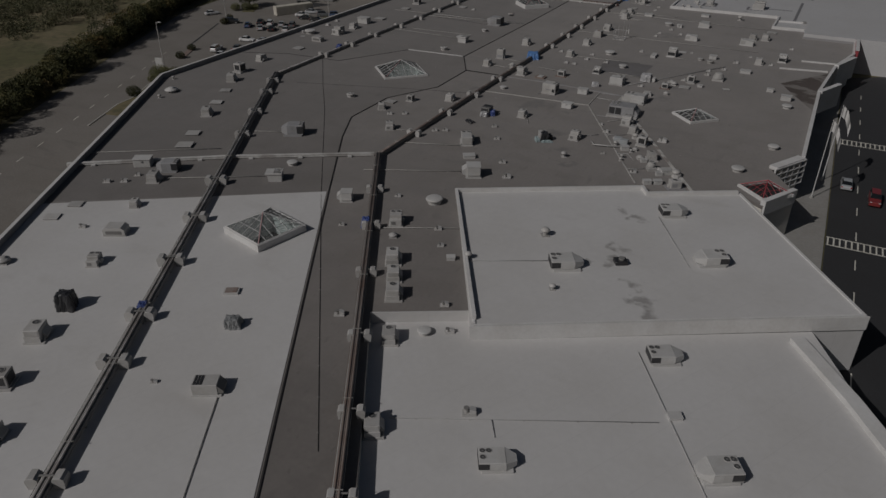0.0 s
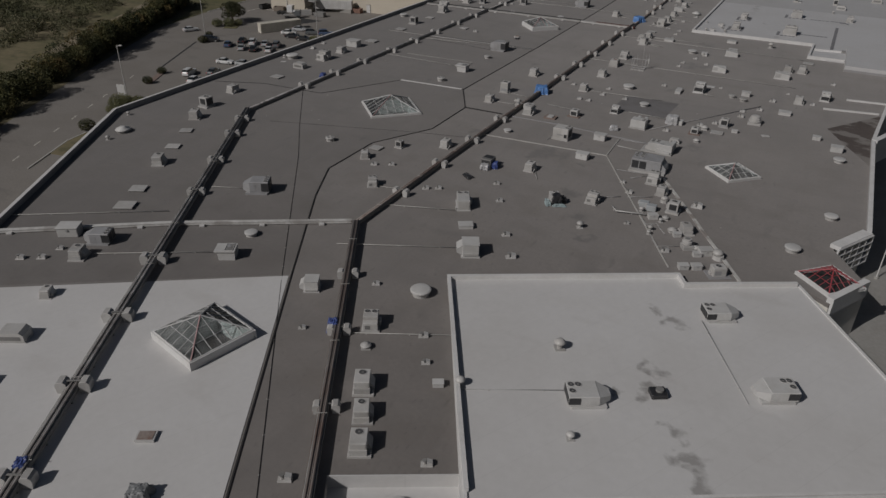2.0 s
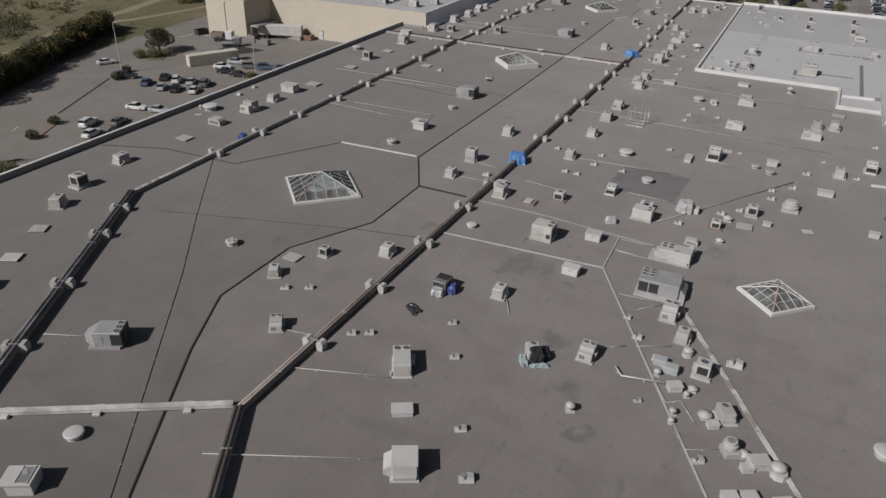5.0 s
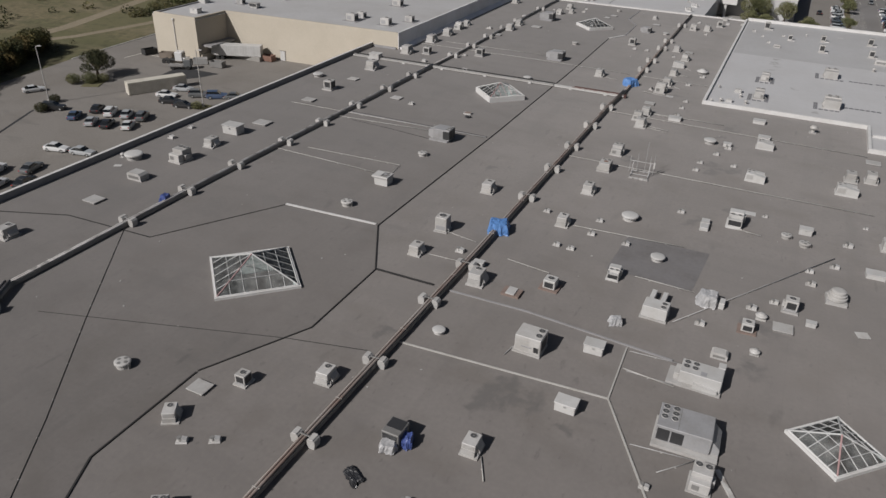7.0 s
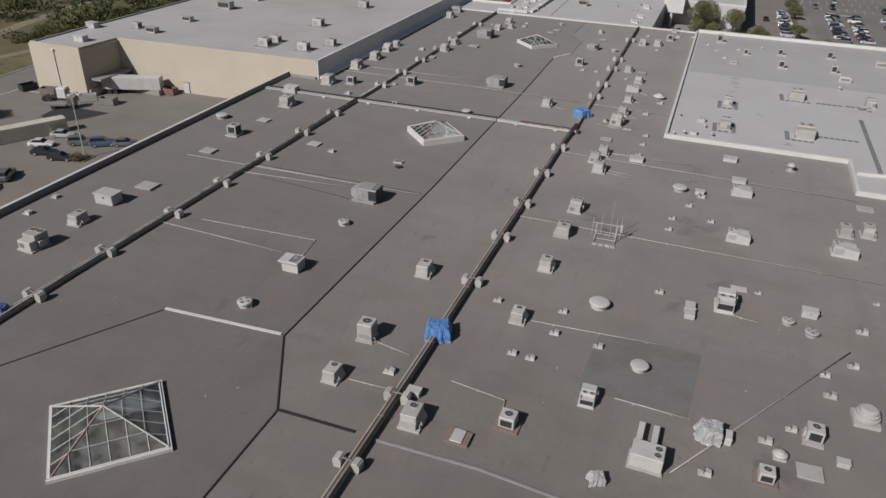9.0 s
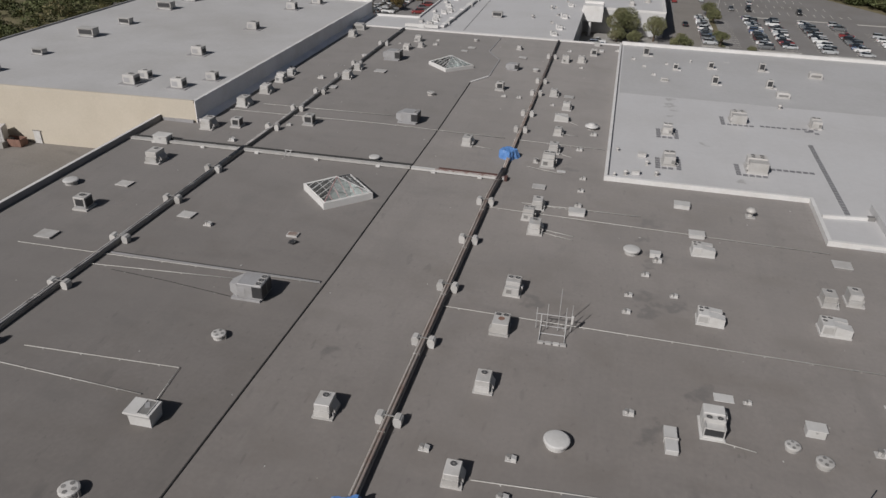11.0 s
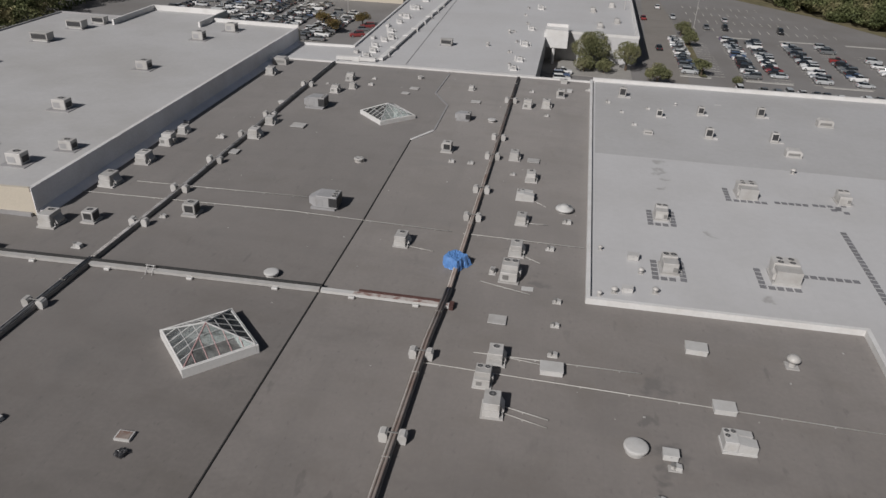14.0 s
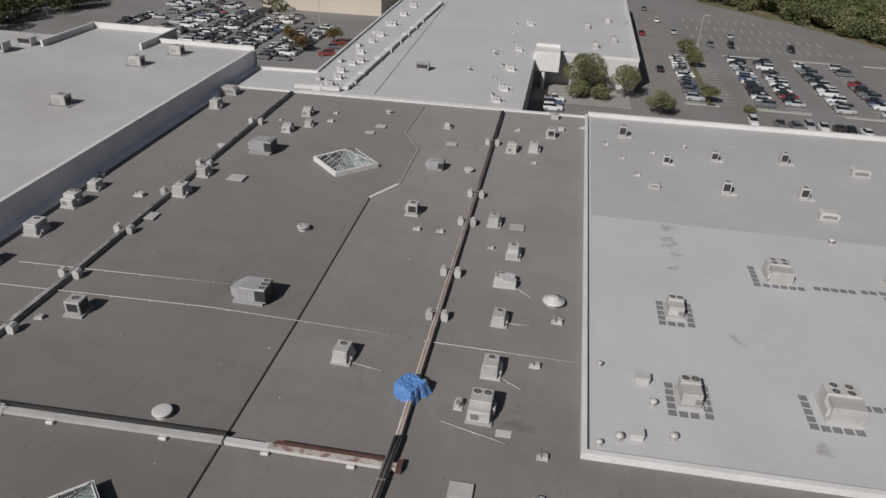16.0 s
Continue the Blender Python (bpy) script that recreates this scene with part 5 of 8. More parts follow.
def redhatch():
    root = thing("roof_hatch", "white lidded hatch on a red timber curb", "roof hatch", "rusty hatches")
    part("curb", bx(-1.15, 1.15, -0.9, 0.9, 0, 0.3), WOOD, root, "red-brown timber curb")
    part("lid", bx(-0.6, 0.55, -0.85, 0.85, 0.302, 0.42, bevel=0.03), SHEET_WHITE, root)
    return root


def mushroom():
    root = thing("mushroom_fan", "pale spun-metal mushroom exhaust fan on a curb", "exhaust fan", "exhaust fans")
    part("curb", bx(-0.6, 0.6, -0.6, 0.6, 0, 0.22), SHEET, root)
    part("neck", cyl(bmesh.new(), 0, 0, 0.22, 0.4, 0.5, seg=18), SHEET_GREY, root)
    part("cowl", lathe([(0.66, 0.34), (0.74, 0.4), (0.72, 0.52), (0.5, 0.62), (0.42, 0.64), (0.38, 0.74), (0.2, 0.78)], 20), SHEET, root, smooth=True)
    return root


def drumvent():
    root = thing("drum_vent", "low round pale drum vent with a flat cap", "roof vent", "low drum vents")
    part("curb", cyl(bmesh.new(), 0, 0, 0, 0.3, 0.6, seg=18), SHEET, root)
    part("gap", cyl(bmesh.new(), 0, 0, 0.3, 0.42, 0.52, seg=18), SHEET_GREY, root)
    part("cap", lathe([(0.66, 0.4), (0.74, 0.43), (0.74, 0.58), (0.62, 0.64), (0.3, 0.66)], 18), SHEET, root)
    part("bracket", bx(0.6, 0.8, -0.12, 0.12, 0.0, 0.5), SHEET_GREY, root)
    # Four grey discs on the closed cap, coloured like shaded openings.
    for k in range(4):
        part("vent_hole", cyl(bmesh.new(), 0.4 * math.cos(1.571 * k), 0.4 * math.sin(1.571 * k), 0.62, 0.672, 0.17, seg=10), SHEET_GREY, root, "grey disc standing for a shaded round opening")
    return root


def bigmush():
    root = thing("kitchen_exhaust_fan", "large stepped spun-aluminium exhaust fan", "exhaust fan", "exhaust fans")
    part("curb", bx(-1.2, 1.2, -1.2, 1.2, 0, 0.4), SHEET, root)
    part("cowl", lathe([(1.1, 0.4), (1.2, 0.5), (1.2, 0.8), (1.05, 0.85), (1.05, 1.15), (0.9, 1.2), (0.88, 1.5), (0.6, 1.62)], 28), SHEET, root)
    return root


def dome():
    root = thing("dome_vent", "low oval white vent dome on a round curb", "dome vent", "white vent domes")
    part("curb", cyl(bmesh.new(), 0, 0, 0, 0.6, 0.85, seg=20), SHEET, root)
    part("dome", lathe([(0.95, 0.5), (1.08, 0.53), (1.08, 0.68), (0.95, 0.76), (0.5, 0.82), (0.1, 0.84)], 20), SHEET_WHITE, root)
    return root


def gable():
    root = thing("swamp_cooler", "white cooler box under a flared tray with a dark torn slot", "cooler", "flared coolers")
    bm = bmesh.new()
    lo = [(-0.95, -0.8), (1.0, -0.8), (1.0, 0.85), (-0.95, 0.85)]
    rows = [[bm.verts.new((x, y, 0.0)) for x, y in lo], [bm.verts.new((x * 1.05, y * 1.05, 0.95)) for x, y in lo], [bm.verts.new((x * (1.45 if x < 0 else 1.1), y * 1.2, 1.2)) for x, y in lo], [bm.verts.new((x * (1.4 if x < 0 else 1.1), y * 1.18, 1.35)) for x, y in lo]]
    for p, q in zip(rows, rows[1:]):
        for i in range(4):
            j = (i + 1) % 4
            bm.faces.new((p[i], p[j], q[j], q[i]))
    bm.faces.new(rows[-1])
    part("cabinet", bm, SHEET_WHITE, root)
    # Top stays closed; a grey plate paints the opening's shade.
    part("slot", bx(-0.05, 0.75, -0.75, 0.85, 1.352, 1.37), SHEET_GREY, root, "grey plate standing for the shade in a torn opening")
    part("flap", box(bmesh.new(), -0.3, 0.1, -0.35, 0.35, 0.0, 0.03, 0.0, pose(0.3, 0.35, 1.372, 0, 0, 30)), UNIT_GREY, root)
    part("rim", strip(bmesh.new(), [(-0.12, -0.82), (0.82, -0.82), (0.82, 0.92), (-0.12, 0.92), (-0.12, -0.78)], 0.06, 1.352, 1.42), SHEET_WHITE, root)
    return root


def slotunit():
    root = thing("package_unit", "white package unit with a dark louvred top on a white roof", "air conditioner", "package units")
    part("curb", bx(-1.5, 1.2, -0.9, 0.9, 0, 0.2), SHEET_WHITE, root)
    part("cabinet", bx(-1.45, 0.9, -0.8, 0.8, 0.2, 1.25, bevel=0.04), SHEET, root)
    part("hood", prism(bmesh.new(), [(0.9, 0.35), (1.4, 0.35), (1.4, 0.6), (0.9, 1.15)], -0.75, 0.75), SHEET_GREY, root)
    for k in range(3):
        part("louvre", bx(-1.3 + 0.3 * k, -1.08 + 0.3 * k, -0.65, 0.65, 1.252, 1.29), COIL, root)
    return root


def lowunit():
    root = thing("exhaust_hood", "long low pale metal hood on a curb", "exhaust hood", "long hoods")
    part("curb", bx(-1.4, 1.4, -0.8, 0.8, 0, 0.25), SHEET, root)
    part("hood", prism(bmesh.new(), [(-1.35, 0.25), (1.35, 0.25), (1.35, 0.95), (0.95, 1.3), (-1.0, 1.3), (-1.35, 1.0)], -0.85, 0.85), SHEET, root)
    part("louvre", bx(-1.0, 1.0, -0.88, -0.855, 0.4, 0.85), SHEET_GREY, root, "grey intake louvre")
    return root


def mouth_hood():
    root = thing("exhaust_hood", "boxy pale hood with a dark louvred mouth on a grey pad", "exhaust hood", "store roof hoods")
    part("pad", bx(-1.5, 1.5, -1.2, 1.1, 0, 0.08), FLASHING, root)
    part("curb", bx(-1.15, 1.15, -0.7, 0.7, 0.08, 0.4), SHEET_WHITE, root)
    part("hood", prism(bmesh.new(), [(-1.35, 0.4), (1.35, 0.4), (1.35, 1.35), (-1.35, 1.35)], -0.85, 0.8), SHEET, root)
    part("mouth", bx(-1.15, 1.15, -0.885, -0.852, 0.5, 1.2), COIL, root, "dark louvred mouth")
    part("lid", bx(-1.42, 1.42, -0.98, 0.85, 1.352, 1.42, bevel=0.02), SHEET, root)
    return root


def wing_unit():
    root = thing("condenser_unit", "low white-coated condenser with pipes on the far wing", "air conditioner", "far wing units")
    part("curb", bx(-0.95, 0.95, -0.8, 0.8, 0, 0.3), PARAPET, root)
    part("cabinet", bx(-0.8, 0.75, -0.65, 0.65, 0.3, 1.25, bevel=0.05), SHEET_WHITE, root)
    part("coil", bx(-0.55, 0.3, -0.67, -0.652, 0.5, 1.0), UNIT_GREY, root)
    fan(root, 0.0, 0.0, 1.25, 0.4)
    part("pipe", tube(bmesh.new(), [(0.75, 0.2, 0.8), (1.3, 0.2, 0.8), (1.5, 0.2, 0.1)], 0.12, 8), PARAPET, root)
    part("riser", cyl(bmesh.new(), -1.25, 0.3, 0, 1.5, 0.16, seg=10), PARAPET, root)
    return root


def rooftop_unit(label, w, d, h, fans, coil_end=1, material=None, coil=None, group="package units"):
    """A packaged unit: curb, long cabinet with a tapered intake at one end, a dark coil at the other and fans on top."""
    material, coil = material or SHEET, coil or COIL
    root = thing("package_unit", label, "air conditioner", group)
    part("curb", bx(-w * 0.4, w * 0.4, -d / 2, d / 2, 0, 0.25), material, root)
    x1 = coil_end * w / 2 * 0.94
    x0 = -coil_end * w * 0.22
    lo, hi = min(x0, x1), max(x0, x1)
    body = part("cabinet", bx(lo, hi, -d * 0.46, d * 0.46, 0.25, h, bevel=0.05), material, root)
    bm = bmesh.new()
    xe = -coil_end * w * 0.5
    y0, y1 = d * 0.46, d * 0.2
    pts = [(x0, -y0), (xe, -y1), (xe, y1), (x0, y0)]
    extrude(bm, pts if coil_end < 0 else pts[::-1], 0.25, h * 0.96)
    for v in bm.verts:
        if abs(v.co.x - xe) < 1e-4:
            v.co.z = 0.4 if v.co.z < 0.5 else h * 0.72
    bmesh.ops.recalc_face_normals(bm, faces=bm.faces)
    part("intake", bm, material, root)
    part("coil", bx(x1 - 0.01 if coil_end > 0 else x1 - 0.03, x1 + 0.03 if coil_end > 0 else x1 + 0.01, -d * 0.42, d * 0.42, 0.42, h * 0.93), coil, root, "dark condenser coil")
    part("coil_post", bx(x1 - 0.02, x1 + 0.045, -0.05, 0.05, 0.42, h * 0.93), SHEET_GREY, root)
    part("coil_side", bx(x1 - coil_end * w * 0.27 if coil_end > 0 else x1, x1 if coil_end > 0 else x1 + w * 0.27, -d * 0.46 - 0.02, -d * 0.46 + 0.01, 0.45, h * 0.9), coil, root)
    for fx, fy in fans:
        fan(root, fx * w, fy * d, h, 0.33)
    part("access_panel", bx(min(x0, 0), max(x0, 0), -d * 0.46 - 0.025, -d * 0.46, 0.5, h * 0.8), material, body)
    return root


def rtub():
    root = thing("package_unit", "chalky white package unit with three fans and a slotted end", "air conditioner", "package units")
    part("curb", bx(-1.75, 1.55, -1.25, 1.1, 0, 0.22), SHEET_WHITE, root)
    part("cabinet", bx(-1.65, -0.3, -1.1, 1.0, 0.22, 1.45, bevel=0.05), SHEET_WHITE, root)
    part("front_section", prism(bmesh.new(), [(-0.3, 0.22), (1.5, 0.22), (1.5, 1.15), (-0.3, 1.42)], -1.15, 0.05), SHEET_WHITE, root)
    part("back_section", prism(bmesh.new(), [(-0.3, 0.22), (1.2, 0.22), (1.2, 1.3), (-0.3, 1.42)], 0.2, 1.0), SHEET_WHITE, root)
    # The gap's depth of shade is a black filler between the casings.
    part("slot", bx(-0.29, 1.15, 0.052, 0.198, 0.22, 0.7), COIL, root, "black filler painting the shade between the casings")
    part("flank_panel", bx(-1.5, -0.45, -1.125, -1.102, 0.4, 1.2), SHEET, root)
    fan(root, -1.3, 0.6, 1.45, 0.3)
    fan(root, -0.65, 0.6, 1.45, 0.3)
    fan(root, -1.3, -0.1, 1.45, 0.3)
    return root


def rustunit():
    root = thing("package_unit", "pale package unit with twin fans and rusted top", "air conditioner", "package units")
    part("curb", bx(-1.3, 1.1, -1.5, 1.4, 0, 0.25), SHEET, root)
    part("cabinet", bx(-1.0, 1.0, -1.3, 1.3, 0.25, 1.75, bevel=0.05), SHEET, root)
    part("side_hood", prism(bmesh.new(), [(-1.35, 0.35), (-1.0, 0.3), (-1.0, 1.1), (-1.35, 0.7)], -1.2, -0.2), SHEET, root)
    fan(root, -0.48, 0.85, 1.75, 0.4)
    fan(root, 0.48, 0.85, 1.75, 0.4)
    part("rust_patch", lathe([(0.3, 1.752), (0.42, 1.756), (0.2, 1.76)], 9), RUST, root, "rust-brown stain patch")
    part("side_coil", bx(1.002, 1.02, -0.9, 0.9, 0.5, 1.5), COIL, root)
    return root


def rtu():
    return rooftop_unit("pale package air conditioner with twin top fans and dark coil end", 3.6, 2.3, 1.75, [(0.36, 0.28), (0.36, 0.0), (0.36, -0.28)], 1, UNIT_GREY)


def rtuv():
    root = thing("package_unit", "long upright white package unit with twin end fans", "air conditioner", "package units")
    part("curb", bx(-1.15, 1.1, -2.0, 1.9, 0, 0.15), SHEET_WHITE, root)
    part("cabinet", bx(-1.0, 1.0, -1.85, 1.8, 0.15, 1.75, bevel=0.06), SHEET_WHITE, root)
    part("front_panel", bx(-0.85, 0.85, -1.875, -1.852, 0.35, 1.5), SHEET, root)
    part("side_box", bx(1.0, 1.45, -0.1, 1.0, 0.3, 1.1, bevel=0.04), SHEET_WHITE, root)
    part("seam", bx(-0.98, 0.98, -0.42, -0.38, 1.752, 1.765), UNIT_GREY, root)
    part("foot", bx(-1.35, -1.15, -1.8, -1.2, 0, 0.5, bevel=0.03), SHEET, root)
    fan(root, -0.5, 1.25, 1.75, 0.4)
    fan(root, 0.5, 1.25, 1.75, 0.4)
    return root


def whitehood():
    root = thing("intake_hood", "bright white sheet-metal intake hood with a flared side", "intake hood", "white intake hoods")
    part("curb", bx(-0.9, 1.05, -0.95, 1.0, 0, 0.2), SHEET_WHITE, root)
    part("cabinet", bx(-0.75, 0.95, -0.85, 0.95, 0.2, 1.5, bevel=0.05), SHEET_WHITE, root)
    part("flared_side", prism(bmesh.new(), [(-1.35, 0.55), (-0.752, 0.25), (-0.752, 1.4), (-1.35, 1.0)], -0.7, 0.75), SHEET_WHITE, root)
    part("front_lip", bx(-0.7, 0.9, -0.98, -0.852, 0.25, 0.55, bevel=0.03), SHEET, root)
    part("cap", bx(-0.8, 1.0, -0.9, 1.0, 1.502, 1.55, bevel=0.015), SHEET_WHITE, root)
    return root


def rtubig():
    root = thing("package_unit", "tall pale package unit with twin fans and a flank louvre", "air conditioner", "package units")
    part("curb", bx(-1.75, 1.6, -1.45, 1.4, 0, 0.22), SHEET, root)
    body = part("cabinet", bx(-1.55, 1.55, -1.3, 1.3, 0.22, 2.35, bevel=0.06), SHEET, root)
    part("access_panel", bx(-1.4, 0.1, -1.33, -1.302, 0.45, 1.9), SHEET, body)
    part("access_panel", bx(0.2, 1.4, -1.33, -1.302, 0.45, 1.9), SHEET, body)
    part("louvre", bx(-0.7, 0.5, -1.42, -1.332, 1.0, 1.2, bevel=0.03), UNIT_GREY, root)
    part("side_coil", bx(1.552, 1.58, -0.9, 0.9, 0.6, 1.9), COIL, root)
    part("corner_coil", bx(0.75, 1.35, -1.345, -1.332, 0.6, 1.3), COIL, root)
    fan(root, 1.0, 0.72, 2.35, 0.42)
    fan(root, 1.0, -0.35, 2.35, 0.42)
    part("gas_pipe", tube(bmesh.new(), [(-1.55, -0.9, 0.4), (-1.9, -1.1, 0.2), (-2.2, -2.6, 0.1)], 0.05, 6), GALV, root)
    return root


def rtu2():
    return rooftop_unit("white package unit with three fans standing on the white roof", 3.9, 2.4, 1.3, [(-0.36, 0.25), (-0.36, -0.1), (-0.2, 0.25)], -1, SHEET_WHITE)


def rtu2_east():
    return rooftop_unit("white package unit with fans and coils at its street end", 3.9, 2.4, 1.3, [(0.36, 0.25), (0.36, -0.1), (0.22, 0.25)], 1, SHEET_WHITE)


def tallunit():
    root = thing("condenser_unit", "tall pale air conditioner with one large top fan", "air conditioner", "rooftop condensers")
    part("curb", bx(-0.95, 0.95, -0.95, 1.0, 0, 0.15), SHEET, root)
    part("cabinet", bx(-0.8, 0.8, -0.75, 0.85, 0.15, 2.1, bevel=0.05), SHEET, root)
    part("front_panel", bx(-0.65, 0.65, -0.775, -0.753, 0.35, 0.95), UNIT_GREY, root)
    part("front_panel", bx(-0.65, 0.65, -0.775, -0.753, 1.05, 1.9), SHEET, root)
    part("side_coil", bx(0.802, 0.82, -0.55, 0.65, 0.5, 1.8), UNIT_GREY, root)
    fan(root, 0.0, 0.1, 2.1, 0.5)
    part("pipe_stub", tube(bmesh.new(), [(0.8, -0.4, 0.6), (1.1, -0.5, 0.5), (1.15, -0.6, 0.05)], 0.05, 6), GALV, root)
    return root


def rtu3():
    root = thing("package_unit", "pale grey package unit with twin fans ringed by walkway pads", "air conditioner", "package units")
    part("curb", bx(-1.1, 1.1, -1.45, 1.35, 0, 0.2), SHEET, root)
    part("cabinet", bx(-0.88, 0.88, 0.1, 1.3, 0.2, 1.55, bevel=0.05), SHEET, root)
    part("front_section", bx(-0.88, 0.88, -1.35, 0.096, 0.2, 1.4, bevel=0.05), SHEET, root)
    part("access_panel", bx(-0.8, 0.1, -1.38, -1.352, 0.35, 1.05), SHEET, root)
    part("grille", bx(0.3, 0.78, -1.38, -1.352, 0.4, 0.95), SHEET_GREY, root)
    fan(root, -0.42, 0.75, 1.55, 0.4)
    fan(root, 0.42, 0.75, 1.55, 0.4)
    part("gas_pipe", tube(bmesh.new(), [(0.88, -0.9, 0.5), (1.35, -1.0, 0.4), (1.4, -1.3, 0.05)], 0.05, 6), GALV, root)
    return root


def rtu4():
    root = thing("package_unit", "large pale grey package unit with four fans beside walkway pads", "air conditioner", "package units")
    part("curb", bx(-1.55, 1.6, -1.75, 1.8, 0, 0.22), SHEET, root)
    part("cabinet", bx(-1.4, 1.5, -0.1, 1.7, 0.22, 1.9, bevel=0.06), SHEET, root)
    part("front_section", prism(bmesh.new(), [(-1.3, 0.22), (1.5, 0.22), (1.5, 1.7), (-1.3, 1.7)], -1.65, -0.104), SHEET, root)
    part("intake", prism(bmesh.new(), [(-1.6, 0.5), (-1.3, 0.4), (-1.3, 1.3), (-1.6, 1.1)], -1.4, -0.3), SHEET, root)
    part("coil", bx(1.502, 1.53, 0.1, 1.5, 0.5, 1.7), COIL, root, "dark condenser coil")
    for ix in (-0.62, 0.68):
        for iy in (0.35, 1.2):
            fan(root, ix, iy, 1.9, 0.38)
    return root


def condenser_low():
    root = thing("condenser_unit", "squat pale condenser on a wide pad on the store roof", "air conditioner", "store roof condensers")
    part("pad", bx(-1.6, 1.6, -1.3, 1.1, 0, 0.1, bevel=0.02), FLASHING, root)
    part("cabinet", bx(-0.95, 0.95, -0.75, 0.75, 0.1, 1.45, bevel=0.05), SHEET, root)
    part("front_grille", bx(-0.75, 0.2, -0.77, -0.752, 0.35, 1.05), UNIT_GREY, root)
    part("side_grille", bx(0.952, 0.97, -0.55, 0.55, 0.35, 1.05), COIL, root)
    part("pipe_box", bx(-1.25, -0.952, -0.3, 0.3, 0.12, 0.6, bevel=0.02), SHEET, root)
    fan(root, 0.0, 0.1, 1.45, 0.45)
    return root


def condenser_tall():
    root = thing("condenser_unit", "tall pale condenser with a dark louvred face and side pad", "air conditioner", "store roof condensers")
    part("curb", bx(-0.8, 0.85, -0.75, 0.75, 0, 0.2), SHEET, root)
    part("side_pad", bx(0.85, 1.75, -0.7, 0.0, 0, 0.3, bevel=0.03), SHEET_WHITE, root, "low white side box")
    part("cabinet", bx(-0.7, 0.7, -0.6, 0.65, 0.2, 2.0, bevel=0.04), SHEET, root)
    part("louvre", bx(-0.52, 0.52, -0.62, -0.602, 0.6, 1.75), COIL, root, "dark louvred face")
    part("side_louvre", bx(0.702, 0.72, -0.45, 0.5, 0.7, 1.7), SHEET_GREY, root)
    fan(root, 0.0, 0.05, 2.0, 0.42)
    return root


def giant():
    root = thing("multi_fan_condenser", "long white condenser bank with four top fans on a deck", "air conditioner", "condenser banks")
    part("deck", bx(-3.3, 2.9, -1.7, 1.6, 0, 0.3), SHEET, root)
    part("cabinet", bx(-2.0, 2.8, -1.2, 1.5, 0.3, 1.9, bevel=0.06), SHEET_WHITE, root)
    part("sloped_side", prism(bmesh.new(), [(-0.3, 0.3), (2.5, 0.3), (2.5, 0.6), (-0.3, 0.9)], -1.7, -1.2), SHEET_WHITE, root)
    part("end_box", bx(2.0, 2.85, 1.52, 2.7, 0.3, 1.9, bevel=0.05), SHEET_WHITE, root)
    part("step", bx(-2.6, -2.02, -0.8, 1.2, 0.3, 1.1, bevel=0.04), SHEET, root)
    part("top_slot", bx(0.3, 1.0, -1.0, -0.2, 1.902, 1.915), UNIT_GREY, root)
    for ix in range(2):
        for iy in range(2):
            fan(root, -1.4 + 1.0 * ix, 0.1 + 0.85 * iy, 1.9, 0.4)
    return root


def giant2():
    root = thing("multi_fan_condenser", "large grey-white condenser bank with six fans and dark bays", "air conditioner", "condenser banks")
    part("deck", bx(-3.1, 3.0, -2.2, 2.1, 0, 0.3), SHEET, root)
    part("cabinet", bx(-2.9, 2.2, -1.5, 2.0, 0.3, 2.1, bevel=0.06), UNIT_GREY, root)
    part("end_hood", prism(bmesh.new(), [(2.2, 0.3), (3.0, 0.3), (3.0, 1.0), (2.2, 1.8)], -1.2, 1.6), UNIT_GREY, root)
    for k in range(2):
        part("coil", bx(-2.75 + 1.3 * k, -1.6 + 1.3 * k, -1.53, -1.48, 0.5, 1.8), COIL, root)
    part("top_seam", bx(-0.95, -0.9, -1.45, 1.95, 2.102, 2.115), SHEET_GREY, root)
    part("side_box", bx(0.4, 1.8, 2.0, 2.9, 0.3, 1.3, bevel=0.04), SHEET_WHITE, root)
    for ix in range(2):
        for iy in range(3):
            fan(root, -2.35 + 0.95 * ix, 0.05 + 0.75 * iy, 2.1, 0.36)
    return root


def ducted():
    root = thing("package_unit", "white package unit with two long return ducts", "air conditioner", "package units")
    part("curb", bx(-1.7, 1.6, -1.2, 1.2, 0, 0.25), SHEET, root)
    part("cabinet", bx(-1.5, 1.5, -1.1, 1.1, 0.25, 1.8, bevel=0.05), SHEET_WHITE, root)
    for sx in (-1.05, 0.35):
        part("duct", bx(sx - 0.3, sx + 0.3, 1.1, 4.6, 0.35, 0.95, bevel=0.04), SHEET_WHITE, root)
    fan(root, 0.9, 0.45, 1.8, 0.36)
    fan(root, 0.9, -0.4, 1.8, 0.36)
    return root


def cloth(parent, name, w, d, h, material, seed, x, y, yaw=0.0):
    ob = part(name, drape(w, d, h, seed, 13), material, parent)
    ob.matrix_basis = pose(x, y, 0, 0, 0, yaw)
    return ob


def tarpblack():
    root = thing("covered_unit", "old roof unit part covered by torn white and blue sheets", "air conditioner")
    part("cabinet", bx(-0.7, 0.75, -0.4, 1.3, 0, 1.3, bevel=0.05), SHEET_GREY, root)
    part("top_panel", bx(-0.6, 0.65, 0.2, 1.2, 1.302, 1.33), COIL, root)
    # Cabinet is closed; this black plate paints the shade of its open front.
    part("open_front", bx(-0.55, 0.6, -0.43, -0.4, 0.2, 1.15), COIL, root, "black plate standing for the shade of an open front")
    cloth(root, "white_sheet", 1.5, 1.2, 0.75, TARP_SILVER, 31, 0.1, -0.75, 15)
    cloth(root, "blue_sheet", 1.0, 1.4, 0.9, TARP_NAVY, 32, 1.05, 0.35, 20)
    return root


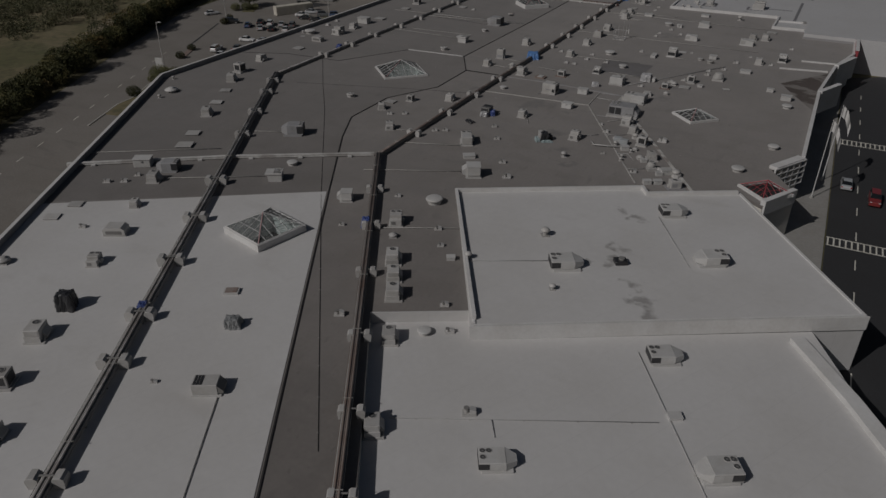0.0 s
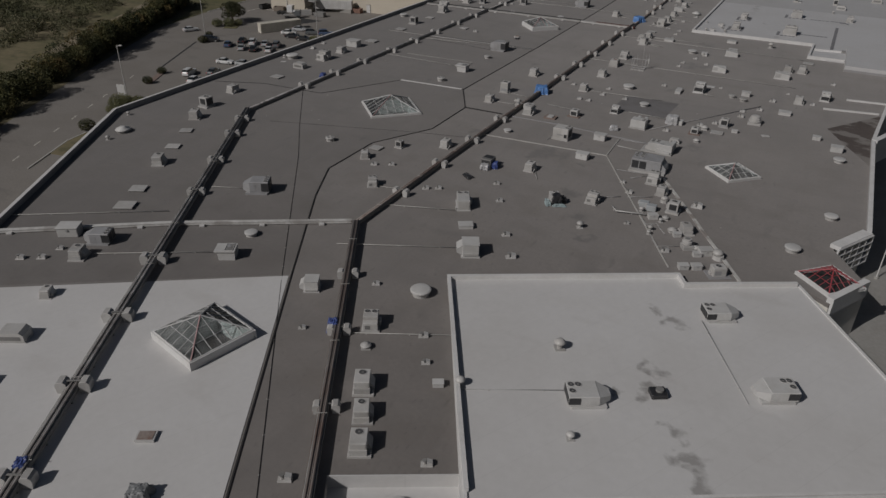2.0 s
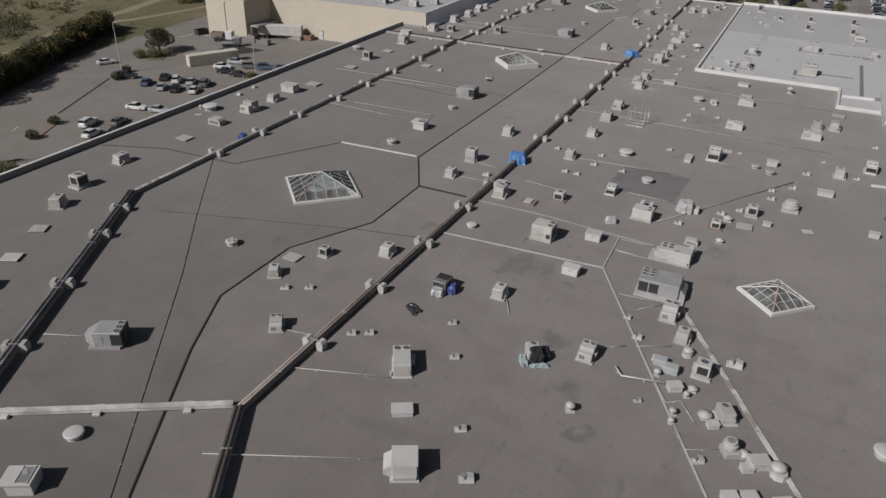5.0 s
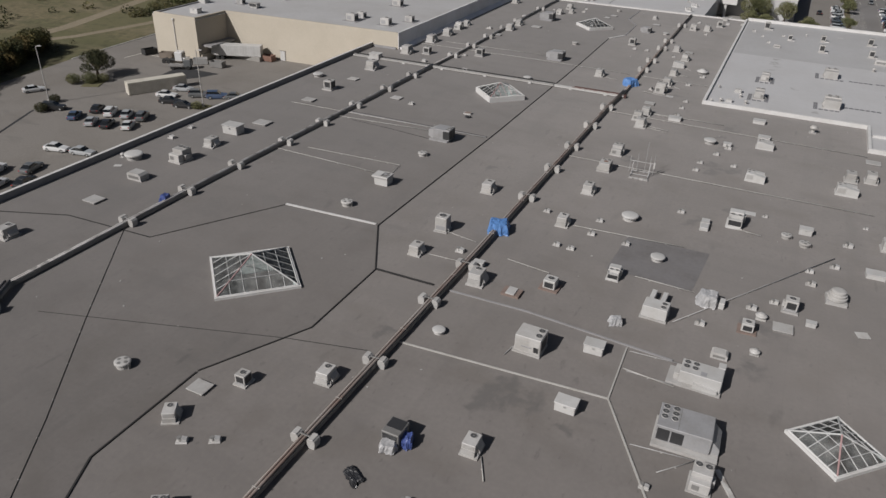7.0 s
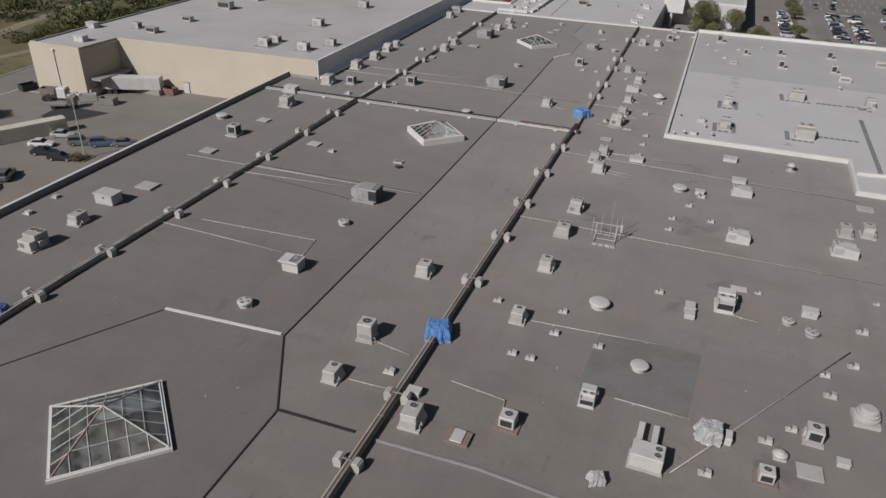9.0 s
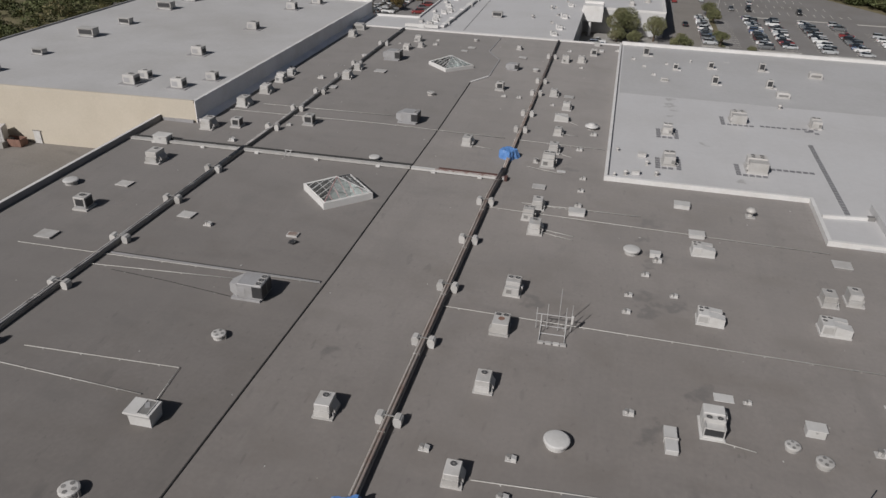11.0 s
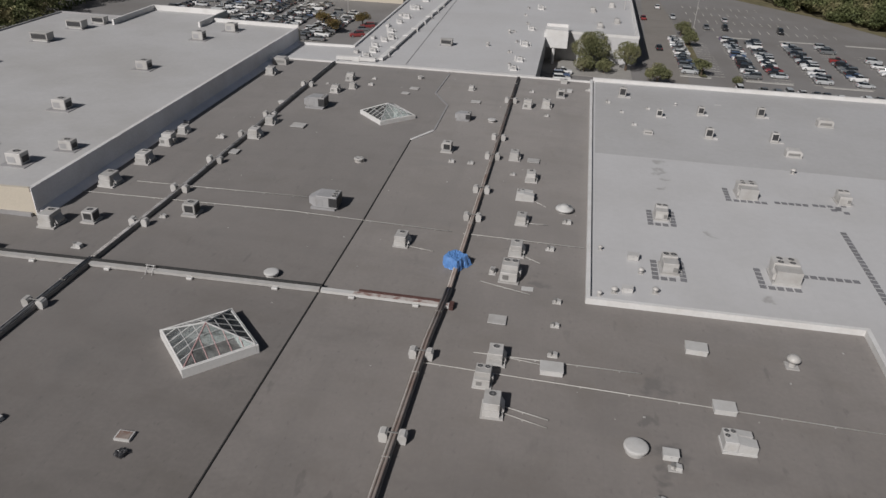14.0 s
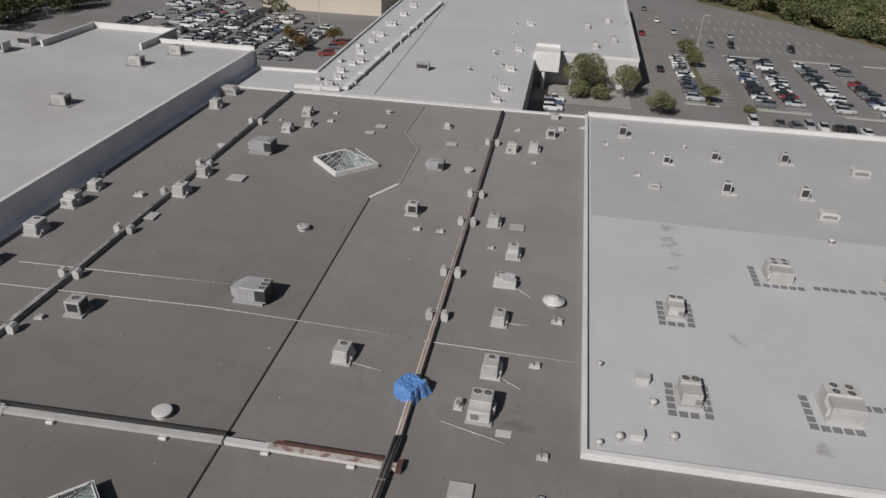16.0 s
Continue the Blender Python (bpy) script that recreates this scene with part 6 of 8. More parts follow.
def tarpdark():
    root = thing("covered_unit", "roof unit wrapped in black plastic over pale teal sheets", "air conditioner")
    part("cabinet", bx(-0.75, 0.55, -0.5, 1.25, 0, 1.2, bevel=0.05), SHEET_WHITE, root)
    fan(root, 0.0, 0.95, 1.2, 0.3)
    cloth(root, "black_sheet", 1.6, 1.5, 1.38, TARP_BLACK, 37, 0.05, -0.25, 4)
    cloth(root, "black_sheet", 0.8, 1.3, 0.9, TARP_BLACK, 39, 1.0, 0.2, 10)
    cloth(root, "teal_sheet", 0.7, 1.7, 0.55, TARP_TEAL, 38, -1.15, -0.3, 3)
    cloth(root, "teal_sheet", 1.9, 0.5, 0.35, TARP_TEAL, 36, 0.3, -1.15, 3)
    return root


def tarpsilver():
    root = tarp("covered_unit", "roof unit under a crumpled silver-grey tarpaulin", 2.6, 2.3, 1.5, TARP_SILVER, 41)
    part("box", bx(1.3, 1.9, -0.4, 0.9, 0, 0.8, bevel=0.04), SHEET_WHITE, root)
    return root


def panelbox():
    root = thing("duct_section", "narrow pale upright duct section lying flat", "duct")
    part("duct", bx(-0.5, 0.5, -1.4, 1.4, 0, 0.5, bevel=0.04), SHEET_WHITE, root)
    part("flange", bx(-0.56, 0.56, -0.06, 0.06, 0.0, 0.56), SHEET, root)
    return root


def loosepanel():
    ob = solid("loose_panel", bx(-0.8, 0.8, -0.5, 0.5, 0.0, 0.06, bevel=0.01), SHEET_WHITE)
    return tagged(ob, "loose white metal panel lying on the roof", "panel", "loose panels")


def sootbox():
    root = thing("kitchen_exhaust", "soot-blackened exhaust box on a stained roof", "exhaust fan")
    part("box", bx(-0.7, 0.7, -0.6, 0.6, 0, 0.5, bevel=0.06), TARP_BLACK, root)
    part("stub", cyl(bmesh.new(), 0.1, 0, 0.5, 0.7, 0.35, seg=14), SHEET_GREY, root)
    return root


def dishfan():
    root = thing("dome_vent", "wide white vent dome with a bolted top ring", "dome vent", "white vent domes")
    part("curb", cyl(bmesh.new(), 0, 0, 0, 0.35, 0.8, seg=20), SHEET, root)
    part("dome", lathe([(1.0, 0.3), (1.15, 0.36), (1.0, 0.55), (0.55, 0.66), (0.5, 0.8), (0.2, 0.85)], 24), SHEET_WHITE, root, smooth=True)
    part("motor", bx(-0.2, 0.25, 0.75, 1.2, 0, 0.5), SHEET, root)
    return root


def antenna():
    root = thing("antenna_frame", "galvanised antenna frame with masts and ballast blocks", "antenna")
    for sx in (-1.3, 1.3):
        part("base_rail", tube(bmesh.new(), [(sx, -1.6, 0.12), (sx, 1.6, 0.12)], 0.06, 6), GALV, root)
        part("upright", tube(bmesh.new(), [(sx, -0.4, 0.12), (sx, 0.9, 1.9)], 0.05, 6), GALV, root)
    for yy in (-1.5, 0.0, 1.4):
        part("cross_rail", tube(bmesh.new(), [(-1.4, yy, 0.14), (1.4, yy, 0.14)], 0.06, 6), GALV, root)
    part("cross_rail", tube(bmesh.new(), [(-1.9, 0.9, 1.9), (1.9, 0.9, 1.9)], 0.05, 6), GALV, root)
    for sx, h in ((-1.8, 2.6), (-0.7, 3.2), (0.5, 5.2), (1.2, 3.0), (1.8, 3.4)):
        part("mast", tube(bmesh.new(), [(sx, 0.9, 0.1), (sx, 0.9, h)], 0.045, 6), GALV, root)
    for sx in (-1.1, -0.3, 0.5, 1.2):
        part("ballast_block", bx(sx - 0.3, sx + 0.3, -1.75, -1.35, 0, 0.22, bevel=0.02), SHEET, root)
    part("panel_antenna", bx(1.75, 2.0, 0.6, 0.85, 1.2, 2.2, bevel=0.04), SHEET_WHITE, root)
    return root




def bluebox():
    root = thing("metal_box", "blue-grey sheet-metal hood box on the roof", "equipment box", "equipment boxes")
    part("housing", bx(-0.8, 0.8, -0.6, 0.6, 0, 0.95, bevel=0.05), SHEET_BLUE, root)
    part("lip", prism(bmesh.new(), [(-1.05, 0.55), (-0.8, 0.4), (-0.8, 0.9), (-1.05, 0.8)], -0.5, 0.5), SHEET, root)
    return root


def stackfan():
    root = thing("kitchen_exhaust_fan", "stepped upblast exhaust fan on a square duct curb", "exhaust fan", "exhaust fans")
    part("curb", bx(-0.75, 0.75, -0.95, 0.55, 0, 0.65, bevel=0.04), SHEET, root)
    part("cowl", lathe([(0.6, 0.65), (0.72, 0.75), (0.72, 1.15), (0.6, 1.2), (0.58, 1.5), (0.45, 1.52)], 20), SHEET, root, smooth=False)
    part("outlet", cyl(bmesh.new(), 0, 0, 1.522, 1.54, 0.38, seg=16), SHEET_GREY, root)
    part("grease_box", bx(0.76, 1.1, -0.6, -0.1, 0.0, 0.35, bevel=0.02), SHEET, root)
    return root


def hexmush():
    root = thing("mushroom_fan", "pale mushroom fan on a faceted curb", "exhaust fan", "exhaust fans")
    part("curb", cyl(bmesh.new(), 0, -0.35, 0, 0.6, 0.85, 0.75, seg=8), SHEET, root)
    part("cowl", lathe([(0.55, 0.6), (0.75, 0.68), (0.72, 0.95), (0.45, 1.15), (0.15, 1.22)], 18), SHEET, root, smooth=True)
    part("bracket", bx(0.5, 0.8, -0.1, 0.1, 0.5, 0.9), GALV, root)
    return root
put(condenser_twin, -26.5, 123.3, 0.0, 0, 0.97)
put(condenser_twin, -70.4, 46.2, 0.0, 29.4, 0.81)
put(condenser_twin, -43.8, 71.9, 0.0, 29.4, 0.95)
put(condenser_twin, -62.6, 101.6, 0.0, 29.4, 0.79)
put(condenser_twin, -32.5, 112.3, 0.0, 0, 0.89)
put(tallunit, -63.5, 152.7, 0.0, 0, 1.0)
put(condenser_twin, -49.5, 191.0, 0.0, 0, 1.01)
put(condenser_twin, -109.1, 153.7, 0.0, 0, 1.24)
put(condenser_twin, -50.3, 210.3, 0.0, 0, 0.92)
put(condenser, -64.0, 235.0, 0.0, 0, 1.05)
put(condenser_twin, -109.4, 259.1, 0.0, 0, 1.07)
put(condenser_twin, -91.8, 293.9, 0.0, 0, 0.91)
put(condenser_twin, -52.7, 294.8, 0.0, 0, 0.96)
put(condenser_twin, -91.3, 302.8, 0.0, 0, 0.94)
put(condenser, -24.4, 119.8, 0.0, 0, 0.87)
put(condenser, -18.8, 109.5, 0.0, 29.4, 0.89)
put(condenser, -78.1, 59.4, 0.0, 29.4, 0.72)
put(condenser, -63.5, 33.5, 0.0, 29.4, 1.12)
put(condenser, -54.3, 22.3, 0.0, 29.4, 0.98)
put(condenser, -82.2, 66.7, 0.0, 29.4, 1.01)
put(condenser, -39.1, 63.3, 0.0, 29.4, 1.05)
put(condenser, -35.2, 56.8, 0.0, 29.4, 1.05)
put(condenser, -95.5, 91.9, 0.0, 29.4, 1.05)
put(condenser, -69.3, 109.9, 0.0, 29.4, 0.80)
put(condenser, -60.2, 120.4, 0.0, 0, 0.91)
put(condenser, -44.4, 118.4, 0.0, 0, 0.88)
put(condenser, -110.3, 125.0, 0.0, 0, 1.05)
put(condenser, -105.7, 110.0, 0.0, 29.4, 1.06)
put(condenser, -54.4, 143.0, 0.0, 0, 1.08)
put(condenser, -63.7, 145.7, 0.0, 0, 0.91)
put(condenser, -49.9, 161.9, 0.0, 0, 0.93)
put(condenser, -49.6, 173.7, 0.0, 0, 0.99)
put(framecoil, -29.0, 173.4, 0.0, 0, 1.1)
put(condenser, -11.3, 199.4, 0.0, 0, 1.04)
put(condenser, -109.0, 160.7, 0.0, 0, 1.06)
put(condenser, -62.7, 166.7, 0.0, 0, 1.03)
put(condenser, -14.2, 198.4, 0.0, 0, 1.03)
put(condenser, -49.4, 213.9, 0.0, 0, 1.01)
put(condenser, -48.9, 206.5, 0.0, 0, 1.10)
put(condenser, -49.5, 244.6, 0.0, 0, 0.94)
put(condenser, -109.6, 213.3, 0.0, 0, 1.32)
put(condenser, -109.4, 229.3, 0.0, 0, 1.28)
put(condenser, -109.3, 242.4, 0.0, 0, 1.30)
put(condenser, -108.9, 251.1, 0.0, 0, 1.24)
put(condenser, -109.4, 264.5, 0.0, 0, 0.94)
put(condenser, -97.0, 265.8, 0.0, 0, 1.11)
put(condenser, -97.0, 272.8, 0.0, 0, 0.99)
put(condenser, -89.1, 297.4, 0.0, 0, 0.83)
put(condenser, -52.6, 267.3, 0.0, 0, 0.99)
put(condenser, -49.3, 259.3, 0.0, 0, 0.98)
put(condenser, -49.0, 295.8, 0.0, 0, 1.06)
put(condenser, -65.0, 303.1, 0.0, 0, 0.71)
put(condenser, -108.9, 302.2, 0.0, 0, 1.16)
put(condenser, -10.2, 175.6, 0.0, 0, 0.96)
put(condenser, -32.4, 51.2, -1.3, 29.4, 0.98)
put(condenser, -26.9, 39.2, -1.3, 29.4, 1.0)
put(condenser_coil, -21.7, 114.9, 0.0, 0, 0.96)
put(condenser_coil, -59.9, 27.2, 0.0, 29.4, 1.07)
put(condenser, -37.1, 60.1, 0.0, 29.4, 0.98)
put(condenser_coil, -66.8, 116.5, 0.0, 0, 0.75)
put(condenser_coil, -108.6, 115.9, 0.0, 0, 1.20)
put(framecoil, -40.5, 151.8, 0.0, 0, 0.8)
put(condenser_coil, -21.1, 154.3, 0.0, 0, 0.93)
put(condenser_coil, -109.5, 196.0, 0.0, 0, 1.17)
put(condenser, -49.4, 236.0, 0.0, 0, 1.05)
put(condenser_coil, -105.1, 231.4, 0.0, 0, 1.04)
put(condenser_coil, -93.5, 236.4, 0.0, 0, 1.13)
put(condenser_coil, -64.0, 267.9, 0.0, 0, 1.01)
put(condenser_coil, -46.5, 303.5, 0.0, 0, 0.93)
put(framecoil, -5.7, 180.4, 0.0, 0, 0.97)
put(hexmush, -23.5, 117.6, 0.0, 0, 0.67)
put(hexmush, -14.1, 104.8, 0.0, 29.4, 0.88)
put(mushroom, -22.1, 112.1, 0.0, 0, 0.64)
put(mushroom, -20.5, 108.9, 0.0, 29.4, 0.83)
put(mushroom, -16.8, 105.5, 0.0, 29.4, 0.72)
put(mushroom, -80.2, 41.3, 0.0, 29.4, 1.10)
put(mushroom, -42.3, 68.6, 0.0, 29.4, 0.78)
put(drumvent, -78.4, 113.1, 0.0, 0, 1.06)
put(mushroom, -23.9, 151.0, 0.0, 0, 0.88)
put(mushroom, -24.0, 143.9, 0.0, 0, 0.74)
put(drumvent, -77.3, 174.1, 0.0, 0, 1.01)
put(drumvent, -78.3, 152.8, 0.0, 0, 1.13)
put(drumvent, -76.9, 259.7, 0.0, 0, 1.08)
put(drumvent, -77.1, 308.1, 0.0, 0, 0.86)
put(stackfan, -18.0, 105.4, 0.0, 29.4, 0.90)
put(bluebox, -25.7, 114.7, 0.0, 0, 0.81)
put(bluebox, -24.5, 113.9, 0.0, 0, 0.86)
put(lowunit, -27.2, 141.6, 0.0, 0, 0.60)
put(lowunit, -74.1, 52.7, 0.0, 29.4, 1.02)
put(lowunit, -109.5, 145.4, 0.0, 0, 0.95)
put(boxcurb, -109.9, 167.1, 0.0, 0, 1.75)
put(lowunit, -110.1, 310.7, 0.0, 0, 1.20)
put(lowunit, -30.1, 285.0, 0.3, 0, 0.60)
put(lowunit, 3.5, 298.3, 0.3, 0, 1.04)
put(lowunit, -6.3, 280.1, 0.3, 0, 0.96)
put(mouth_hood, -160.3, 237.2, 3.4, 0, 0.98)
put(mouth_hood, -160.7, 250.8, 3.4, 0, 0.95)
put(mouth_hood, -161.4, 267.8, 3.4, 0, 1.44)
put(mouth_hood, -161.1, 281.6, 3.4, 0, 1.11)
put(mouth_hood, -162.1, 301.1, 3.4, 0, 1.50)
put(mouth_hood, -162.4, 314.1, 3.4, 0, 1.50)
put(mouth_hood, -160.5, 320.4, 3.4, 0, 1.23)
put(wing_unit, -92.4, 325.8, 0.3, 0, 0.80)
put(wing_unit, -91.5, 340.3, 0.3, 0, 0.87)
put(boxcurb, -23.7, 111.4, 0.0, 29.4, 0.77)
put(boxcurb, -15.6, 104.8, 0.0, 29.4, 0.94)
put(boxcurb, -16.4, 103.9, 0.0, 29.4, 0.60)
put(boxcurb, -19.7, 107.9, 0.0, 29.4, 0.60)
put(boxcurb, -88.0, 70.1, 0.0, 29.4, 1.50)
put(boxcurb, -33.2, 67.0, 0.0, 29.4, 0.60)
put(boxcurb, -38.8, 127.0, 0.0, 0, 1.13)
put(boxcurb, -38.8, 136.6, 0.0, 0, 1.14)
put(boxcurb, -18.9, 152.0, 0.0, 0, 0.60)
put(boxcurb, -55.7, 146.5, 0.0, 0, 0.74)
put(boxcurb, -33.4, 204.0, 0.0, 0, 0.75)
put(boxcurb, -113.1, 220.8, 0.0, 0, 1.50)
put(boxcurb, -44.8, 307.5, 0.0, 0, 0.60)
put(boxcurb, -5.8, 155.5, 0.0, 0, 0.76)
put(boxcurb, -2.5, 151.3, 0.0, 0, 1.10)
put(boxcurb, -35.0, 237.5, 0.3, 0, 0.79)
put(boxcurb, -36.0, 229.6, 0.3, 0, 0.71)
put(boxcurb, -168.6, 223.7, 3.4, 0, 1.50)
put(boxcurb, -175.9, 234.9, 3.4, 0, 1.50)
put(roundvent, -25.6, 112.8, 0.0, 0, 0.71)
put(roundvent, -23.2, 107.9, 0.0, 29.4, 0.72)
put(roundvent, -23.1, 106.7, 0.0, 29.4, 0.60)
put(roundvent, -22.5, 110.9, 0.0, 29.4, 0.60)
put(roundvent, -31.6, 104.0, 0.0, 29.4, 0.92)
put(roundvent, -20.1, 219.5, 0.0, 0, 1.39)
put(roundvent, -25.0, 77.6, 0.3, 29.4, 1.16)
put(roundvent, -31.3, 67.8, 0.3, 29.4, 0.96)
put(roundvent, -19.9, 66.1, 0.3, 29.4, 0.77)
put(roundvent, -8.1, 272.1, 0.3, 0, 0.90)
put(roundvent, -34.2, 234.2, 0.3, 0, 0.73)
put(roundvent, -39.2, 228.0, 0.3, 0, 0.60)
put(roundvent, -32.8, 230.0, 0.3, 0, 0.79)
put(roundvent, -39.0, 239.0, 0.3, 0, 0.60)
put(roundvent, -37.5, 229.0, 0.3, 0, 0.78)
put(roundvent, -66.5, 340.8, 0.3, 0, 1.02)
put(roundvent, -62.5, 356.8, 0.3, 0, 1.11)
put(vent, -20.2, 103.0, 0.0, 29.4, 1.03)
put(vent, -19.0, 117.9, 0.0, 0, 1.43)
put(vent, -79.4, 51.8, 0.0, 29.4, 0.94)
put(vent, -47.8, 33.9, 0.0, 29.4, 0.68)
put(vent, -88.0, 63.1, 0.0, 29.4, 0.99)
put(vent, -85.9, 64.4, 0.0, 29.4, 0.99)
put(vent, -85.9, 66.9, 0.0, 29.4, 0.89)
put(vent, -38.6, 51.1, 0.0, 29.4, 1.07)
put(vent, -29.4, 57.9, 0.0, 29.4, 0.93)
put(vent, -38.1, 73.0, 0.0, 29.4, 0.96)
put(vent, -49.9, 68.1, 0.0, 29.4, 0.75)
put(vent, -47.7, 79.0, 0.0, 29.4, 0.83)
put(vent, -35.8, 69.3, 0.0, 29.4, 0.81)
put(vent, -66.5, 108.1, 0.0, 29.4, 0.91)
put(vent, -64.1, 109.4, 0.0, 29.4, 0.91)
put(vent, -55.2, 104.4, 0.0, 29.4, 0.90)
put(vent, -53.6, 105.3, 0.0, 29.4, 0.90)
put(vent, -46.8, 111.0, 0.0, 29.4, 0.87)
put(vent, -44.1, 105.9, 0.0, 29.4, 0.92)
put(vent, -39.3, 97.1, 0.0, 29.4, 0.99)
put(vent, -36.5, 92.2, 0.0, 29.4, 1.16)
put(vent, -30.5, 121.0, 0.0, 0, 0.78)
put(vent, -28.7, 117.9, 0.0, 0, 0.97)
put(vent, -26.4, 108.1, 0.0, 29.4, 0.67)
put(vent, -53.0, 164.5, 0.0, 0, 0.90)
put(vent, -45.7, 165.2, 0.0, 0, 0.89)
put(vent, -45.7, 160.9, 0.0, 0, 0.95)
put(vent, -48.9, 155.9, 0.0, 0, 0.91)
put(vent, -47.0, 155.8, 0.0, 0, 0.90)
put(vent, -41.0, 160.4, 0.0, 0, 0.93)
put(vent, -36.2, 173.5, 0.0, 0, 0.93)
put(vent, -19.1, 161.2, 0.0, 0, 1.05)
put(vent, -19.3, 164.4, 0.0, 0, 0.89)
put(vent, -16.5, 167.0, 0.0, 0, 1.01)
put(vent, -25.0, 152.5, 0.0, 0, 1.05)
put(vent, -22.8, 154.9, 0.0, 0, 0.89)
put(vent, -29.8, 146.6, 0.0, 0, 0.99)
put(vent, -34.6, 198.9, 0.0, 0, 0.87)
put(vent, -36.5, 193.8, 0.0, 0, 0.84)
put(vent, -31.4, 194.9, 0.0, 0, 0.84)
put(vent, -33.1, 202.7, 0.0, 0, 1.05)
put(vent, -25.4, 177.9, 0.0, 0, 0.70)
put(vent, -12.6, 180.8, 0.0, 0, 0.60)
put(vent, -117.6, 165.2, 0.0, 0, 0.98)
put(vent, -59.1, 148.5, 0.0, 0, 1.06)
put(vent, -90.9, 196.0, 0.0, 0, 1.05)
put(vent, -36.7, 190.2, 0.0, 0, 0.88)
put(vent, -43.9, 225.7, 0.0, 0, 0.91)
put(vent, -43.9, 221.0, 0.0, 0, 0.87)
put(vent, -43.9, 215.8, 0.0, 0, 0.95)
put(vent, -96.7, 234.5, 0.0, 0, 0.91)
put(vent, -102.4, 263.8, 0.0, 0, 1.34)
put(vent, -102.6, 224.6, 0.0, 0, 1.19)
put(vent, -111.2, 268.6, 0.0, 0, 1.06)
put(vent, -86.2, 300.4, 0.0, 0, 1.12)
put(vent, -62.5, 263.3, 0.0, 0, 0.95)
put(vent, -59.4, 263.4, 0.0, 0, 0.95)
put(vent, -52.3, 260.6, 0.0, 0, 0.79)
put(vent, -43.4, 245.9, 0.0, 0, 1.11)
put(vent, -45.3, 237.8, 0.0, 0, 1.02)
put(vent, -48.7, 290.3, 0.0, 0, 0.84)
put(vent, -41.0, 309.5, 0.0, 0, 0.95)
put(vent, -52.6, 305.0, 0.0, 0, 0.93)
put(vent, -86.6, 304.9, 0.0, 0, 0.83)
put(vent, -95.1, 298.7, 0.0, 0, 0.60)
put(vent, -4.7, 192.6, 0.0, 0, 0.91)
put(vent, -7.7, 175.8, 0.0, 0, 0.84)
put(vent, -27.5, 55.4, -1.3, 29.4, 0.99)
put(vent, -20.3, 45.2, -1.3, 29.4, 1.23)
put(black_cover, -65.5, 38.5, 0.0, 29.4, 1.1)
put(grey_cover, -47.3, 44.2, 0.0, 29.4, 1.0)
put(hatch, -85.3, 51.8, 0.0, 29.4, 0.89)
put(hatch, -85.7, 55.9, 0.0, 29.4, 0.85)
put(hatch, -88.3, 79.0, 0.0, 29.4, 1.20)
put(hatch, -91.0, 83.7, 0.0, 29.4, 1.04)
put(hatch, -69.8, 114.0, 0.0, 0, 0.89)
put(hatch, -109.2, 137.2, 0.0, 0, 1.07)
put(boxcurb, -20.1, 175.2, 0.0, 0, 0.95)
put(drumvent, -22.4, 172.7, 0.0, 0, 0.9)
put(drumvent, -20.1, 171.3, 0.0, 0, 1.0)
put(hatch, -10.6, 208.0, 0.0, 0, 1.03)
put(vent, -14.9, 173.9, 0.0, 0, 1.1)
put(hatch, -21.6, 149.9, 0.0, 0, 0.95)
put(hatch, -108.5, 173.1, 0.0, 0, 1.24)
put(hatch, -108.9, 187.9, 0.0, 0, 1.07)
put(hatch, -95.0, 197.7, 0.0, 0, 0.94)
put(hatch, -108.9, 204.1, 0.0, 0, 0.95)
put(hatch, -50.1, 220.7, 0.0, 0, 0.90)
put(hatch, -91.8, 272.6, 0.0, 0, 1.14)
put(hatch, -97.8, 258.2, 0.0, 0, 1.04)
put(hatch, -76.7, 300.3, 0.0, 0, 0.83)
put(hatch, -77.8, 296.7, 0.0, 0, 0.72)
put(hatch, -49.5, 266.9, 0.0, 0, 0.90)
put(hatch, -63.0, 294.9, 0.0, 0, 0.86)
put(brownhatch, -51.8, 49.1, 0.0, 29.4, 1.03)
put(brownhatch, -79.1, 196.5, 0.0, 0, 0.89)
put(slotunit, -42.3, 35.5, 0.0, 29.4, 1.01)
put(rtu, -83.2, 70.6, 0.0, 29.4, 0.95)
put(rtu, -75.8, 91.7, 0.0, 29.4, 1.08)
put(rtu, -77.9, 182.3, 0.0, 0, 1.19)
put(rtu, -76.9, 243.1, 0.0, 0, 1.21)
put(rtu, -92.4, 283.9, 0.0, 0, 1.23)
put(rtu, -63.9, 284.3, 0.0, 0, 0.84)
put(gable, -66.7, 75.5, 0.0, 29.4, 1.01)
put(whitehood, -53.6, 74.7, 0.0, 29.4, 0.92)
put(whitehood, -41.4, 90.6, 0.0, 29.4, 1.2)
put(gable, -77.5, 161.6, 0.0, 0, 1.05)
put(gable, -46.2, 313.8, 0.0, 0, 0.69)
put(dome, -67.9, 81.1, 0.0, 29.4, 0.79)
put(dome, -42.2, 79.7, 0.0, 29.4, 1.10)
put(dome, -6.0, 111.2, 0.0, 29.4, 0.92)
put(dome, -2.1, 123.4, 0.0, 0, 0.84)
put(dome, -115.7, 150.7, 0.0, 0, 1.3)
put(dome, -54.1, 132.1, 0.0, 0, 0.65)
put(dome, -36.6, 158.4, 0.0, 0, 0.84)
put(dome, -42.2, 167.9, 0.0, 0, 1.07)
put(dome, -36.3, 204.1, 0.0, 0, 0.99)
put(dome, -116.4, 202.2, 0.0, 0, 1.02)
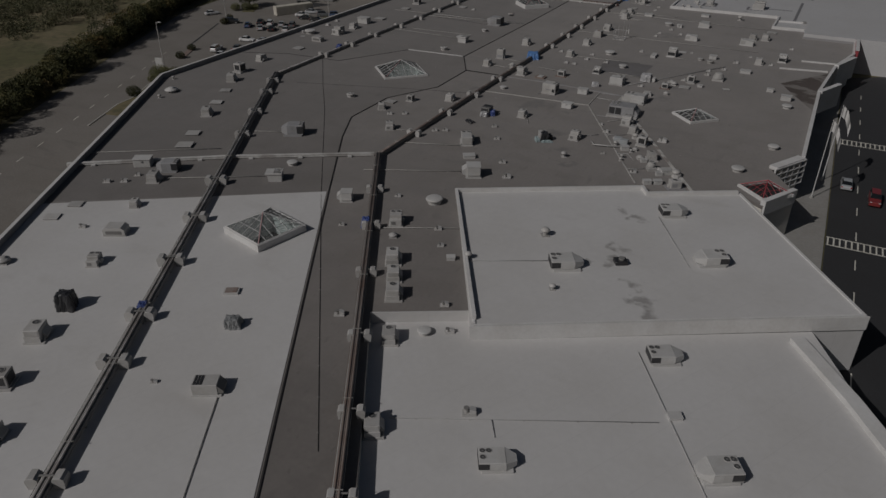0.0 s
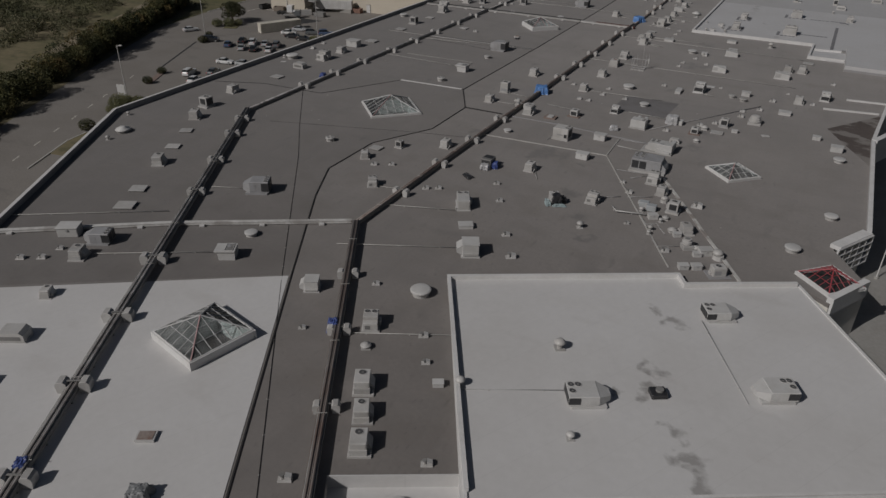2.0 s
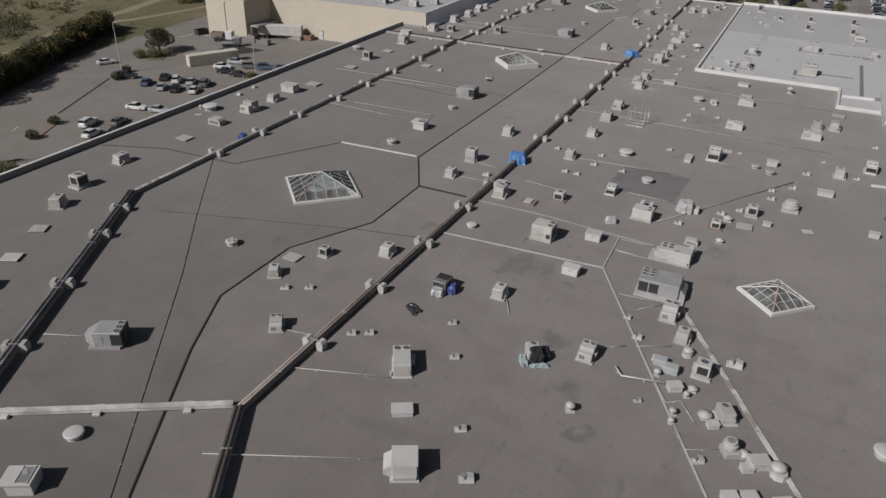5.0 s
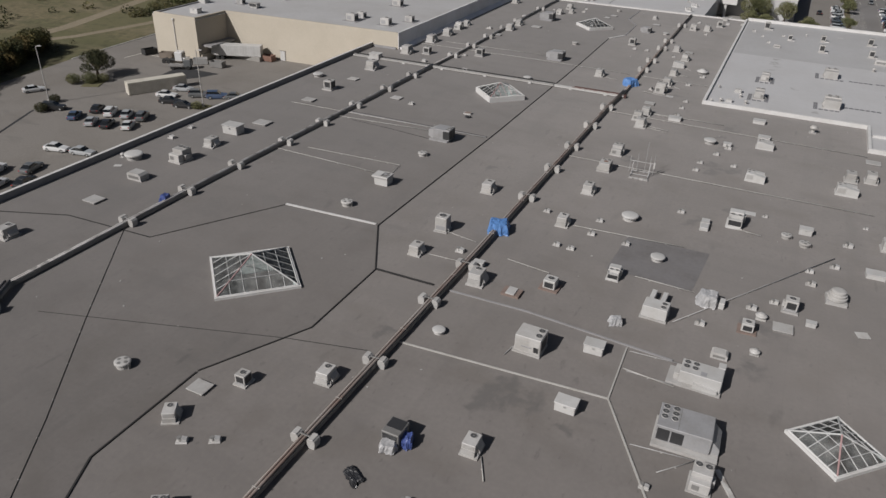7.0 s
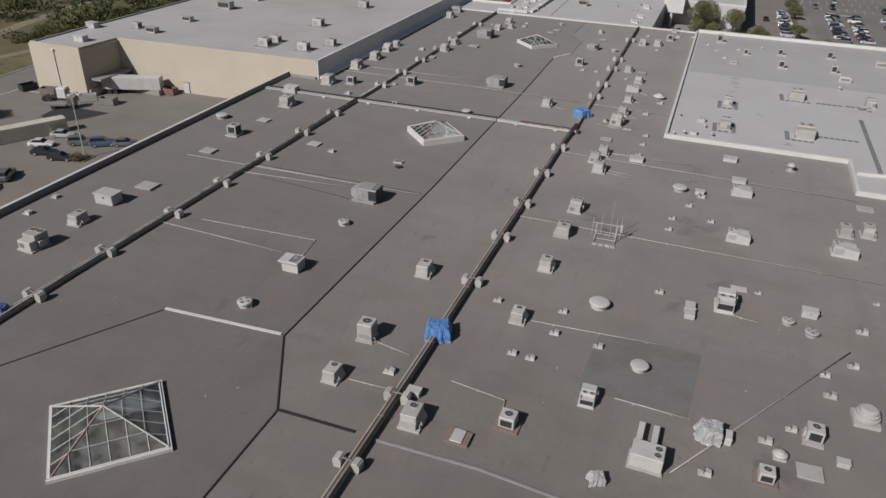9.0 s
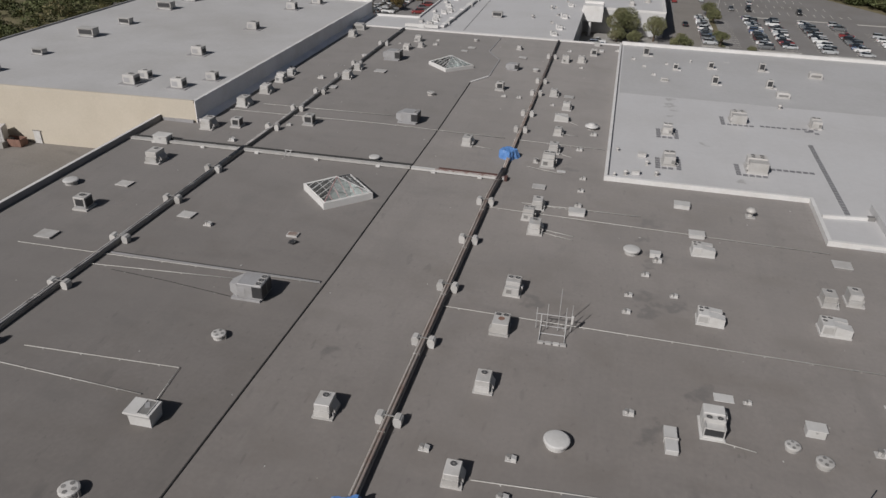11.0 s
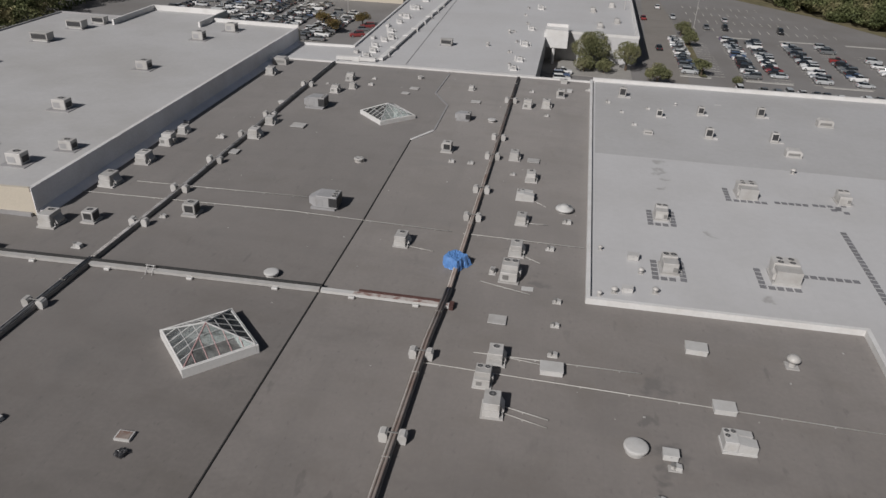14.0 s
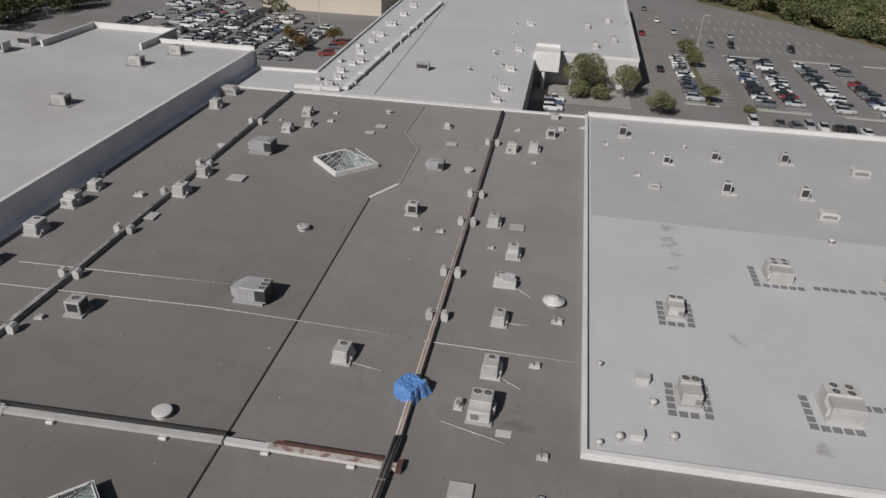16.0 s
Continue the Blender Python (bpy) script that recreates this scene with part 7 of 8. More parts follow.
put(dome, -77.1, 223.9, 0.0, 0, 0.82)
put(dome, -58.5, 284.4, 0.0, 0, 0.73)
put(dome, -99.4, 283.9, 0.0, 0, 0.64)
put(dome, -1.9, 146.4, 0.0, 0, 0.88)
put(dome, -29.8, 54.0, -1.3, 29.4, 0.71)
put(rtuv, -48.0, 102.2, 0.0, 29.4, 0.87)
put(flatbox, -44.9, 96.7, 0.0, 29.4, 0.88)
put(boxcurb, -17.3, 100.0, 0.0, 29.4, 0.72)
put(boxcurb, -15.9, 100.7, 0.0, 29.4, 0.72)
put(condenser_low, -13.4, 100.6, 0.0, 29.4, 0.85)
put(flatbox, -27.9, 211.2, 0.0, 0, 0.93)
put(flatbox, -29.4, 220.0, 0.0, 0, 1.01)
put(flatbox, -43.9, 213.4, 0.0, 0, 1.04)
put(flatbox, -12.0, 167.1, 0.0, 0, 1.01)
put(flatbox, -3.4, 53.4, -1.3, 29.4, 0.60)
put(tarpblack, -50.8, 116.1, 0.0, 0, 1.17)
put(tarpdark, -37.0, 109.4, 0.0, 29.4, 1.04)
put(rtubig, -44.7, 134.0, 0.0, 0, 0.88)
put(giant, -28.7, 136.4, 0.0, 0, 0.81)
put(giant2, -28.3, 128.0, 0.0, 0, 0.90)
put(redhatch, -50.0, 142.7, 0.0, 0, 0.93)
put(condred, -46.5, 146.0, 0.0, 0, 0.95)
put(condred, -25.1, 147.9, 0.0, 0, 0.82)
put(ducted, -34.5, 145.9, 0.0, 0, 0.89)
put(tarpsilver, -29.7, 151.1, 0.0, 0, 0.99)
put(panelbox, -32.6, 170.8, 0.0, 0, 1.11)
put(loosepanel, -27.5, 178.1, 0.0, 0, 1.13)
put(loosepanel, -47.4, 227.9, 0.0, 0, 0.86)
put(bigmush, -16.4, 158.8, 0.0, 0, 0.93)
put(rtub, -27.4, 206.6, 0.0, 0, 0.88)
put(rtub, -27.7, 191.0, 0.0, 0, 0.90)
put(rtub, -14.8, 192.5, 0.0, 0, 0.96)
put(condenser_twin, -49.7, 229.9, 0.0, 0, 1.2)
put(vent, -51.8, 230.6, 0.0, 90, 1.2)
put(rtub, -49.6, 252.5, 0.0, 0, 0.81)
put(rustunit, -49.6, 183.3, 0.0, 0, 0.86)
put(hatch, -102.3, 104.3, 0.0, 29.4, 0.95)
put(hatch, -98.8, 97.9, 0.0, 29.4, 1.0)
put(dishfan, -111.4, 98.9, 0.0, 29.4, 1.15)
put(roundvent, -110.6, 95.0, 0.0, 29.4, 0.75)
put(roundvent, -117.3, 105.2, 0.0, 0, 0.7)
put(roundvent, -117.7, 150.3, 0.0, 0, 0.7)
put(vent, -117.0, 160.0, 0.0, 0, 1.1)
put(hatch, -13.8, 152.6, 0.0, 20, 0.6)
put(loosepanel, -115.8, 147.5, 0.0, 30, 0.7)
put(vent, -34.4, 295.7, 0.312, 0, 0.8)
put(vent, -29.2, 299.4, 0.312, 0, 0.8)
put(roundvent, -23.5, 303.5, 0.312, 0, 0.6)
put(vent, -32.4, 288.9, 0.312, 0, 0.9)
put(loosepanel, -14.9, 306.3, 0.312, 0, 0.8)
put(vent, -37.0, 301.3, 0.312, 0, 1.0)
put(antenna, -44.2, 183.7, 0.0, 0, 1.01)
put(dishfan, -43.9, 249.6, 0.0, 0, 1.15)
put(rtu2, -20.2, 71.5, 0.3, 29.4, 1.04)
put(rtu2_east, -5.1, 80.4, 0.3, 29.4, 1.02)
put(rtu2, -11.7, 91.1, 0.3, 29.4, 0.96)
put(rtu2, -15.6, 40.7, -1.3, 29.4, 0.86)
put(rtu2, -6.1, 61.4, -1.3, 29.4, 0.92)
put(rtu2_east, 1.2, 48.1, -1.3, 29.4, 0.97)
put(sootbox, -14.6, 75.3, 0.3, 29.4, 1.07)
put(condenser_tall, -34.0, 306.4, 0.3, 0, 1.0)
put(condenser_tall, -27.4, 295.3, 0.3, 0, 0.77)
put(condenser_tall, -19.3, 298.8, 0.3, 0, 0.87)
put(condenser_tall, -19.5, 285.6, 0.3, 0, 0.94)
put(condenser_tall, -7.8, 300.6, 0.3, 0, 0.96)
put(condenser_tall, -8.1, 286.5, 0.3, 0, 0.94)
put(mouth_hood, -76.7, 338.4, 0.3, 0, 1.1)
put(wing_unit, -92.6, 320.6, 0.3, 0, 0.86)
put(wing_unit, -93.3, 330.9, 0.3, 0, 0.80)
put(wing_unit, -92.6, 337.4, 0.3, 0, 0.83)
put(wing_unit, -93.5, 347.6, 0.3, 0, 0.87)
put(wing_unit, -93.8, 359.2, 0.3, 0, 0.79)
put(wing_unit, -94.3, 379.5, 0.3, 0, 0.87)
put(wing_unit, -57.9, 320.1, 0.3, 0, 0.83)
put(wing_unit, -57.2, 328.2, 0.3, 0, 0.87)
put(wing_unit, -57.2, 343.8, 0.3, 0, 0.95)
put(wing_unit, -56.8, 362.7, 0.3, 0, 0.78)
put(wing_unit, -56.0, 393.4, 0.3, 0, 0.90)
put(rtu3, -3.4, 262.3, 0.3, 0, 0.96)
put(condenser_low, -166.5, 239.2, 3.4, 0, 1.00)
put(condenser_low, -129.4, 287.2, 3.4, 0, 1.32)
put(condenser_low, -129.4, 261.4, 3.4, 0, 1.32)
put(condenser_low, -130.2, 238.4, 3.4, 0, 1.32)
put(condenser_low, -129.9, 242.5, 3.4, 0, 1.07)
put(condenser_low, -120.6, 239.0, 3.4, 0, 1.24)
put(condenser_low, -117.3, 245.5, 3.4, 0, 1.08)
put(condenser_low, -130.5, 312.9, 3.4, 0, 1.32)
put(condenser_low, -127.1, 322.9, 3.4, 0, 1.32)

# dark walkway pads on the white store roof
PAD = surf("dark_walkway_pad", (0.16, 0.16, 0.17), 0.85, grain=4, vary=0.1)


def pad_row(x0, y0, dx, dy, n, name_group="walkway pads"):
    for k in range(n):
        ob = solid("walkway_pad", bx(-0.38, 0.38, -0.38, 0.38, 0.0, 0.04), PAD)
        tagged(ob, "dark square walkway pad on the white roof", "walkway pad", name_group)
        ob.matrix_basis = pose(x0 + dx * k, y0 + dy * k, 0.315, 0, 0, SPIN.uniform(-3, 3))


put(rtu3, -30.6, 250.6, 0.3, 0, 0.95)
put(rtu3, -30.8, 236.0, 0.3, 0, 1.05)
put(rtu4, -17.4, 261.2, 0.3, 0, 0.95)
put(rtu4, -17.2, 237.0, 0.3, 0, 1.05)
for x_, y_, n_ in ((-20.1, 258.9, 5), (-32.1, 248.1, 5), (-29.0, 248.3, 5), (-32.5, 233.5, 5), (-29.2, 233.7, 5), (-20.0, 234.4, 5)):
    pad_row(x_, y_, 0, 0.98, n_)
for x_, y_, n_ in ((-19.0, 258.9, 5), (-31.1, 248.1, 2), (-31.5, 233.5, 2), (-19.0, 234.3, 4), (-13.1, 259.6, 5), (-7.7, 260.0, 2), (-14.4, 238.0, 7)):
    pad_row(x_, y_, 0.99, 0.03, n_)
pad_row(-6.2, 251.4, -0.01, -0.98, 30)
pad_row(-5.6, 260.2, 0.9, -0.9, 3)
pad_row(-5.4, 259.0, 0.9, 0.9, 3)

# ---- ducts and boxes along the far white wing ----


def wing_duct(path, h):
    root = thing("duct_run", "long white-coated duct with bulky fittings on the far roof", "duct", "far roof ducts")
    part("duct", strip(bmesh.new(), path, 1.1, 0.45, 0.45 + h), PARAPET, root)
    for p, a_ in run_points(path, 8.5):
        dy = SPIN.uniform(-2.5, 2.5) if len(path) > 2 else 0.0
        part("fitting", box(bmesh.new(), -0.7, 0.7, -0.9, 0.9, 0.3, SPIN.uniform(0.45, 0.62) + h, 0.06, pose(p.x, p.y + dy, 0, 0, 0, a_)), PARAPET, root)
        if SPIN.random() < 0.6:
            part("riser", cyl(bmesh.new(), p.x + 0.95, p.y + dy * 0.5, 0.3, SPIN.uniform(0.4, 0.9) + h, 0.2, seg=10), PARAPET, root)


wing_duct([(-88.8, 318.5), (-88.0, 345.0), (-87.2, 372.6), (-86.0, 415.0)], 0.6)
wing_duct([(-98.8, 316.9), (-89.6, 317.4)], 0.8)
joint("thin dark seam on the far white roof", [(-82.5, 317.4), (-84.6, 420.0)], 0.22, 0.36, FLASHING)
for k in range(4):
    put(wing_unit, -93.4 + 0.12 * k, 366.5 + 13.4 * k, 0.3, 0, 1.0)
    put(boxcurb, -96.2 + 0.1 * k, 324.0 + 15.0 * k, 0.3, 90, 0.8)
for k in range(7):
    put(vent, -58.5 - SPIN.uniform(0, 3), 324.0 + 11.5 * k, 0.3, SPIN.uniform(0, 90), 1.0)
for x_, y_ in ((-38, 372), (-33, 380), (-40, 395), (-34, 405)):
    put(condenser, x_, y_, 0.3, 0, 1.0)

# ---- small litter and hardware ----
rnd = random.Random(21)
bm = bmesh.new()
for k in range(110):
    x_, y_ = rnd.uniform(-108, -14), rnd.uniform(112, 312)
    if x_ > -41 and y_ > 225:
        continue
    s_ = rnd.uniform(0.04, 0.13)
    box(bm, -s_, s_, -s_ * 0.6, s_ * 0.6, 0, s_ * 0.5, 0.0, pose(x_, y_, 0.0, 0, 0, rnd.uniform(0, 180)))
tagged(solid("roof_debris", bm, SHEET), "scattered small scraps and blocks on the roof", "debris", kind="stuff")

# ---- vehicles ----
GLOSS = {"white": (0.58, 0.58, 0.58), "silver": (0.36, 0.37, 0.38), "black": (0.02, 0.02, 0.022), "grey": (0.12, 0.125, 0.13), "blue": (0.06, 0.09, 0.16), "red": (0.2, 0.03, 0.03)}
PAINTS = {k: paint(k, c) for k, c in GLOSS.items()}


def loft(sections, seg_pts):
    """Skins a body from cross-sections along x; each section is a list of (y, z)."""
    bm = bmesh.new()
    rows = [[bm.verts.new((x, y, z)) for y, z in pts] for x, pts in sections]
    for p, q in zip(rows, rows[1:]):
        for i in range(seg_pts):
            j = (i + 1) % seg_pts
            bm.faces.new((p[i], q[i], q[j], p[j]))
    bm.faces.new(rows[0])
    bm.faces.new(rows[-1][::-1])
    bmesh.ops.recalc_face_normals(bm, faces=bm.faces)
    return bm


def body_section(w, z0, z1):
    return [(-w, z0), (-w * 1.02, (z0 + z1) / 2), (-w * 0.93, z1 - 0.06), (-w * 0.8, z1), (w * 0.8, z1), (w * 0.93, z1 - 0.06), (w * 1.02, (z0 + z1) / 2), (w, z0)]


def make_car(color, style):
    root = thing({"suv": "suv", "pickup": "pickup_truck"}.get(style, "car"), "parked %s %s on the asphalt" % (color, {"suv": "sport utility vehicle", "pickup": "pickup truck with open bed"}.get(style, "four-door saloon car")), "car", "parked cars")
    tall = 0.28 if style != "sedan" else 0.0
    p = PAINTS[color]
    hood, deck = 0.92 + tall * 0.7, (1.0 if style == "sedan" else 1.1) + tall * 0.5
    secs = [(-2.3, body_section(0.72, 0.4, 0.72 + tall)), (-2.2, body_section(0.84, 0.28, deck - 0.06)), (-1.4, body_section(0.89, 0.25, deck)), (0.6, body_section(0.9, 0.25, hood + 0.06)), (1.7, body_section(0.87, 0.27, hood - 0.1)), (2.2, body_section(0.78, 0.3, 0.72 + tall)), (2.28, body_section(0.66, 0.4, 0.62 + tall))]
    part("body", loft(secs, 8), p, root, smooth=False)
    top = 1.45 + tall * 1.15
    back = {"sedan": (-1.75, -1.05), "suv": (-2.15, -1.95), "pickup": (-0.75, -0.6)}[style]
    front = (0.95, 0.2)
    bm = bmesh.new()
    lo = [bm.verts.new(v) for v in ((back[0], -0.8, deck - 0.06), (front[0], -0.8, hood - 0.02), (front[0], 0.8, hood - 0.02), (back[0], 0.8, deck - 0.06))]
    hi = [bm.verts.new(v) for v in ((back[1], -0.62, top - 0.05), (front[1], -0.62, top - 0.05), (front[1], 0.62, top - 0.05), (back[1], 0.62, top - 0.05))]
    bm.faces.new(hi)
    for i in range(4):
        j = (i + 1) % 4
        bm.faces.new((lo[i], lo[j], hi[j], hi[i]))
    part("window_glass", bm, CAR_GLASS, root, "dark tinted windows")
    part("roof_panel", bx(back[1] - 0.04, front[1] + 0.04, -0.65, 0.65, top - 0.05, top, bevel=0.03), p, root)
    if style == "pickup":
        part("bed", bx(-2.15, -0.85, -0.72, 0.72, deck - 0.35 + 0.36, deck + 0.02), RUBBER, root, "dark open load bed")
    for wx in (-1.4, 1.42):
        for sy in (-1, 1):
            bm = cyl(bmesh.new(), 0, 0, -0.1, 0.1, 0.33 + tall * 0.15, seg=14)
            wheel = part("wheel", bm, TYRE, root)
            wheel.matrix_basis = pose(wx, sy * 0.82, 0.33 + tall * 0.15, 90, 0, 0)
            part("rim", cyl(bmesh.new(), 0, 0, -0.11, 0.11, 0.19, seg=10), GALV, wheel)
    for sy in (-1, 1):
        part("headlight", bx(2.12, 2.26, sy * 0.6 - 0.15, sy * 0.6 + 0.15, 0.58 + tall, 0.7 + tall), PARAPET, root)
        part("tail_light", bx(-2.3, -2.2, sy * 0.68 - 0.12, sy * 0.68 + 0.12, 0.68 + tall, 0.84 + tall), TAIL, root)
    return root


CARS = {}


def car(x, y, yaw, color="white", style="sedan", z=None):
    key = (color, style)
    m = pose(x, y, GROUND + 0.02 if z is None else z, 0, 0, yaw)
    if key not in CARS:
        CARS[key] = make_car(color, style)
        CARS[key].matrix_basis = m
        return CARS[key]
    return copy_thing(CARS[key], m)


# service yard
for x_, y_, h, c_, st in ((-176.8, 179.4, 62, "white", "sedan"), (-163.0, 173.3, 30, "black", "suv"), (-155.5, 172.0, 120, "blue", "sedan"), (-154.9, 177.2, 118, "black", "sedan"), (-149.9, 171.2, 122, "silver", "sedan"),
                          (-150.9, 177.0, 121, "white", "suv"), (-146.2, 171.8, 118, "black", "sedan"), (-147.2, 177.8, 120, "silver", "sedan"), (-143.4, 178.2, 119, "grey", "suv"), (-142.1, 173.2, 120, "white", "sedan")):
    car(x_, y_, h, c_, st)
for x_, y_, h, c_, st in ((-144.0, 158.2, 15, "white", "sedan"), (-138.6, 159.2, 12, "silver", "sedan"), (-144.5, 146.3, 107, "white", "suv"), (-139.4, 142.7, 104, "white", "sedan"), (-140.2, 150.0, 106, "grey", "sedan"), (-136.2, 145.6, 108, "black", "sedan"),
                          (-149.6, 196.6, 20, "silver", "sedan"), (-149.6, 191.4, 22, "white", "sedan"), (-146.0, 188.6, 24, "black", "sedan"), (-141.4, 187.9, 18, "black", "sedan"), (-143.6, 195.0, 35, "grey", "suv"), (-139.6, 196.2, 35, "blue", "suv"), (-136.0, 198.0, 33, "grey", "sedan")):
    car(x_, y_, h, c_, st)
# street
car(10.4, 130.4, 90, "silver", "sedan", GROUND + 0.024)
car(14.6, 125.6, -90, "red", "suv", GROUND + 0.024)
# east lot
pick = random.Random(8)
STYLES = ["sedan", "sedan", "sedan", "suv", "suv", "pickup"]
COLORS = ["white"] * 7 + ["silver"] * 6 + ["grey"] * 6 + ["black"] * 6 + ["red", "blue"]


def car_row(x0, y0, n, heading, fill, step=2.75, dx=0.0, dy=1.0):
    for k in range(n):
        if pick.random() < fill:
            car(x0 + dx * step * k + pick.uniform(-0.25, 0.25), y0 + dy * step * k + pick.uniform(-0.15, 0.15), heading + pick.choice((0, 180)) + pick.uniform(-2, 2), pick.choice(COLORS), pick.choice(STYLES))


car_row(-13.5, 358, 15, 0, 0.9)
car_row(3.0, 357.4, 17, 0, 0.95)
car_row(10.0, 357.4, 16, 0, 0.95)
car_row(21.0, 357.4, 16, 0, 0.85)
car_row(31.0, 357.4, 16, 0, 0.9)
car_row(41.5, 360, 12, 0, 0.6)
car_row(-3, 343, 12, 90, 0.7, 3.0, 1.0, 0.0)
car_row(-4, 418, 12, 90, 0.35, 3.0, 1.0, 0.0)
car_row(-14, 432, 8, 90, 0.5, 3.0, 1.0, 0.0)
for x_, y_, h, c_ in ((-21.5, 427, 92, "red"), (-19.5, 383, 92, "black"), (-15, 450, 90, "white"), (-18, 470, 88, "grey")):
    car(x_, y_, h, c_, "sedan")
# courtyard
for x_, y_, c_, st in ((-46.8, 346.8, "white", "pickup"), (-47.2, 343.6, "blue", "suv"), (-47.0, 340.4, "white", "suv")):
    car(x_, y_, 5, c_, st, GROUND + 0.02 if y_ < 341 else GROUND + 0.15)
# north lot
for x_, y_, n_, f_ in ((-122, 361.4, 15, 0.9), (-136, 367.4, 17, 0.9), (-149, 371.4, 18, 0.85), (-162, 377.4, 18, 0.75), (-176, 385.4, 16, 0.6)):
    for side_ in (-2.6, 2.6):
        car_row(x_ + side_, y_, n_, 0, f_)
car_row(-110, 366, 5, 30, 0.6, 4.0)


CREAM = surf("cream_painted_steel", (0.52, 0.49, 0.43), 0.55, grain=4, vary=0.08, blotch=0.5, stain=0.25)


def trailer(name, label, x, y, yaw, length, wheels):
    root = thing(name, label, "trailer" if wheels else "container")
    root.matrix_basis = pose(x, y, GROUND + 0.02, 0, 0, yaw)
    z0 = 1.1 if wheels else 0.05
    h = length / 2
    skin = SHEET_WHITE if wheels else CREAM
    part("box", bx(-h, h, -1.22, 1.22, z0, z0 + 2.75, bevel=0.04), skin, root)
    n = int(length / 0.55)
    for k in range(n):
        for sy in (-1.25, 1.22):
            part("side_rib", bx(-h + 0.2 + k * 0.55, -h + 0.42 + k * 0.55, sy, sy + 0.03, z0 + 0.15, z0 + 2.6), skin, root)
    part("door", bx(h + 0.004, h + 0.04, -1.15, 1.15, z0 + 0.1, z0 + 2.65), SHEET, root)
    if wheels:
        for wx in (-h + 1.5, -h + 2.8):
            for sy in (-1, 1):
                w_ = part("wheel", cyl(bmesh.new(), 0, 0, -0.15, 0.15, 0.5, seg=14), TYRE, root)
                w_.matrix_basis = pose(wx, sy * 1.0, 0.5, 90, 0, 0)
        for sy in (-0.7, 0.7):
            part("landing_leg", bx(h - 2.4, h - 2.2, sy - 0.1, sy + 0.1, 0.0, z0), SHEET_GREY, root)
    return root


trailer("shipping_container", "long cream corrugated container standing in the yard", -155.0, 194.0, 62, 13.0, False)
trailer("semi_trailer", "white semi-trailer backed to the loading dock", -156.6, 224.0, 22, 13.0, True)
cab = thing("truck_tractor", "white truck tractor parked beside the dock", "truck")
cab.matrix_basis = pose(-167.5, 213.0, GROUND + 0.02, 0, 0, 20)
part("cab_body", bx(0.4, 2.4, -1.1, 1.1, 0.7, 3.0, bevel=0.15), PAINTS["white"], cab)
part("windscreen", bx(2.39, 2.43, -0.95, 0.95, 1.8, 2.7), CAR_GLASS, cab)
part("bonnet", bx(2.4, 3.6, -0.95, 0.95, 0.6, 1.6, bevel=0.12), PAINTS["white"], cab)
part("chassis", bx(-3.2, 0.4, -0.5, 0.5, 0.6, 0.9), RUBBER, cab)
for wx in (-2.6, -1.3, 2.8):
    for sy in (-1, 1):
        w_ = part("wheel", cyl(bmesh.new(), 0, 0, -0.16, 0.16, 0.5, seg=14), TYRE, cab)
        w_.matrix_basis = pose(wx, sy * 0.95, 0.5, 90, 0, 0)


cab2 = thing("yard_truck", "dark grey yard truck parked among the skips", "truck")
cab2.matrix_basis = pose(-162.2, 209.8, GROUND + 0.02, 0, 0, 28)
part("cab_body", bx(0.6, 2.4, -1.0, 1.0, 0.6, 2.5, bevel=0.15), PAINTS["grey"], cab2)
part("windscreen", bx(2.39, 2.43, -0.85, 0.85, 1.5, 2.25), CAR_GLASS, cab2)
part("flatbed", bx(-3.2, 0.4, -1.1, 1.1, 0.75, 1.05), SHEET_GREY, cab2)
for wx in (-2.2, 1.6):
    for sy in (-1, 1):
        w_ = part("wheel", cyl(bmesh.new(), 0, 0, -0.16, 0.16, 0.48, seg=14), TYRE, cab2)
        w_.matrix_basis = pose(wx, sy * 0.92, 0.48, 90, 0, 0)
BROWN = surf("brown_painted_steel", (0.17, 0.14, 0.115), 0.7, grain=4, vary=0.15, blotch=0.6, stain=0.3)


def skip(x, y, yaw, label, mat):
    root = thing("waste_skip", label, "skip", "waste skips")
    root.matrix_basis = pose(x, y, GROUND + 0.02, 0, 0, yaw)
    for sx in (-1, 1):
        part("side", bx(sx * 1.7 - 0.05, sx * 1.7 + 0.05, -1.0, 1.0, 0.1, 1.5), mat, root)
    for sy in (-1, 1):
        part("end", bx(-1.65, 1.65, sy * 0.95 - 0.05, sy * 0.95 + 0.05, 0.1, 1.5), mat, root)
    part("floor_plate", bx(-1.65, 1.65, -0.9, 0.9, 0.1, 0.2), mat, root)


skip(-172.5, 215.5, 15, "brown open waste skip in the yard", BROWN)
skip(-179.0, 215.8, 75, "dark closed waste skip by the store wall", RUBBER)
skip(-156.0, 215.5, 10, "grey open waste skip with scrap", SHEET_GREY)
skip(-161.5, 215.5, 40, "grey waste skip piled with pallets", SHEET)
skip(-149.1, 226.8, 3, "faded red waste bin by the service door", RUST)


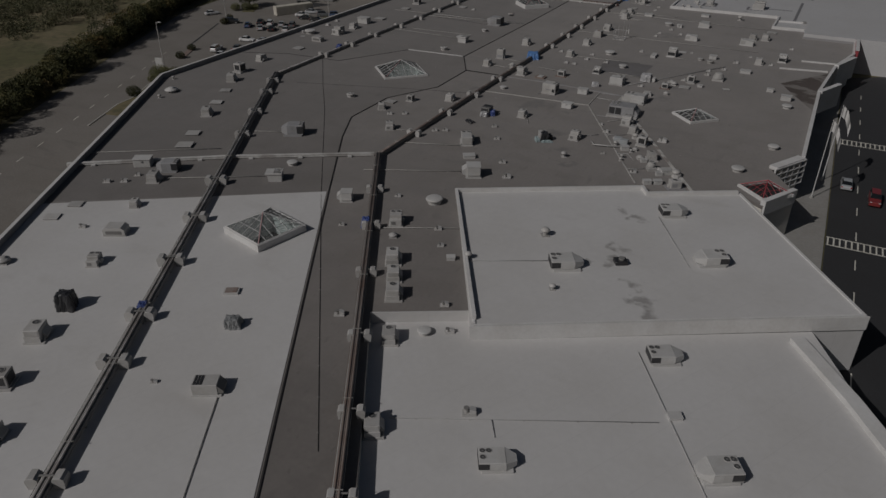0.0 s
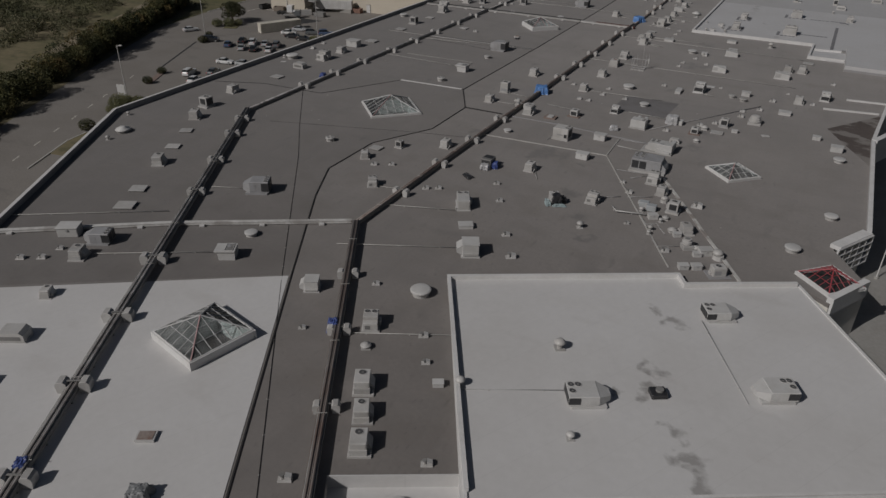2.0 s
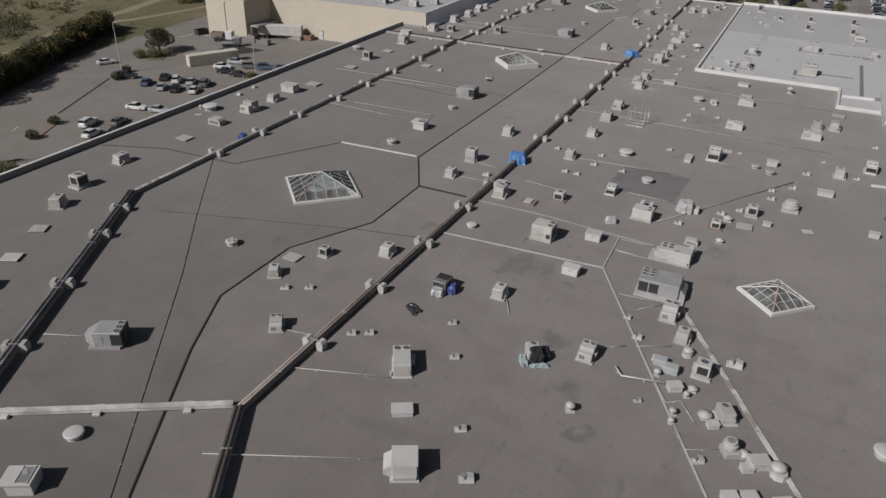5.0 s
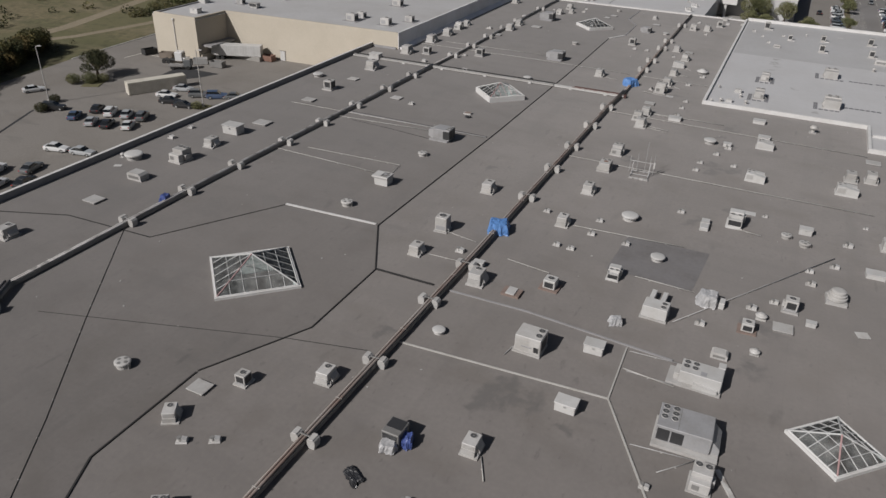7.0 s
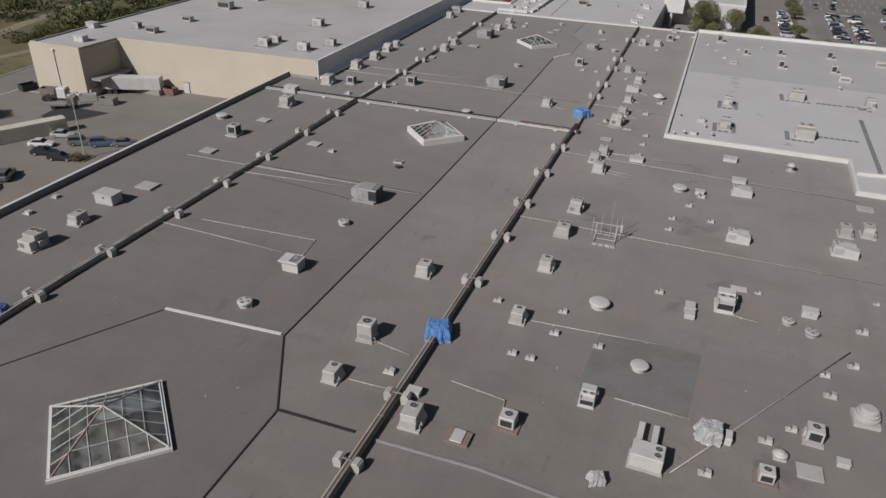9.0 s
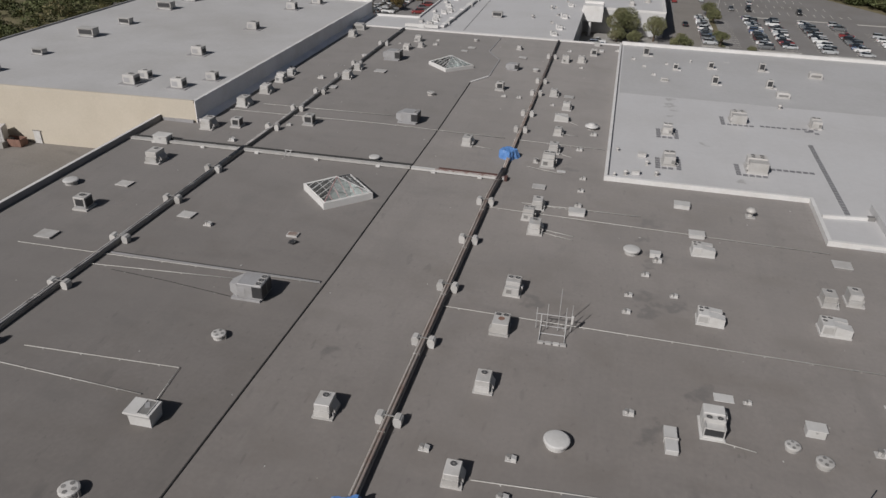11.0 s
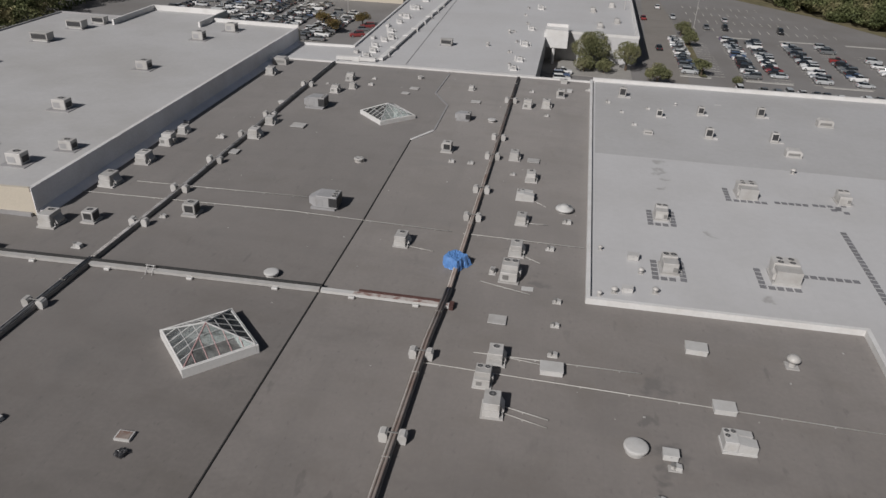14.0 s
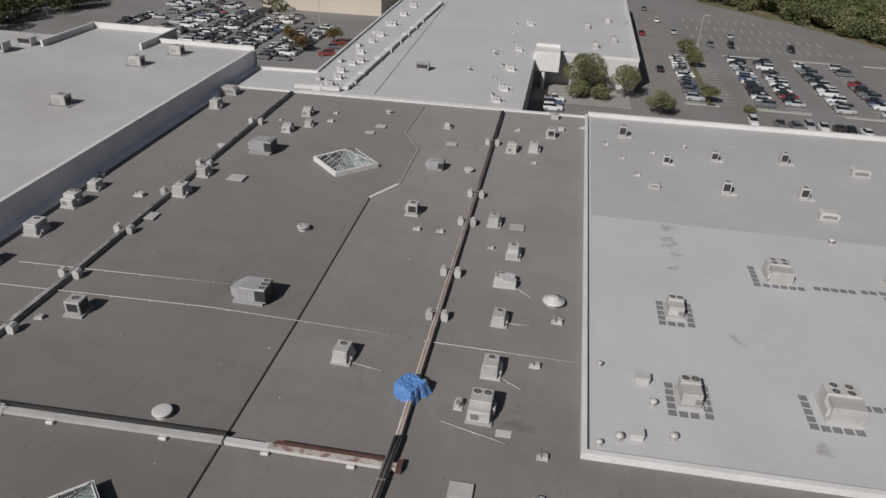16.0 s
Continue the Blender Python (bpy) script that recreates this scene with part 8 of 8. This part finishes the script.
def street_lamp(x, y, yaw):
    root = thing("street_lamp", "tall thin grey lamp post with a shoebox head", "street lamp", "lot lamp posts")
    root.matrix_basis = pose(x, y, GROUND, 0, 0, yaw)
    part("base", cyl(bmesh.new(), 0, 0, 0, 0.8, 0.35, seg=12), KERB, root)
    part("pole", cyl(bmesh.new(), 0, 0, 0.8, 12.2, 0.13, 0.08, 10), SHEET, root)
    part("arm", tube(bmesh.new(), [(0, 0, 12.1), (1.1, 0, 12.3)], 0.05, 6), SHEET, root)
    part("lamp_head", bx(0.8, 1.6, -0.2, 0.2, 12.25, 12.45, bevel=0.03), SHEET, root)


for x_, y_, h in ((-141.3, 124.6, 0), (-167.3, 175.6, 0), (-138.2, 190.2, 0), (-8.0, 400, 0), (-30, 402, 180), (-150, 366, 0), (-120, 395, 0)):
    street_lamp(x_, y_, h)

def flagpole(x, y, seed):
    root = thing("flagpole", "tall white flagpole with a limp pale flag", "flagpole", "flagpoles")
    root.matrix_basis = pose(x, y, GROUND + 0.15)
    part("base", cyl(bmesh.new(), 0, 0, 0, 0.25, 0.3, seg=12), KERB, root)
    part("pole", cyl(bmesh.new(), 0, 0, 0.25, 13.5, 0.09, 0.05, 10), PARAPET, root)
    r2 = random.Random(seed)
    bm = bmesh.new()
    cols = []
    for i in range(9):
        fx = 0.1 + 0.22 * i
        cols.append([bm.verts.new((fx, 0.25 * math.sin(1.7 * i + seed), 13.2 - 0.05 * i * i - z_ + r2.uniform(-0.05, 0.05))) for z_ in (0.0, 0.6, 1.2, 1.7)])
    for p, q in zip(cols, cols[1:]):
        for i in range(3):
            bm.faces.new((p[i], q[i], q[i + 1], p[i + 1]))
    part("flag", bm, PARAPET, root, "limp white flag")


sign_board = thing("sign_board", "plain white sign board on two posts", "sign")
part("board", box(bmesh.new(), -0.9, 0.9, -0.05, 0.05, 1.0, 3.6, 0.02, pose(-142.6, 124.4, GROUND, 0, 0, 20)), SHEET_WHITE, sign_board)
for sx in (-0.7, 0.7):
    part("post", box(bmesh.new(), sx - 0.06, sx + 0.06, -0.05, 0.05, 0.02, 1.0, 0.0, pose(-142.6, 124.4, GROUND, 0, 0, 20)), GALV, sign_board)
pipe_down = thing("downpipe", "pale drain pipe down the tan store wall", "downpipe")
part("pipe", tube(bmesh.new(), [(-170.4, 217.05, GROUND), (-170.4, 217.05, 2.6)], 0.1, 8), PARAPET, pipe_down)
part("hopper", bx(-170.7, -170.1, 216.8, 217.18, 2.6, 3.0, bevel=0.04), PARAPET, pipe_down)
flagpole(5.4, 122.6, 1)
flagpole(6.6, 131.0, 2)

# ---- trees and scrub ----


def leaf_cloud(clumps, per, size, seed):
    """Many small leaf blades scattered in clumps: (x, y, z, radius) each."""
    g = np.random.default_rng(seed)
    quads = []
    for cx, cy, cz, r in clumps:
        n = int(per * r * r) + 6
        d = g.normal(size=(n, 3))
        d /= np.linalg.norm(d, axis=1)[:, None]
        rad = r * g.uniform(0.55, 1.08, n) ** 0.6
        c = np.array((cx, cy, cz)) + d * rad[:, None] * np.array((1, 1, 0.8))
        a_ = g.normal(size=(n, 3))
        a_ /= np.linalg.norm(a_, axis=1)[:, None]
        b_ = np.cross(a_, g.normal(size=(n, 3)))
        b_ /= np.linalg.norm(b_, axis=1)[:, None] + 1e-6
        s_ = size * g.uniform(0.6, 1.4, (n, 1))
        quads.append(np.stack((c - a_ * s_, c + b_ * s_ * 0.55, c + a_ * s_, c - b_ * s_ * 0.55), axis=1))
    v = np.concatenate(quads).reshape(-1, 3).astype(np.float32)
    count = len(v) // 4
    me = bpy.data.meshes.new("leaves")
    me.vertices.add(len(v))
    me.vertices.foreach_set("co", v.ravel())
    me.loops.add(len(v))
    me.loops.foreach_set("vertex_index", np.arange(len(v), dtype=np.int32))
    me.polygons.add(count)
    me.polygons.foreach_set("loop_start", np.arange(0, len(v), 4, dtype=np.int32))
    me.update()
    me.validate()
    return me


def tree(x, y, height, spread, seed, material, label, trunk_h=None):
    r_ = random.Random(seed)
    root = thing("tree", label, "tree", "yard and lot trees")
    root.matrix_basis = pose(x, y, GROUND, 0, 0, r_.uniform(0, 360))
    th = trunk_h or height * 0.4
    bm = cyl(bmesh.new(), 0, 0, 0, th, 0.09 * spread, 0.055 * spread, 8)
    clumps = []
    for k in range(7):
        a_ = 6.283 * k / 7 + r_.uniform(-0.3, 0.3)
        q = spread * r_.uniform(0.45, 0.7)
        end = (math.cos(a_) * q, math.sin(a_) * q, th + (height - th) * r_.uniform(0.2, 0.75))
        tube(bm, [(0, 0, th * 0.85), (end[0] * 0.5, end[1] * 0.5, (th + end[2]) / 2), end], 0.03 * spread, 5)
        clumps.append((*end, spread * r_.uniform(0.32, 0.5)))
    for k in range(6):
        clumps.append((r_.uniform(-0.4, 0.4) * spread, r_.uniform(-0.4, 0.4) * spread, height - spread * r_.uniform(0.25, 0.6), spread * r_.uniform(0.3, 0.45)))
    part("trunk", bm, BARK, root)
    me = leaf_cloud(clumps, 210, 0.15, seed)
    me.materials.append(material)
    crown = new("crown", me)
    crown.parent = root


tree(-174.0, 194.5, 6.2, 4.3, 1, LEAF_TRIM, "round dark green tree on an island in the yard", 1.8)
for i, (x_, y_, h, s_) in enumerate(((-40.5, 356.5, 9.2, 5.4), (-30.4, 355.0, 7.6, 3.9), (-36.2, 351.0, 3.8, 2.7), (-41.5, 351.0, 4.2, 3.0), (-23.0, 343.8, 5.6, 3.6))):
    tree(x_, y_, h, s_, 40 + i, LEAF, "dense olive-green tree beside the courtyard wall", h * 0.3)
for i, (x_, y_) in enumerate(((-10.5, 356), (-10, 389), (-9.5, 398), (-11, 404))):
    tree(x_, y_, 4.5, 2.6, 60 + i, LEAF, "small green tree on the kerb island", 1.4)
for i, (x_, y_) in enumerate(((-118, 372), (-124, 380), (-112, 384))):
    tree(x_, y_, 4.5, 2.6, 70 + i, LEAF_DRY, "sparse brownish tree among parked cars", 1.8)


def bush(x, y, r, seed, material, label):
    ms = [(0, 0, r * 0.75, r)] + [(r * 0.5 * math.cos(k * 1.6 + seed), r * 0.5 * math.sin(k * 1.6 + seed), r * 0.7, r * 0.6) for k in range(4)]
    root = thing("bush", label, "bush", "trimmed bushes")
    root.matrix_basis = pose(x, y, GROUND)
    me = leaf_cloud(ms, 420, 0.1, seed)
    me.materials.append(material)
    crown = new("foliage", me)
    crown.parent = root
    part("stem", cyl(bmesh.new(), 0, 0, 0, r, 0.08, 0.05, 6), BARK, root)


for i, (x_, y_, r_) in enumerate(((-147.6, 136.0, 1.2), (-150.9, 143.5, 1.15), (-164.1, 171.1, 1.3), (-167.0, 176.7, 1.15), (-171.5, 190.0, 1.7), (-174.2, 187.8, 1.6), (-170.0, 192.5, 1.3), (-138.6, 188.6, 1.1), (-133.8, 108.1, 1.6))):
    bush(x_, y_, r_, 80 + i, LEAF_TRIM if i < 4 or i > 7 else LEAF, "rounded trimmed bush on a kerb island")
for i, (x_, y_, r_) in enumerate(((-138.6, 120.4, 2.2), (-139.3, 122.6, 1.5), (-136.2, 122.8, 1.7), (-137.4, 117.4, 1.4), (-36, 356.5, 1.8), (-40, 357, 1.6), (-24.5, 351, 1.2), (-2, 351.5, 1.3))):
    bush(x_, y_, r_, 95 + i, LEAF, "loose green shrub beside the paving")


def scrub(name, label, spots, material, per, size, seed):
    me = leaf_cloud(spots, per, size, seed)
    me.materials.append(material)
    return tagged(new(name, me), label, "scrub", kind="stuff")


r_ = random.Random(99)
spots, dry = [], []
edge = [Vector((-121, 45)), Vector((-166.3, 131.5)), Vector((-175.9, 151.7)), Vector((-188.1, 178.2)), Vector((-201.0, 203.0))]
for (p_, q_), n_ in zip(zip(edge, edge[1:]), (230, 110, 130, 110)):
    for k in range(n_):
        w_ = r_.random()
        c_ = p_.lerp(q_, r_.random()) + Vector((-0.88, 0.47)) * (2.6 + (11 - 2 * (p_.y > 150)) * w_)
        rr = r_.uniform(0.9, 3.0)
        tall = 3.2 * r_.random() ** 2.5 if w_ < 0.6 else 0.0
        (dry if r_.random() < 0.14 else spots).append((c_.x, c_.y, GROUND + rr * r_.uniform(0.6, 1.2) + tall, rr))
for k in range(120):
    px, py = -203 + r_.uniform(-16, 3), r_.uniform(245, 345)
    rr = r_.uniform(0.8, 2.2)
    spots.append((px, py, GROUND + rr * 0.7, rr))
far_bush = []
TRACKS = [[(-190, 142), (-195, 152.6), (-204.5, 171.4), (-210.6, 186.6), (-218.9, 203.3), (-221, 225), (-226, 243), (-232, 263), (-238, 290), (-246, 330)], [(-217, 205), (-210, 218.7), (-205.6, 241), (-203, 280), (-205, 320)]]


def near_track(x, y):
    p = Vector((x, y))
    return any(((a_ := Vector(q)) - p).length < 6 or ((a_ + Vector(w)) / 2 - p).length < 8 for tr in TRACKS for q, w in zip(tr, tr[1:]))


for k in range(330):
    px, py = r_.uniform(-262, -200), r_.uniform(60, 215)
    if near_track(px, py) or r_.random() < 0.35:
        continue
    rr = r_.uniform(0.6, 2.3)
    far_bush.append((px, py, GROUND + rr * r_.uniform(0.5, 0.9), rr))
for k in range(420):
    px, py = r_.uniform(-268, -206), r_.uniform(50, 196)
    if near_track(px, py) or px > -206 - (py - 176) * 0.5 and py > 176:
        continue
    rr = r_.uniform(1.3, 3.0)
    far_bush.append((px, py, GROUND + rr * r_.uniform(0.5, 1.0), rr))
LEAF_GREY = foliage("grey_green_leaves", (0.055, 0.058, 0.03), (0.1, 0.098, 0.052), (0.17, 0.155, 0.1), 0.12)
LEAF_WOOD = foliage("far_wood_leaves", (0.06, 0.072, 0.028), (0.105, 0.115, 0.05), (0.17, 0.15, 0.08), 0.1)
scrub("scrub_belt", "dense dark green scrub along the yard's edge", spots, LEAF_DARK, 105, 0.2, 5)
scrub("dry_scrub", "yellowing scrub among the green belt", dry, LEAF_DRY, 95, 0.2, 6)
scrub("grey_scrub", "grey-green bushes on the field beyond the belt", far_bush, LEAF_GREY, 40, 0.22, 12)
wood, wood2 = [], []
for k in range(260):
    f = r_.random()
    off = 3 + 30 * r_.random()
    px, py = 2 + 78 * f + off * 0.82, 503 - 108 * f + off * 0.57
    rr = r_.uniform(2.5, 4.8)
    wood.append((px, py, GROUND + rr * r_.uniform(0.7, 2.0), rr))
for k in range(330):
    px, py = -300 + 160 * r_.random(), 418 + 70 * r_.random()
    if k >= 230:
        px, py = -250 + 46 * r_.random(), 345 + 70 * r_.random()
    if px > -200 and py < 460 and px < -150:
        py += 25
    rr = r_.uniform(2.5, 4.8)
    wood2.append((px, py, GROUND + rr * r_.uniform(0.7, 2.0), rr))
scrub("far_wood_east", "band of brown-green trees behind the parking lot", wood, LEAF_WOOD, 40, 0.4, 7)
for k in range(190):
    px, py = r_.uniform(-262, -204), r_.uniform(262, 360)
    if near_track(px, py) or px > -208 - (py - 262) * 0.05 and py > 300:
        continue
    rr = r_.uniform(1.4, 3.2)
    wood2.append((px, py, GROUND + rr * r_.uniform(0.6, 1.4), rr))
scrub("far_wood_north", "band of dark trees beyond the store", wood2, LEAF_WOOD, 34, 0.36, 8)
tuft = []
for k in range(500):
    px, py = -430 + 230 * r_.random(), 120 + 330 * r_.random()
    if px > -204 or near_track(px, py):
        continue
    rr = r_.uniform(0.5, 2.0)
    tuft.append((px, py, GROUND + rr * 0.5, rr))
scrub("field_bushes", "scattered low bushes on the dry field", tuft, LEAF_DARK, 22, 0.34, 9)
DIRT = surf("pale_dirt", (0.215, 0.18, 0.125), 0.95, grain=1.5, vary=0.15, blotch=0.1)
for tr, w_ in zip(TRACKS, (4.2, 3.0)):
    structure("dirt_track", strip(bmesh.new(), tr, w_, GROUND, GROUND + 0.03), DIRT, "pale dirt track across the field", "track")
